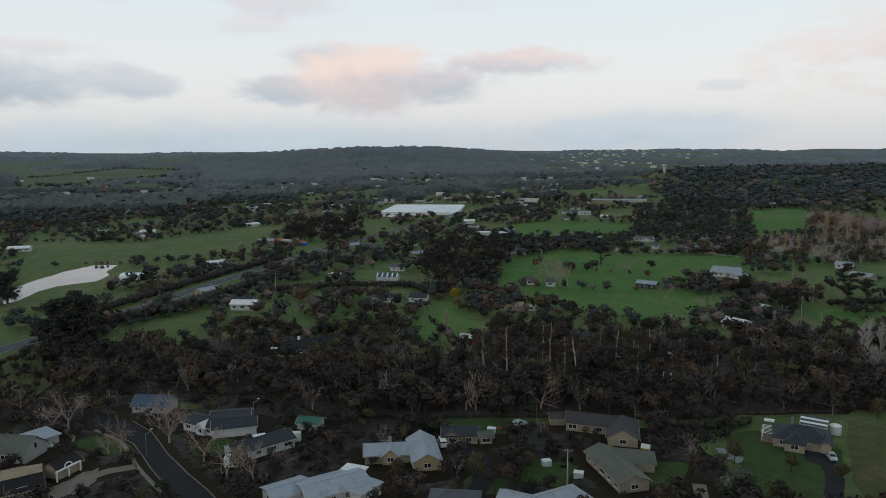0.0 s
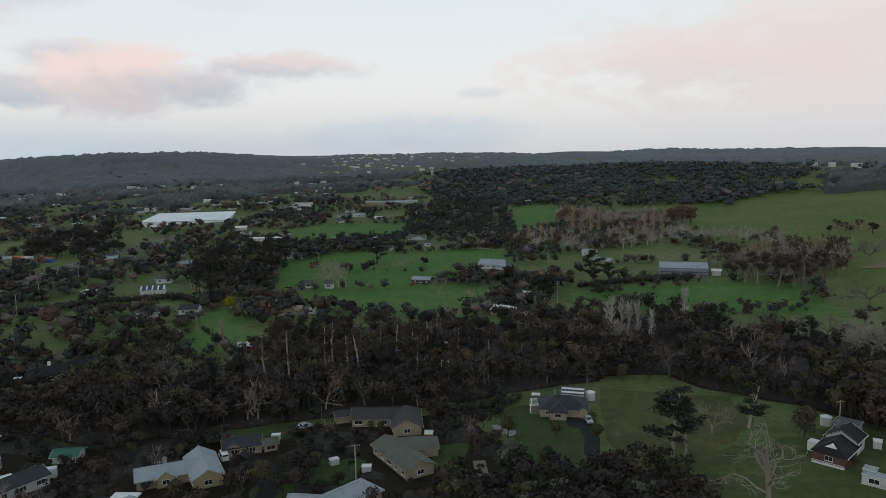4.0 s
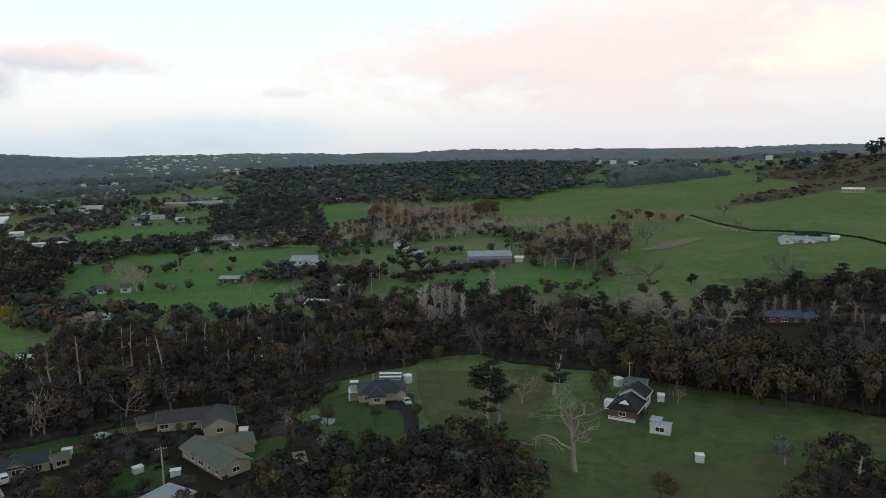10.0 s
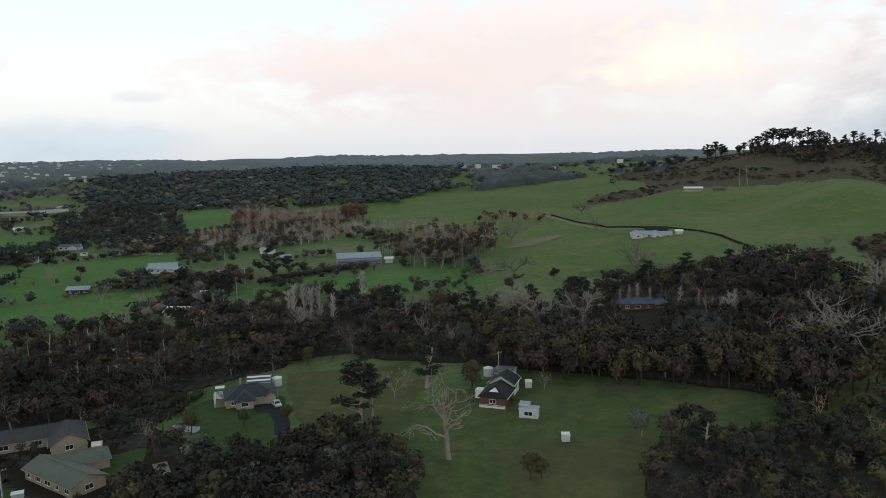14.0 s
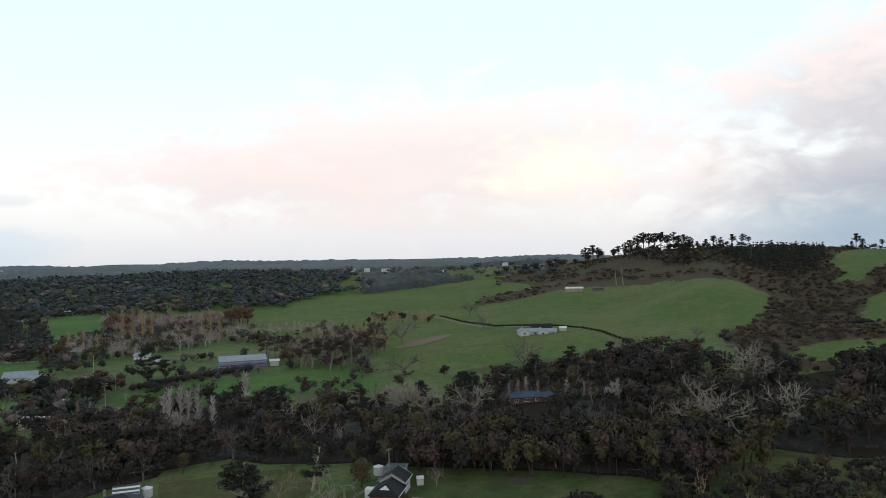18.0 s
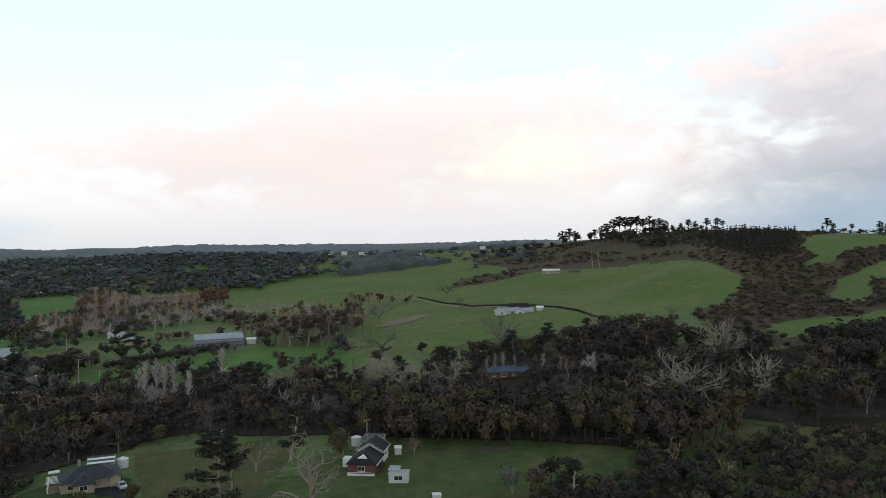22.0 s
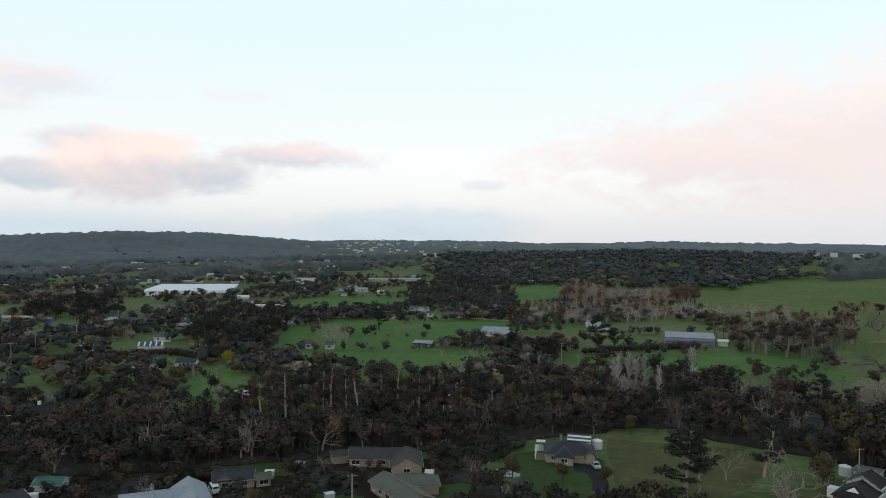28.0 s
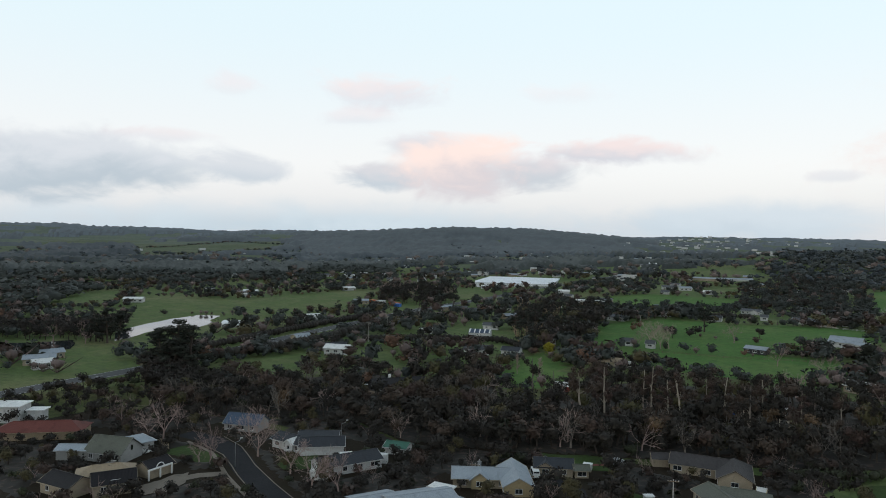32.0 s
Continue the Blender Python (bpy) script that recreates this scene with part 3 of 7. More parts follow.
# ---- trees ----
def ico(n):
    bm = bmesh.new()
    bmesh.ops.create_icosphere(bm, subdivisions=n, radius=1.0)
    bm.verts.ensure_lookup_table()
    out = np.array([v.co[:] for v in bm.verts]), np.array([[v.index for v in f.verts] for f in bm.faces])
    bm.free()
    return out


ICO = {1: ico(1), 2: ico(2)}


def unit(d):
    return d / (np.linalg.norm(d, axis=-1, keepdims=True) + 1e-9)


class Cloud:
    """Gathers triangles as arrays, with the way each point faces."""

    def __init__(self):
        self.v, self.f, self.m, self.d, self.n = [], [], [], [], 0

    def add(self, v, f, m=0, d=None):
        v = np.asarray(v, float)
        self.v.append(v)
        self.f.append(np.asarray(f, int) + self.n)
        self.m.append(np.full(len(f), m) if np.isscalar(m) else m)
        self.d.append(np.tile((0.0, 0.0, 1.0), (len(v), 1)) if d is None else d)
        self.n += len(v)

    def arrays(self):
        return np.concatenate(self.v), np.concatenate(self.f), np.concatenate(self.m)

    def ways(self):
        return np.concatenate(self.d)

    def core(self, c, r, rng, level=1, m=0):
        v, f = ICO[level]
        self.add(v * rng.uniform(0.72, 1.02, (len(v), 1)) * r + c, f, m, v)

    def leaves(self, c, r, n, size, rng, m=0, low=-0.45):
        """n bent leaf clumps over the outside of a blob, facing outwards."""
        d = unit(rng.normal(size=(n, 3)))
        d[:, 2] = np.where(d[:, 2] < low, -d[:, 2], d[:, 2])
        p = c + d * r * rng.uniform(0.62, 1.22, (n, 1))
        nrm = unit(d + rng.normal(size=(n, 3)) * 0.5)
        u = unit(np.cross(nrm, rng.normal(size=(n, 3))))
        w = np.cross(nrm, u)
        s = size * rng.uniform(0.55, 1.3, (n, 1))
        v = np.stack([p - u * s * 0.55 - w * s * 0.5, p + u * s - nrm * s * 0.3, p - u * s * 0.55 + w * s * 0.5], 1).reshape(-1, 3)
        self.add(v, np.arange(n * 3).reshape(-1, 3), m, np.repeat(unit(d * 0.7 + nrm * 0.5), 3, axis=0))

    def stick(self, pts, rads, sides=4, m=0):
        """A tapered, bent limb."""
        pts = np.asarray(pts, float)
        ang = np.arange(sides) * 2 * math.pi / sides
        rings, ways = [], []
        for i, p in enumerate(pts):
            d = pts[min(i + 1, len(pts) - 1)] - pts[max(i - 1, 0)]
            d = d / (np.linalg.norm(d) + 1e-9)
            q = (0.3, 0.9, 0.1) if abs(d[2]) > 0.8 else (0.0, 0.0, 1.0)
            u = np.array([d[1] * q[2] - d[2] * q[1], d[2] * q[0] - d[0] * q[2], d[0] * q[1] - d[1] * q[0]])
            u /= math.sqrt(u @ u) + 1e-9
            w = np.array([d[1] * u[2] - d[2] * u[1], d[2] * u[0] - d[0] * u[2], d[0] * u[1] - d[1] * u[0]])
            way = np.cos(ang)[:, None] * u + np.sin(ang)[:, None] * w
            ways.append(way)
            rings.append(p + rads[i] * way)
        f = []
        for i in range(len(pts) - 1):
            for j in range(sides):
                a, b = i * sides + j, i * sides + (j + 1) % sides
                f += [(a, b, b + sides), (a, b + sides, a + sides)]
        self.add(np.concatenate(rings), f, m, np.concatenate(ways))


def bend(p, d, length, rng, n=3, wander=0.15):
    pts, d = [np.array(p, float)], np.array(d, float)
    for _ in range(n):
        d = d + rng.normal(size=3) * wander
        d /= np.linalg.norm(d)
        pts.append(pts[-1] + d * length / n)
    return np.array(pts), d


def limbs(cl, p, d, length, rad, level, rng, spread=0.6, kids=4, shrink=0.62, up=0.15, twig=0.02, m=0, tips=None, wander=0.15):
    """A limb with its branches."""
    pts, d2 = bend(p, d, length, rng, 3, wander)
    end = rad * (0.55 if level else 0.25)
    if level > 1:
        cl.stick(pts, np.linspace(rad, max(end, twig * 0.6), 4), 5 if level > 2 else 3, m)
    else:
        cl.stick(pts[[0, 3]], [rad, max(end, twig * 0.6)], 3, m)
    if level == 0:
        if tips is not None:
            tips.append(pts[-1])
        return
    for k in range(kids):
        s = rng.uniform(0.35, 1.0) if k else 1.0
        i = min(int(s * 3), 2)
        q = pts[i] + (pts[i + 1] - pts[i]) * (s * 3 - i)
        dd = d2 + rng.normal(size=3) * spread + (0, 0, up)
        dd /= np.linalg.norm(dd)
        limbs(cl, q, dd, length * shrink * rng.uniform(0.75, 1.2), max(rad * 0.5, twig), level - 1, rng, spread, kids, shrink, up, twig, m, tips, wander)


def blobs_in(rng, n, rx, rz, z, r):
    out = []
    for _ in range(n):
        d = rng.normal(size=3)
        d /= np.linalg.norm(d)
        q = d * rng.uniform(0.35, 1.0) ** 0.6
        out.append((np.array([q[0] * rx, q[1] * rx, z + q[2] * rz]), r * rng.uniform(0.7, 1.25) * np.array([1, 1, 0.8])))
    return out


def grow(kind, seed, low=False):
    """Meshes of one tree about ten metres high (gums and pines taller): trunk and limbs, crown."""
    rng = np.random.default_rng(seed)
    wood, crown = Cloud(), Cloud()
    k = 0.28 if low else 1.0
    if kind == "broadleaf":
        n = 4 if low else 9
        wood.stick(*[(lambda b: (b, [0.32, 0.28, 0.2, 0.12]))(bend((0, 0, -0.3), (0, 0, 1), 6.0, rng)[0])][0], 5)
        for c, r in blobs_in(rng, n, 2.9, 2.6, 5.6, 2.5 if low else 1.9):
            crown.core(c, r * 0.58, rng, 1)
            crown.leaves(c, r * 0.98, 78 if low else 230, 0.42 if not low else 0.6, rng)
            wood.stick([(0, 0, 3.2), c * [0.5, 0.5, 0.75], c], [0.13, 0.09, 0.03], 3)
    elif kind == "round":
        wood.stick(bend((0, 0, -0.3), (0, 0, 1), 4.0, rng)[0], [0.3, 0.25, 0.2, 0.15], 5)
        for c, r in blobs_in(rng, 4 if low else 8, 1.6, 2.6, 5.0, 2.3 if low else 1.9):
            crown.core(c, r * 0.6, rng, 1)
            crown.leaves(c, r * 0.98, 72 if low else 220, 0.40 if not low else 0.56, rng)
    elif kind == "gum":
        pts = bend((0, 0, -0.4), (0, 0, 1), 17.0, rng, 5, 0.05)[0]
        wood.stick(pts, np.linspace(0.42, 0.14, 6), 6)
        for _ in range(4 if low else 9):
            s = rng.uniform(0.5, 1.0)
            p = pts[min(int(s * 5), 4)]
            d = rng.normal(size=3) * [1, 1, 0.3] + (0, 0, 1.0)
            d /= np.linalg.norm(d)
            limb, _ = bend(p, d, rng.uniform(3, 5.5), rng, 3, 0.2)
            wood.stick(limb, [0.13, 0.10, 0.07, 0.03], 4)
            for q in limb[2:]:
                r = rng.uniform(0.8, 1.5) * np.array([1, 1, 0.75])
                crown.core(q, r * 0.45, rng, 1)
                crown.leaves(q, r, int(60 * k) + 4, 0.38 if not low else 0.6, rng, low=-1)
    elif kind == "pine":
        pts = bend((0, 0, -0.4), (0, 0, 1), 14.0, rng, 4, 0.04)[0]
        wood.stick(pts, np.linspace(0.42, 0.12, 5), 6)
        for j in range(9 if low else 19):
            z = rng.uniform(3.4, 14.2)
            reach = 4.8 * (1.06 - ((z - 5.5) / 9.6) ** 2) * rng.uniform(0.45, 1.0)
            ang = rng.uniform(0, 6.283)
            c = np.array([math.cos(ang) * reach, math.sin(ang) * reach, z + 0.5])
            root = np.array([pts[min(int(z / 3.6), 3)][0], pts[min(int(z / 3.6), 3)][1], z - 0.9])
            wood.stick([root, root * 0.5 + c * 0.5 - (0, 0, 0.3), c], [0.14, 0.1, 0.04], 3)
            for q in (0.62, 1.0) if not low else (1.0,):
                r = np.array([1.35, 1.35, 0.62]) * rng.uniform(0.6, 1.2) * (1.25 if low else 1.0)
                p = root + (c - root) * q + (0, 0, 0.2)
                crown.core(p, r * 0.5, rng, 1)
                crown.leaves(p, r, 34 if low else 60, 0.36 if not low else 0.58, rng, low=-0.3)
    elif kind == "flat_pine":  # tall bare stem with a flat crown on top
        pts = bend((0, 0, -0.4), (0, 0, 1), 14.0, rng, 4, 0.04)[0]
        wood.stick(pts, np.linspace(0.40, 0.16, 5), 6)
        for j in range(34):
            z = rng.uniform(8.4, 14.9)
            ang, reach = rng.uniform(0, 6.283), 3.7 * math.sqrt(max(0.05, 1 - ((z - 11.2) / 3.9) ** 2)) * rng.uniform(0.2, 1.0)
            c = np.array([math.cos(ang) * reach, math.sin(ang) * reach, z])
            wood.stick([(0, 0, c[2] - 2.2), c * [0.5, 0.5, 1] - (0, 0, 0.8), c], [0.13, 0.09, 0.03], 3)
            r = np.array([1.2, 1.2, 0.85]) * rng.uniform(0.65, 1.2)
            crown.core(c, r * 0.55, rng, 1)
            crown.leaves(c, r, 46, 0.36, rng, low=-0.6)
    elif kind == "cone":
        wood.stick([(0, 0, -0.3), (0, 0, 6), (0, 0, 11)], [0.25, 0.15, 0.03], 5)
        for j in range(4 if low else 7):
            z = 1.6 + j * (9.6 / (4 if low else 7))
            r = np.array([2.1, 2.1, 1.3]) * (1.12 - z / 12.5)
            c = np.array([rng.normal() * 0.15, rng.normal() * 0.15, z])
            crown.core(c, r * 0.85, rng, 1)
            crown.leaves(c, r, int(80 * k) + 8, 0.5, rng, low=-0.3)
    elif kind == "shrub":
        wood.stick([(0, 0, -0.2), (0, 0, 1.0), (0.1, 0, 1.8)], [0.14, 0.1, 0.05], 4)
        for c, r in blobs_in(rng, 3 if low else 5, 1.1, 0.7, 1.4, 1.15):
            c[2] = max(c[2], 0.8)
            crown.core(c, r * 0.7, rng, 1)
            crown.leaves(c, r, 34 if low else 95, 0.34 if not low else 0.5, rng)
    elif kind == "palm":
        pts = bend((0, 0, -0.3), (0, 0, 1), 7.0, rng, 4, 0.04)[0]
        wood.stick(pts, [0.2, 0.17, 0.15, 0.14, 0.16], 6)
        for j in range(30):
            ang, lift = rng.uniform(0, 6.283), rng.uniform(-0.5, 1.1)
            d = np.array([math.cos(ang), math.sin(ang), lift])
            d /= np.linalg.norm(d)
            mid = pts[-1] + d * 1.1
            tip = mid + (d * [1, 1, 0.2] - (0, 0, 0.55)) * 1.0
            side = np.cross(d, (0, 0, 1.0)) * 0.22
            crown.add([pts[-1], mid + side, tip, mid - side], [(0, 1, 2), (0, 2, 3)])
    elif kind == "brush":  # upright twigs all along a straight stem
        pts = bend((0, 0, -0.3), (0, 0, 1), 11.6, rng, 4, 0.03)[0]
        wood.stick(pts, [0.2, 0.16, 0.11, 0.07, 0.03], 5)
        for j in range(16 if low else 60):
            z = rng.uniform(1.0, 10.8)
            ang = rng.uniform(0, 6.283)
            q = pts[min(int(z / 2.9), 3)] * [1, 1, 0] + (0, 0, z)
            d = np.array([math.cos(ang) * 0.42, math.sin(ang) * 0.42, 1.0])
            limb, d2 = bend(q, d / np.linalg.norm(d), (3.4 - z * 0.2) * rng.uniform(0.6, 1.2), rng, 2, 0.12)
            t = 0.07 if low else 0.036
            wood.stick(limb, [t * 1.3, t, t * 0.6], 3)
            for _ in range(2 if low else 5):
                d3 = d2 + rng.normal(size=3) * 0.3
                wood.stick([limb[1], limb[1] + d3 / np.linalg.norm(d3) * rng.uniform(0.6, 1.5)], [t, t * 0.5], 3)
        return wood, None
    elif kind in ("bare", "bare_wide"):
        tall = kind == "brush"
        L0 = 3.4 if kind == "bare" else 3.2
        thick = {"bare": 0.085, "bare_wide": 0.17, "brush": 0.12}[kind]
        thin = {"bare": 0.018, "bare_wide": 0.026, "brush": 0.036}[kind]
        pts, d = bend((0, 0, -0.3), (0, 0, 1), 2.6 if not tall else 3.0, rng, 3, 0.05)
        wood.stick(pts, [0.26, 0.22, 0.2, 0.17], 6)
        n = 5 if not tall else 6
        for j in range(n):
            ang = 6.283 * j / n + rng.uniform(-0.4, 0.4)
            out = 0.25 if tall else (0.9 if kind == "bare_wide" else 0.6)
            dd = np.array([math.cos(ang) * out, math.sin(ang) * out, 1.0])
            limbs(wood, pts[-1] - (0, 0, rng.uniform(0, 0.8)), dd / np.linalg.norm(dd), L0, thick, 2 if low else (4 if kind == "bare" else 3), rng, 0.30 if tall else 0.5, 3 if low else (3 if kind == "bare" else 4), 0.68, 0.35 if tall else 0.15, thin * (1.0 if not low else 2.6 if kind == "bare" else 1.7), wander=0.28 if kind == "bare_wide" else 0.15)
        tips = Cloud()
        return wood, None
    elif kind == "snag":  # dead stem with a few short limbs
        pts, d = bend((0, 0, -0.4), (0.03, 0, 1), 12.0, rng, 5, 0.03)
        wood.stick(pts, np.linspace(0.30, 0.10, 6), 6)
        for j in range(7):
            q = rng.uniform(2.2, 4.9)
            p = pts[int(q)] + (pts[int(q) + 1] - pts[int(q)]) * (q - int(q))
            ang = rng.uniform(0, 6.283)
            limb, _ = bend(p, np.array([math.cos(ang), math.sin(ang), 0.5]), rng.uniform(1.0, 2.6), rng, 3, 0.2)
            wood.stick(limb, [0.1, 0.08, 0.06, 0.03], 4)
        return wood, None
    elif kind == "dead":
        pts, d = bend((0, 0, -0.4), (-0.12, 0, 1), 9.5, rng, 5, 0.07)
        wood.stick(pts, np.linspace(0.34, 0.15, 6), 7)
        for j in range(8):
            q = rng.uniform(0.38, 1.0) * 5
            i = min(int(q), 4)
            p = pts[i] + (pts[i + 1] - pts[i]) * (q - i)
            ang = 6.283 * j / 8 + rng.uniform(-0.4, 0.4)
            dd = np.array([math.cos(ang), math.sin(ang), rng.uniform(0.4, 1.5)])
            limbs(wood, p, dd / np.linalg.norm(dd), rng.uniform(2.8, 4.6), 0.16, 3, rng, 0.5, 3, 0.6, 0.2, 0.035, wander=0.3)
        return wood, None
    return wood, crown


TREE_LIBRARY = {}
PLANTED = {}


def tree(kind, x, y, height, leaf="leaf_dark", bark="bark_dark", name="tree", label="", variant=0, group="", lean=0.0, wide=1.0):
    """Plants one tree of its own: a trunk with limbs and a crown."""
    full = {"gum": 19.0, "pine": 15.5, "flat_pine": 15.5, "cone": 11.8, "shrub": 2.7, "palm": 8.4, "bare": 10.5, "bare_wide": 9.5, "brush": 12.0, "dead": 12.5, "snag": 12.0}.get(kind, 9.6)
    key = (kind, variant, leaf, bark)
    if key not in TREE_LIBRARY:
        wood, crown = grow(kind, variant * 17 + len(kind))
        v, f, _ = wood.arrays()
        TREE_LIBRARY[key] = (tri_mesh("trunk", v, f, bark, smooth=True), None if crown is None else tri_mesh("crown", *crown.arrays()[:2], leaf, normals=crown.ways()))
    trunk, crown = TREE_LIBRARY[key]
    rng = random.Random(int(x * 31 + y * 17))
    s = height / full
    top = new(name)
    top.empty_display_size = 1.0
    top.matrix_world = on_ground(x, y) @ Matrix.Rotation(radians(lean), 4, "Y") @ Matrix.Rotation(rng.uniform(0, 6.28), 4, "Z") @ Matrix.Diagonal((s * wide, s * wide, s, 1))
    part("trunk", trunk, None, top)
    if crown is not None:
        part("crown", crown, None, top)
    tagged(top, label, "tree", group)
    PLANTED.setdefault(kind, []).append((x, y))
    return top


def scatter(poly, spacing, seed, clear=()):
    """Places in a polygon, jittered off a grid, outside the clear circles."""
    rng = np.random.default_rng(seed)
    P = np.array(poly, float)
    x0, y0, x1, y1 = P[:, 0].min(), P[:, 1].min(), P[:, 0].max(), P[:, 1].max()
    gx, gy = np.meshgrid(np.arange(x0, x1, spacing), np.arange(y0, y1, spacing))
    x = gx.ravel() + rng.uniform(-0.5, 0.5, gx.size) * spacing
    y = gy.ravel() + rng.uniform(-0.5, 0.5, gx.size) * spacing
    keep = inside(poly, x, y)
    for cx, cy, r in clear:
        keep &= np.hypot(x - cx, y - cy) > r
    return np.stack([x[keep], y[keep]], 1)


LOW = {}


def low_tree(kind, variant):
    if (kind, variant) not in LOW:
        wood, crown = grow(kind, variant * 13 + 5, True)
        full = {"gum": 19.0, "pine": 15.5, "cone": 11.8, "shrub": 2.7, "bare": 8.5, "bare_wide": 8.0, "brush": 9.5}.get(kind, 9.6)
        wv, wf, _ = wood.arrays()
        if crown is None:
            LOW[kind, variant] = (wv / full, wf, np.zeros(len(wf), int), wood.ways())
        else:
            cv, cf, _ = crown.arrays()
            LOW[kind, variant] = (np.concatenate([wv, cv]) / full, np.concatenate([wf, cf + len(wv)]), np.concatenate([np.zeros(len(wf), int), np.ones(len(cf), int)]), np.concatenate([wood.ways(), crown.ways()]))
    return LOW[kind, variant]


def thicket(name, places, mix, heights, label, seed, bark="bark_dark", sink=0.0, wide=(0.85, 1.25)):
    """Many trees that nobody could count, as one object. mix: kinds with their leaves and shares."""
    rng = np.random.default_rng(seed)
    mats = [bark] + sorted({leaf for _, leaf, _ in mix})
    share = np.array([w for _, _, w in mix], float)
    share /= share.sum()
    cl = Cloud()
    for x, y in places:
        kind, leaf, _ = mix[rng.choice(len(mix), p=share)]
        v, f, m, d = low_tree(kind, int(rng.integers(4)))
        h = rng.uniform(*heights)
        if kind == "shrub":
            h = min(h, 3.0) * rng.uniform(0.8, 1.2)
        a = rng.uniform(0, 6.283)
        c, s = math.cos(a), math.sin(a)
        w = h * rng.uniform(*wide)
        q = np.stack([(v[:, 0] * c - v[:, 1] * s) * w + x, (v[:, 0] * s + v[:, 1] * c) * w + y, v[:, 2] * h + gz(x, y) - sink], 1)
        cl.add(q, f, np.where(m == 0, 0, mats.index(leaf)) if kind not in ("bare", "bare_wide", "brush") else np.full(len(f), mats.index(leaf)), np.stack([d[:, 0] * c - d[:, 1] * s, d[:, 0] * s + d[:, 1] * c, d[:, 2]], 1))
    if not cl.v:
        return
    v, f, m = cl.arrays()
    return tagged(new(name, tri_mesh(name, v, f, mats, m, normals=cl.ways())), label, "woodland", kind="stuff")



# ---- trees that stand out: x, y and height ----
GUMS = [(-96.8, 208.8, 17.3), (-91.5, 215.7, 16.9), (-86.1, 235.9, 14.2), (-82.6, 233.9, 15.9), (-68.1, 221.0, 16.8), (-67.5, 241.9, 12.7), (-60.9, 239.4, 14.6), (-51.9, 252.2, 12.9), (-29.3, 253.7, 11.6), (-38.8, 241.8, 12.4), (-75.2, 227.5, 13.8), (-53.1, 232.6, 13.7)]
GUMS_B = [(-92.1, 235.9, 15.9), (-78.0, 246.4, 14.2), (-48.0, 253.0, 11.9), (-36.9, 255.9, 10.7), (-22.0, 252.3, 10.5), (-47.4, 215.5, 16.9), (-113.5, 224.0, 12.5), (-124.5, 227.7, 14.9)]
DEADPOLES = [(-40.5, 220.1, 10.4), (-38.9, 220.4, 10.5)]
STREET_TREES = [(-186.3, 119.7, 10.6), (-158.7, 115.6, 9.2), (-165.1, 133.2, 9.5), (-153.7, 127.2, 10.7), (-136.3, 123.1, 8.3), (-123.6, 118.3, 8.7), (-191.1, 117.8, 7.6), (-116.8, 120.4, 8.3)]
OLD_DEAD = [(41.7, 149.1, 20.5)]
PADDOCK_PINES = [(25.9, 176.7, 19.7), (29.0, 177.4, 15.0), (95.9, 130.8, 11.5), (48.8, 198.4, 15.5)]
SMALL_CONE = [(-0.7, 163.6, 5.3)]
BIG_BARE = [(106.0, 267.4, 13.1), (104.0, 271.4, 10.7), (110.6, 266.6, 11.5), (180.1, 180.3, 16.4), (185.7, 181.9, 14.2), (209.5, 175.5, 13.5), (127.6, 252.1, 11.8), (236.7, 219.8, 16.6), (237.2, 282.7, 11.4), (230.9, 292.9, 11.6)]
GREY_BRUSH = [(16.9, 283.9, 15.0), (19.4, 277.5, 16.2), (22.9, 280.3, 14.5), (15.1, 292.2, 12.7), (32.0, 283.6, 11.2), (26.4, 278.0, 15.4), (48.9, 313.3, 14.4), (167.2, 216.5, 11.6), (167.6, 213.6, 12.3), (166.2, 218.6, 9.7)]
GREY_BRUSH_B = [(157.7, 262.6, 7.8), (151.9, 260.0, 8.6), (160.2, 257.5, 7.3), (166.8, 245.9, 8.5), (173.8, 243.6, 6.9), (149.3, 262.7, 6.7), (-157.5, 274.5, 7.5), (-141.9, 266.4, 8.4), (-15.6, 326.8, 7.9), (-10.5, 319.9, 8.0), (-6.6, 312.9, 8.0)]
PINK_ROUND = [(-137.6, 386.8, 13.9), (-131.2, 385.8, 10.8), (-144.0, 387.7, 7.8), (-128.0, 390.1, 10.7), (-69.4, 371.5, 9.1), (-45.7, 347.4, 9.9), (-150.9, 430.5, 8.2), (81.1, 185.2, 4.9), (38.3, 193.2, 7.6), (-104.1, 432.8, 10.5), (-213.5, 122.7, 5.9)]
POPLAR_ROW = [(2.2, 624.9, 22.0), (9.5, 615.8, 23.7), (17.1, 621.6, 20.9), (24.8, 627.4, 19.1), (69.2, 619.0, 19.0), (75.6, 610.1, 18.7), (62.7, 627.8, 16.2), (131.6, 584.1, 10.9), (176.0, 589.1, 10.6), (-31.8, 561.5, 13.6), (-22.6, 553.9, 15.1), (-13.9, 560.2, 12.6)]
RUST_TREES = [(98.6, 723.8, 20.9), (105.3, 709.7, 22.8), (115.7, 721.3, 19.7), (5.7, 722.5, 19.6), (-5.9, 741.5, 20.1), (-156.0, 190.4, 5.8), (-158.8, 189.3, 4.5), (-149.7, 188.7, 6.1), (-265.0, 353.0, 7.8)]
YELLOW_TREE = [(-166.1, 321.9, 9.4)]
MUSTARD = [(-70.1, 147.2, 8.1), (-60.4, 155.0, 6.6), (-3.2, 185.2, 5.2), (68.0, 176.9, 3.0), (61.7, 193.7, 10.3), (17.6, 234.0, 7.2), (55.2, 133.8, 6.5), (57.4, 132.9, 6.2), (7.4, 185.0, 5.9), (12.4, 170.8, 4.4), (-16.0, 183.4, 6.9)]
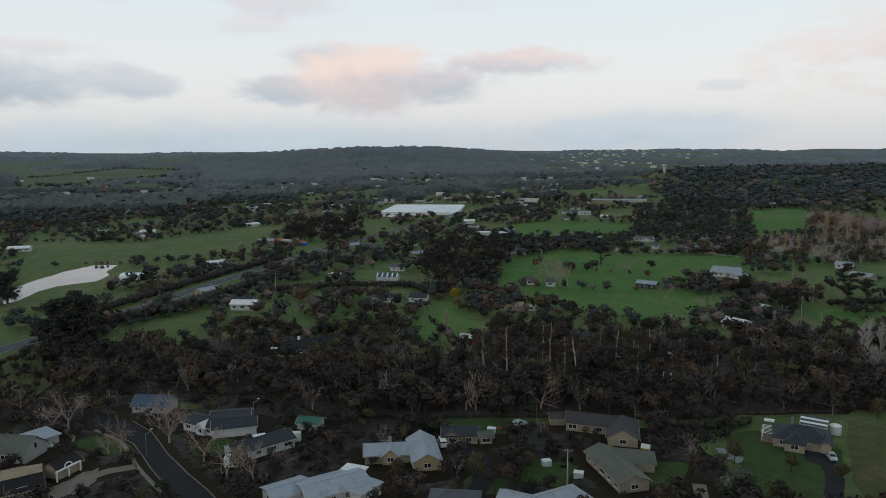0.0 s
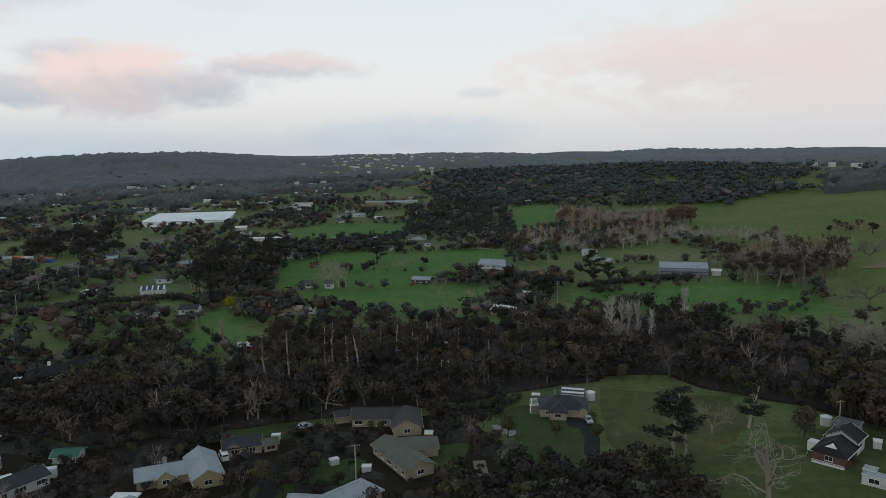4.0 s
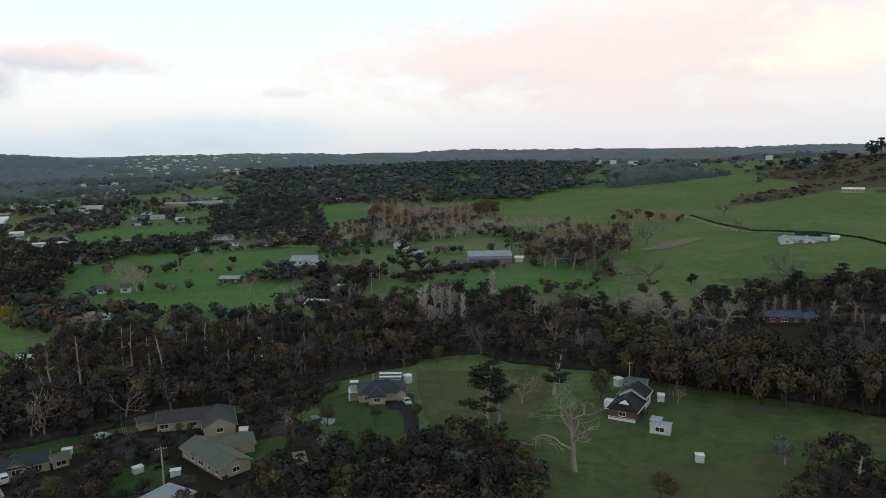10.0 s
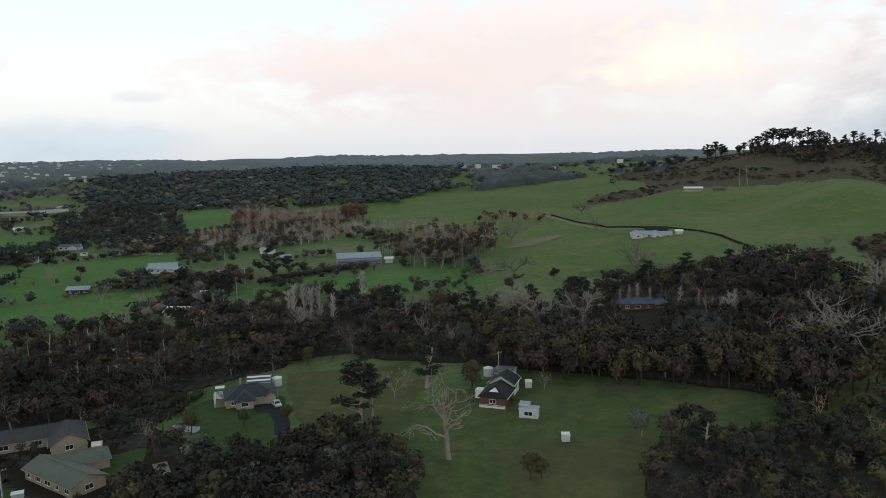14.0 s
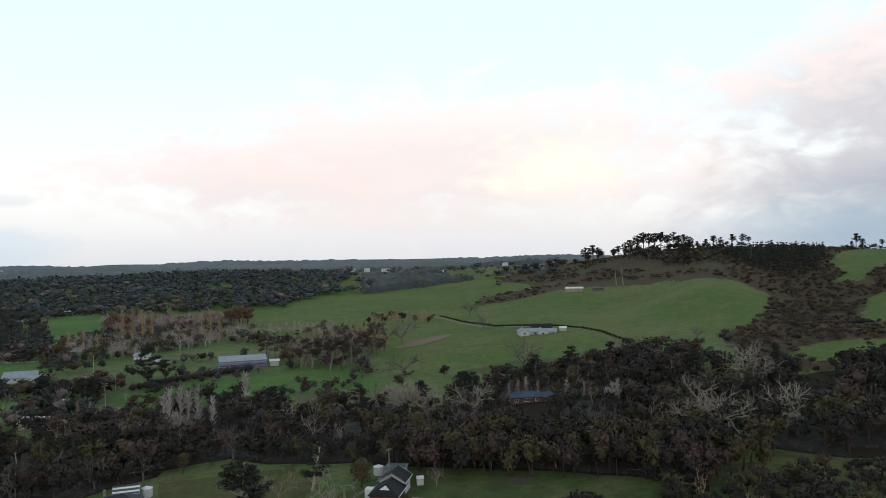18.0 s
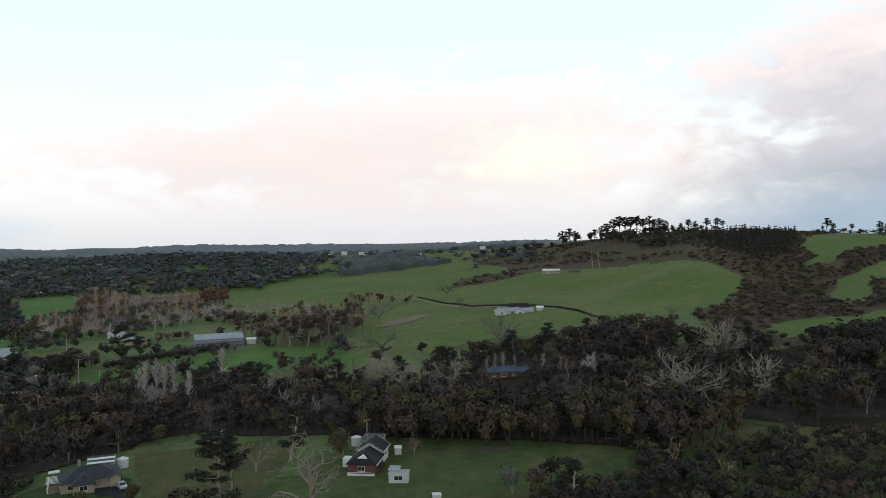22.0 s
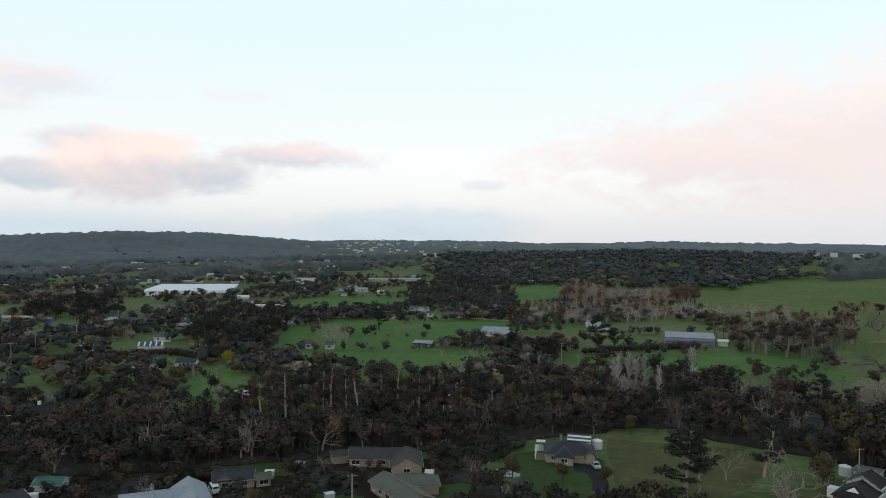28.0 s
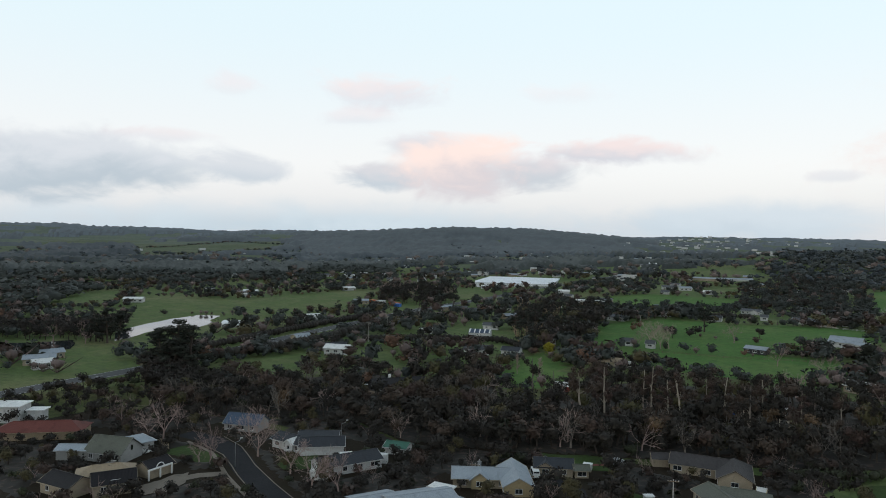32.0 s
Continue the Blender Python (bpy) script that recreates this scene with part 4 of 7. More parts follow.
SILVER = [(-14.9, 169.4, 6.3), (-12.8, 167.4, 5.6), (-13.5, 168.6, 6.5), (89.1, 145.9, 8.4)]
RIDGE_TREES = [(630.5, 870.7, 28.3), (649.4, 879.2, 28.2), (667.0, 888.5, 21.9), (674.0, 849.0, 19.3), (693.2, 856.7, 21.6), (681.4, 831.5, 25.1), (701.2, 838.4, 29.1), (719.3, 846.7, 31.6), (708.0, 820.8, 30.4), (726.1, 829.0, 28.7), (714.4, 803.3, 30.4), (732.4, 811.3, 24.6), (751.9, 817.9, 27.6), (738.3, 793.7, 22.5), (756.5, 801.3, 23.1)]
RIDGE_TREES_B = [(743.7, 776.2, 19.9), (763.0, 782.6, 12.0), (784.3, 786.9, 14.3), (772.5, 760.5, 19.1), (792.0, 766.3, 15.8), (783.2, 736.3, 19.6), (805.9, 738.4, 19.5), (824.4, 744.8, 15.1), (928.2, 661.8, 11.1), (915.3, 645.4, 21.9), (927.5, 645.4, 14.6), (948.5, 632.3, 13.7), (949.6, 593.8, 18.4), (962.3, 592.3, 14.3)]
STEMS = [(508.1, 645.2, 21.0), (512.8, 638.9, 22.0)]
HILL_TREES = [(327.0, 652.3, 12.8), (188.3, 315.6, 14.6), (136.5, 350.7, 11.9), (264.4, 502.9, 8.2), (186.1, 481.9, 16.3), (298.6, 308.1, 6.6)]
PALMS = [(-19.1, 148.0, 5.9), (-14.0, 154.1, 7.1), (-49.6, 154.2, 7.1), (-70.7, 198.7, 6.4), (-71.4, 190.5, 5.2), (-19.8, 156.3, 5.4), (-14.1, 158.1, 6.1), (-51.3, 155.3, 4.9), (-104.1, 173.4, 10.4)]
BIG_PINES = [(-264.1, 175.1, 25.5), (-271.3, 173.2, 20.3), (-257.6, 177.4, 22.3), (-374.0, 206.5, 19.4), (-384.7, 206.0, 15.6), (-379.2, 215.9, 16.8), (-384.5, 218.9, 12.9), (13.9, 406.3, 19.9), (-130.3, 466.8, 18.6), (21.0, 387.7, 15.8)]
BIG_PINES_B = [(108.0, 393.2, 25.0), (101.4, 405.4, 24.5), (118.5, 384.9, 27.0), (117.2, 396.9, 27.0), (131.6, 395.7, 25.9), (96.0, 410.9, 24.5), (86.3, 467.6, 22.8), (94.6, 452.6, 22.1), (214.5, 237.4, 18.6), (220.9, 253.7, 16.9), (227.4, 205.4, 18.4), (272.0, 179.5, 17.1), (274.2, 190.8, 14.2), (274.6, 169.7, 16.7)]
DARK_ROUND = [(-138.4, 428.4, 7.5), (-12.7, 362.5, 14.8), (-25.8, 387.3, 11.1), (-96.2, 461.6, 6.7), (-25.2, 332.1, 8.1), (20.7, 140.0, 7.5), (26.9, 141.1, 7.6), (29.1, 158.6, 4.9), (-221.7, 166.1, 8.8), (-217.1, 172.1, 7.6), (155.5, 339.5, 5.7), (151.9, 334.4, 5.9)]
for places, kind, leaf, bark, name, label, group in (
    (GUMS, 'gum', 'leaf_brown', 'bark_pale', 'gum_tree', 'tall slender gum tree with a pale trunk and thin olive crown', 'gums in the valley wood'),
    (GUMS_B, 'gum', 'leaf_dark', 'bark_grey', 'gum_tree', 'tall dark gum tree above the valley wood', 'gums in the valley wood'),
    (DEADPOLES, 'snag', 'leaf_dark', 'bark_pale', 'dead_tree', 'dead pale trunk with short broken limbs', 'dead trees'),
    (STREET_TREES, 'bare', 'leaf_dark', 'twig_pink', 'bare_tree', 'leafless winter tree with fine pinkish twigs', 'bare trees by the street'),
    (OLD_DEAD, 'dead', 'leaf_dark', 'bark_pale', 'dead_tree', 'large dead tree with bleached bent limbs on the paddock', 'dead trees'),
    (PADDOCK_PINES, 'pine', 'leaf_pine', 'bark_pale', 'pine_tree', 'dark spreading pine with bleached limbs', 'pines on the paddock'),
    (SMALL_CONE, 'cone', 'leaf_pine', 'bark_dark', 'conifer', 'small dense dark conifer on the lawn', ''),
    (BIG_BARE, 'bare_wide', 'leaf_dark', 'bark_bleached', 'bare_tree', 'broad leafless tree with pale bare limbs', 'broad bare trees at the stream'),
    (GREY_BRUSH, 'brush', 'leaf_dark', 'twig_grey', 'poplar_tree', 'slim leafless grey poplar with upright twigs', 'grey poplars at the stream'),
    (GREY_BRUSH_B, 'brush', 'leaf_dark', 'twig_pink', 'poplar_tree', 'leafless pinkish poplar with upright twigs', 'grey poplars at the stream'),
    (PINK_ROUND, 'bare', 'leaf_dark', 'twig_pink', 'bare_tree', 'leafless round tree with fine pinkish twigs', 'bare trees on the fields'),
    (POPLAR_ROW, 'brush', 'leaf_dark', 'twig_tan', 'poplar_tree', 'tall leafless poplar with upright twigs', 'poplars across the fields'),
    (RUST_TREES, 'round', 'leaf_rust', 'bark_dark', 'rusty_tree', 'round tree with dry rust-brown leaves', 'rust-leaved trees'),
    (YELLOW_TREE, 'round', 'leaf_yellow', 'bark_dark', 'yellow_tree', 'tall bush in full yellow blossom', ''),
    (MUSTARD, 'round', 'leaf_olive', 'bark_dark', 'garden_tree', 'round olive-green tree in a garden', 'garden trees'),
    (SILVER, 'round', 'leaf_silver', 'bark_pale', 'garden_tree', 'garden tree with pale silvery leaves', 'garden trees'),
    (RIDGE_TREES, 'flat_pine', 'leaf_pine', 'bark_dark', 'pine_tree', 'tall pine with a bare stem and flat crown on the ridge', 'pines on the ridge'),
    (RIDGE_TREES_B, 'flat_pine', 'leaf_pine', 'bark_dark', 'pine_tree', 'tall pine with a bare stem and flat crown on the ridge', 'pines on the ridge'),
    (STEMS, 'snag', 'leaf_dark', 'bark_pale', 'dead_tree', 'bare dead stem on the hill top', 'dead trees'),
    (HILL_TREES, 'bare_wide', 'leaf_dark', 'bark_grey', 'bare_tree', 'leafless grey tree on the hill pasture', 'bare trees on the hill'),
    (PALMS, 'palm', 'leaf_green', 'bark_grey', 'palm_tree', 'slim palm with a tuft of fronds in a garden', 'palms in the gardens'),
    (BIG_PINES, 'pine', 'leaf_pine', 'bark_dark', 'pine_tree', 'large dark pine with a broad crown', 'large dark pines'),
    (BIG_PINES_B, 'gum', 'leaf_brown', 'bark_grey', 'gum_tree', 'tall brown gum tree with an open crown', 'open brown gums'),
    (DARK_ROUND, 'broadleaf', 'leaf_dark', 'bark_dark', 'tree', 'dark evergreen broadleaf tree', 'dark evergreen trees'),
):
    for i, (x, y, h) in enumerate(places):
        tree(kind, x, y, h * {"bare": 1.3, "gum": 0.85 if places is BIG_PINES_B else 1.3, "bare_wide": 1.45, "brush": 1.25, "flat_pine": 1.0}.get(kind, 1.0), leaf, bark, name, label, i % 4, group, wide=1.15 if places is PADDOCK_PINES else {"brush": 1.15, "flat_pine": 1.1, "pine": 1.25, "bare_wide": 1.1, "gum": 1.4 if places is BIG_PINES_B else 0.85, "dead": 1.25}.get(kind, 1.0))


# ---- houses ----
def wing_frame(a, b, base):
    ax, ay = a
    bx, by = b
    return pose((ax + bx) / 2, (ay + by) / 2, base, 0, 0, math.degrees(math.atan2(by - ay, bx - ax))), math.hypot(bx - ax, by - ay)


def put(name, shape, mat, parent, m, label=""):
    ob = part(name, shape, mat, parent, label)
    ob.matrix_local = m
    return ob


WINDOW_MESHES = {}


def lattice(xs, zs, solid, y0, y1):
    """A frame of one piece: the solid cells of a grid, with thickness."""
    s, at = Shape(), {}

    def v(i, j, y):
        if (i, j, y) not in at:
            at[i, j, y] = len(s.v)
            s.v.append((xs[i], y, zs[j]))
        return at[i, j, y]

    cells = {(i, j) for i in range(len(xs) - 1) for j in range(len(zs) - 1) if solid(i, j)}
    for i, j in cells:
        s.f.append((v(i, j, y0), v(i + 1, j, y0), v(i + 1, j + 1, y0), v(i, j + 1, y0)))
        s.f.append((v(i, j + 1, y1), v(i + 1, j + 1, y1), v(i + 1, j, y1), v(i, j, y1)))
        for (a, b), (c, d), near in (((i, j), (i + 1, j), (i, j - 1)), ((i + 1, j + 1), (i, j + 1), (i, j + 1)), ((i + 1, j), (i + 1, j + 1), (i + 1, j)), ((i, j + 1), (i, j), (i - 1, j))):
            if near not in cells:
                s.f.append((v(c, d, y0), v(a, b, y0), v(a, b, y1), v(c, d, y1)))
    return s


def window(parent, m, w, h, frame_mat="white_paint"):
    """A framed window proud of the wall, with its panes and sill; m: its middle, looking along -y."""
    key = (round(w, 1), round(h, 1), frame_mat)
    n = max(2, round(w / 0.9))
    t = 0.07
    if key not in WINDOW_MESHES:
        xs = [-w / 2]
        for k in range(n):
            x0, x1 = -w / 2 + k * w / n, -w / 2 + (k + 1) * w / n
            xs += [x0 + (t if k == 0 else t / 2), x1 - (t if k == n - 1 else t / 2)]
        xs.append(w / 2)
        f = lattice(xs, [-h / 2, -h / 2 + t, h / 2 - t, h / 2], lambda i, j: j != 1 or i % 2 == 0, -0.06, 0.03)
        panes = [Shape().box(xs[2 * k + 1], xs[2 * k + 2], -0.03, 0.0, -h / 2 + t, h / 2 - t).mesh("pane", "glass") for k in range(n)]
        sill = Shape().box(-w / 2 - 0.08, w / 2 + 0.08, -0.14, 0.03, -h / 2 - 0.07, -h / 2 - 0.003).mesh("sill", frame_mat)
        WINDOW_MESHES[key] = (f.mesh("window", frame_mat), panes, sill)
    fm, panes, sill = WINDOW_MESHES[key]
    ob = part("window", fm, None, parent)
    ob.matrix_local = m
    part("sill", sill, None, ob)
    for p in panes:
        part("pane", p, None, ob)


def wing(top, a, b, w, h, rise, wall, roof, ends="gg", windows="LRAB", over=0.5, trim=None):
    """One roofed wing between the ends of its ridge line a and b. ends: g gable, h hip, f flat top."""
    z0 = 0.0
    trim = trim or wall
    m, L = wing_frame(a, b, 0.0)
    m = Matrix.Translation((-top.location.x, -top.location.y, z0)) @ m
    x, y = L / 2, w / 2
    s = Shape()
    if rise <= 0.35:
        s.box(-x, x, -y, y, -0.6, h)
    else:
        pts = [(-x, -y, -0.6), (x, -y, -0.6), (x, y, -0.6), (-x, y, -0.6), (-x, -y, h), (x, -y, h), (x, y, h), (-x, y, h)]
        faces = [(0, 1, 5, 4), (2, 3, 7, 6), (3, 2, 1, 0)]
        if ends[0] == "g":
            pts.append((-x, 0, h + rise))
            faces.append((3, 0, 4, len(pts) - 1, 7))
        else:
            faces.append((3, 0, 4, 7))
        if ends[1] == "g":
            pts.append((x, 0, h + rise))
            faces.append((1, 2, 6, len(pts) - 1, 5))
        else:
            faces.append((1, 2, 6, 5))
        s.add(pts, faces)
    put("wall", s, wall, top, m)
    o = over
    if rise <= 0.35:
        r = Shape()
        r.box(-x - o, x + o, -y - o, y + o, h + 0.003, h + 0.25)
        put("roof", r, roof, top, m)
        for q in ((-x - o - 0.06, x + o + 0.06, -y - o - 0.1, -y - o - 0.004), (-x - o - 0.06, x + o + 0.06, y + o + 0.004, y + o + 0.1)):
            put("fascia", Shape().box(*q, h + 0.02, h + 0.3), trim, top, m)
    else:
        k = rise / y
        ez, rz = h - o * k, h + rise + 0.02
        xa = -x - o if ends[0] == "g" else -x + y * 0.9
        xb = x + o if ends[1] == "g" else x - y * 0.9
        ze = ez + 0.12
        for side in (-1, 1):
            r = Shape()
            quad = [(-x - o, side * (y + o), ze), (x + o, side * (y + o), ze), (xb, 0, rz + 0.12), (xa, 0, rz + 0.12)]
            r.slab(quad if side < 0 else quad[::-1], 0.12)
            put("roof_slope", r, roof, top, m)
        for i, (end, xx, xr) in enumerate(((ends[0], -x - o, xa), (ends[1], x + o, xb))):
            if end == "h":
                r = Shape()
                tri = [(xx, y + o, ze), (xx, -y - o, ze), (xr, 0, rz + 0.12)]
                r.slab(tri if i == 0 else tri[::-1], 0.12)
                put("roof_hip", r, roof, top, m)
            else:
                r = Shape()
                for side in (-1, 1):
                    e = xx - 0.05 * (1 if i else -1)
                    q = [(e - 0.03, side * (y + o), ze - 0.16), (e + 0.03, side * (y + o), ze - 0.16), (e + 0.03, 0, rz - 0.04), (e - 0.03, 0, rz - 0.04)]
                    r.add(q + [(p[0], p[1], p[2] + 0.2) for p in q], [(3, 2, 1, 0), (4, 5, 6, 7), (0, 1, 5, 4), (1, 2, 6, 5), (2, 3, 7, 6), (3, 0, 4, 7)])
                put("bargeboard", r, trim, top, m)
        r = Shape()
        r.box(xa, xb, -0.16, 0.16, rz + 0.10, rz + 0.17)
        put("ridge_cap", r, roof, top, m)
        for side in (-1, 1):
            r = Shape()
            yy = side * (y + o + 0.07)
            r.box(-x - o, x + o, yy - 0.06, yy + 0.06, ez - 0.1, ez + 0.06)
            put("gutter", r, trim, top, m)
    for side in windows:
        if side in "LR":
            n = max(1, int(L / 3.6))
            for i in range(n):
                xx = -x + L * (i + 0.5) / n
                ww = (1.6, 2.2, 1.2)[(i + n) % 3]
                window(top, m @ (pose(xx, -y - 0.004, h * 0.55) if side == "L" else pose(xx, y + 0.004, h * 0.55, 0, 0, 180)), ww, 1.2)
        else:
            window(top, m @ (pose(-x - 0.004, 0, h * 0.55, 0, 0, -90) if side == "A" else pose(x + 0.004, 0, h * 0.55, 0, 0, 90)), min(1.8, w * 0.4), 1.2)


BUILT = []  # circles that houses take up


def house(name, label, category, at, wings, wall, roof, group="", **more):
    """A house of one or more wings, standing on the land at the place at."""
    top = new(name)
    low = min(gz(*wings[0][0]), gz(*wings[0][1]))
    top.location = (at[0], at[1], low)
    for wg in wings:
        a, b, w, h, rise = wg[:5]
        for k in range(5):
            BUILT.append((a[0] + (b[0] - a[0]) * k / 4, a[1] + (b[1] - a[1]) * k / 4, w * 0.62 + 1.2))
        opt = dict(more)
        opt.update(wg[5] if len(wg) > 5 else {})
        wing(top, a, b, w, h, rise, opt.pop("wall", wall), opt.pop("roof", roof), **opt)
    return tagged(top, label, category, group)


def extra(top, name, mat, x0, x1, y0, y1, z0, z1, turn=0.0, label=""):
    """A box-like part of a house, in the plan's axes round x0..x1, y0..y1, turned about its middle."""
    s = Shape()
    w, d = (x1 - x0) / 2, (y1 - y0) / 2
    s.box(-w, w, -d, d, 0, z1 - z0)
    ob = part(name, s, mat, top, label)
    ob.matrix_local = pose((x0 + x1) / 2 - top.location.x, (y0 + y1) / 2 - top.location.y, z0, 0, 0, turn)
    return ob


def chimney(top, x, y, z0, z1, mat="wall_brick"):
    s = Shape()
    s.box(-0.35, 0.35, -0.3, 0.3, z0, z1).box(-0.42, 0.42, -0.37, 0.37, z1 - 0.15, z1).tube((0, 0, z1), (0, 0, z1 + 0.4), 0.12, 0.12, 8)
    ob = part("chimney", s, mat, top)
    ob.matrix_local = pose(x - top.location.x, y - top.location.y, 0)


yh = house("house", "cream-yellow house with a pale ribbed metal roof", "house", (-90, 148), [
    ((-82.6, 144.8), (-91.5, 156.6), 6.8, 2.6, 1.9, dict(windows="LRA")),
    ((-100.2, 143.2), (-88.5, 151.0), 6.4, 2.5, 1.6, dict(windows="L", wall="wall_cream")),
    ((-92.6, 143.4), (-95.0, 147.2), 4.0, 2.5, 1.5, dict(windows="A"))], "wall_yellow", "roof_silver")
chimney(yh, -95.5, 147.8, 3.0, 5.2, "grey_metal")
house("workshop", "large pale workshop with low metal roofs", "workshop", (-97, 122), [
    ((-99.5, 117.5), (-92.0, 130.2), 9.5, 3.2, 1.0, dict(windows="LA")),
    ((-106.0, 113.5), (-102.0, 121.8), 7.0, 2.8, 0.8, dict(windows="A")),
    ((-88.6, 122.5), (-87.8, 129.6), 3.2, 2.8, 0.3, dict(windows="")),
    ((-97.6, 131.2), (-92.8, 131.8), 2.6, 3.4, 0.3, dict(windows="", roof="roof_white"))], "wall_white", "roof_silver")
house("cottage", "small cream cottage with a dark grey roof", "house", (-84, 165), [
    ((-88.5, 163.2), (-80.2, 168.0), 6.6, 2.4, 1.4, dict(windows="LB")),
    ((-84.5, 161.6), (-86.8, 166.0), 4.2, 2.4, 1.2, dict(windows="A"))], "wall_cream", "roof_slate")
house("garage", "little cream garage with a pale roof", "garage", (-77.5, 167), [((-78.8, 166.4), (-76.0, 168.4), 3.2, 2.2, 0.8, dict(windows="L"))], "wall_cream", "roof_sage")
la = house("house", "long cream house with a dark brown roof and a front gable", "house", (-52, 188), [
    ((-61.0, 188.6), (-46.5, 191.0), 7.2, 2.6, 1.8, dict(windows="L")),
    ((-43.4, 181.2), (-47.0, 194.8), 7.8, 2.6, 2.2, dict(windows="ALR", ends="gh"))], "wall_cream", "roof_brown")
house("carport", "small carport with white posts and a dark roof", "carport", (-64.5, 189), [((-66.4, 188.2), (-62.8, 190.2), 4.0, 2.3, 0.9, dict(windows=""))], "wall_cream", "roof_brown")
lb = house("house", "cream house with a faded sage roof", "house", (-40, 165), [
    ((-46.8, 171.0), (-34.6, 157.2), 7.4, 2.6, 1.5, dict(windows="RLB")),
    ((-43.5, 169.8), (-33.5, 172.6), 7.0, 2.6, 1.5, dict(windows="RB", ends="gh"))], "wall_cream", "roof_sage")
extra(lb, "solar_panel", "dark_metal", -45.2, -43.4, 167.8, 169.2, 3.75, 3.85, 40)
house("garden_kiosk", "small yellow kiosk with a pale roof", "kiosk", (-37, 179.2), [((-38.0, 179.4), (-36.0, 179.6), 2.0, 2.0, 0.5, dict(windows="L", over=0.2))], "yellow_paint", "roof_white")
house("house", "house with a weathered silver-green roof in two runs", "house", (-51, 140), [
    ((-59.0, 136.4), (-50.0, 136.6), 7.5, 2.6, 1.7, dict(windows="LA")),
    ((-52.0, 135.5), (-44.0, 147.2), 7.5, 2.6, 1.8, dict(windows="RLB", ends="gh"))], "wall_cream", "roof_silver")
house("house", "low house with a grey roof among garden trees", "house", (-68, 131), [((-73.0, 129.0), (-63.0, 133.0), 8.0, 2.6, 1.8, dict(ends="hh"))], "wall_cream", "roof_grey")
house("shed", "shed with a bright green metal roof", "shed", (-126, 154), [((-129.4, 153.0), (-123.4, 154.8), 5.0, 2.1, 0.9, dict(windows="A"))], "wall_white", "roof_green")
gr = house("house", "low cream house with a dark green-grey hip roof", "house", (-2, 205), [
    ((-8.4, 204.8), (5.2, 205.8), 10.0, 2.6, 2.2, dict(ends="hh", windows="LAB")),
    ((-2.9, 197.8), (-2.9, 205.0), 4.8, 2.6, 1.6, dict(ends="hh", windows="A")),
    ((4.2, 200.0), (4.2, 205.0), 2.6, 2.6, 0.9, dict(ends="gg", windows=""))], "wall_cream", "roof_slate")
chimney(gr, -4.0, 208.5, 3.0, 5.6, "grey_metal")
extra(gr, "awning", "roof_white", -11.2, -8.6, 211.0, 213.2, 2.5, 2.65)
extra(gr, "garage_door", "wall_tan", 0.3, 2.8, 200.6, 200.75, 0.1, 2.2)
pg = new("pergola")
pg.location = (-9.6, 205.0, gz(-9.6, 205))
for px, py in ((-1.4, -3), (-1.4, 0), (-1.4, 3), (1.4, -3), (1.4, 3)):
    part("post", Shape().box(px - 0.07, px + 0.07, py - 0.07, py + 0.07, -0.2, 2.3), "white_paint", pg)
for px in (-1.4, 1.4):
    part("beam", Shape().box(px - 0.06, px + 0.06, -3.3, 3.3, 2.3, 2.48), "white_paint", pg)
for k in range(7):
    part("rafter", Shape().box(-1.8, 1.8, -3 + k - 0.04, -3 + k + 0.04, 2.484, 2.6), "white_paint", pg)
part("deck", Shape().box(-1.6, 1.6, -3.4, 3.4, -0.15, 0.18), "timber", pg)
part("rail", Shape().box(-1.66, -1.6, -3.4, 3.4, 0.85, 0.95), "white_paint", pg)
tagged(pg, "white timber pergola over a deck beside the house", "pergola")
bk = house("barn", "small barn with white bands across its grey roof", "barn", (1.5, 216.5), [((-1.6, 216.6), (4.4, 216.0), 5.0, 2.6, 1.3, dict(windows="L"))], "wall_white", "roof_grey")
mb, _ = wing_frame((-1.6, 216.6), (4.4, 216.0), 0.0)
for s0 in (0.35, 1.75):
    r = Shape()
    r.slab([(-3.4, -2.9 + s0, 2.62 + s0 * 0.5), (3.4, -2.9 + s0, 2.62 + s0 * 0.5), (3.4, -2.3 + s0, 2.92 + s0 * 0.5), (-3.4, -2.3 + s0, 2.92 + s0 * 0.5)], 0.05)
    put("roof_band", r, "white_paint", bk, Matrix.Translation((-bk.location.x, -bk.location.y, 0.0)) @ mb)
ct = house("cottage", "brick and white cottage with a stepped black roof", "house", (67, 183), [
    ((62.0, 176.6), (67.2, 184.0), 7.4, 3.0, 2.0, dict(ends="hg", windows="A", wall="wall_brick", trim="white_paint")),
    ((67.2, 184.0), (71.2, 189.6), 7.0, 4.0, 2.0, dict(ends="gg", windows="LR", wall="wall_white", trim="white_paint")),
    ((70.6, 191.4), (73.6, 196.0), 5.6, 4.6, 0.3, dict(windows="LA", wall="wall_grey", roof="roof_grey", over=0.15))], "wall_white", "roof_black")
mc, _ = wing_frame((62.0, 176.6), (67.2, 184.0), 0.0)
mc = Matrix.Translation((-ct.location.x, -ct.location.y, 0.0)) @ mc
put("gablet", Shape().add([(-3.3, -1.7, 3.75), (-3.3, 1.7, 3.75), (-2.9, 0, 4.75), (-0.8, 0, 4.75), (-1.8, -1.7, 3.9), (-1.8, 1.7, 3.9)], [(0, 2, 1), (0, 4, 3, 2), (1, 2, 3, 5), (0, 1, 5, 4)]), "white_paint", ct, mc)
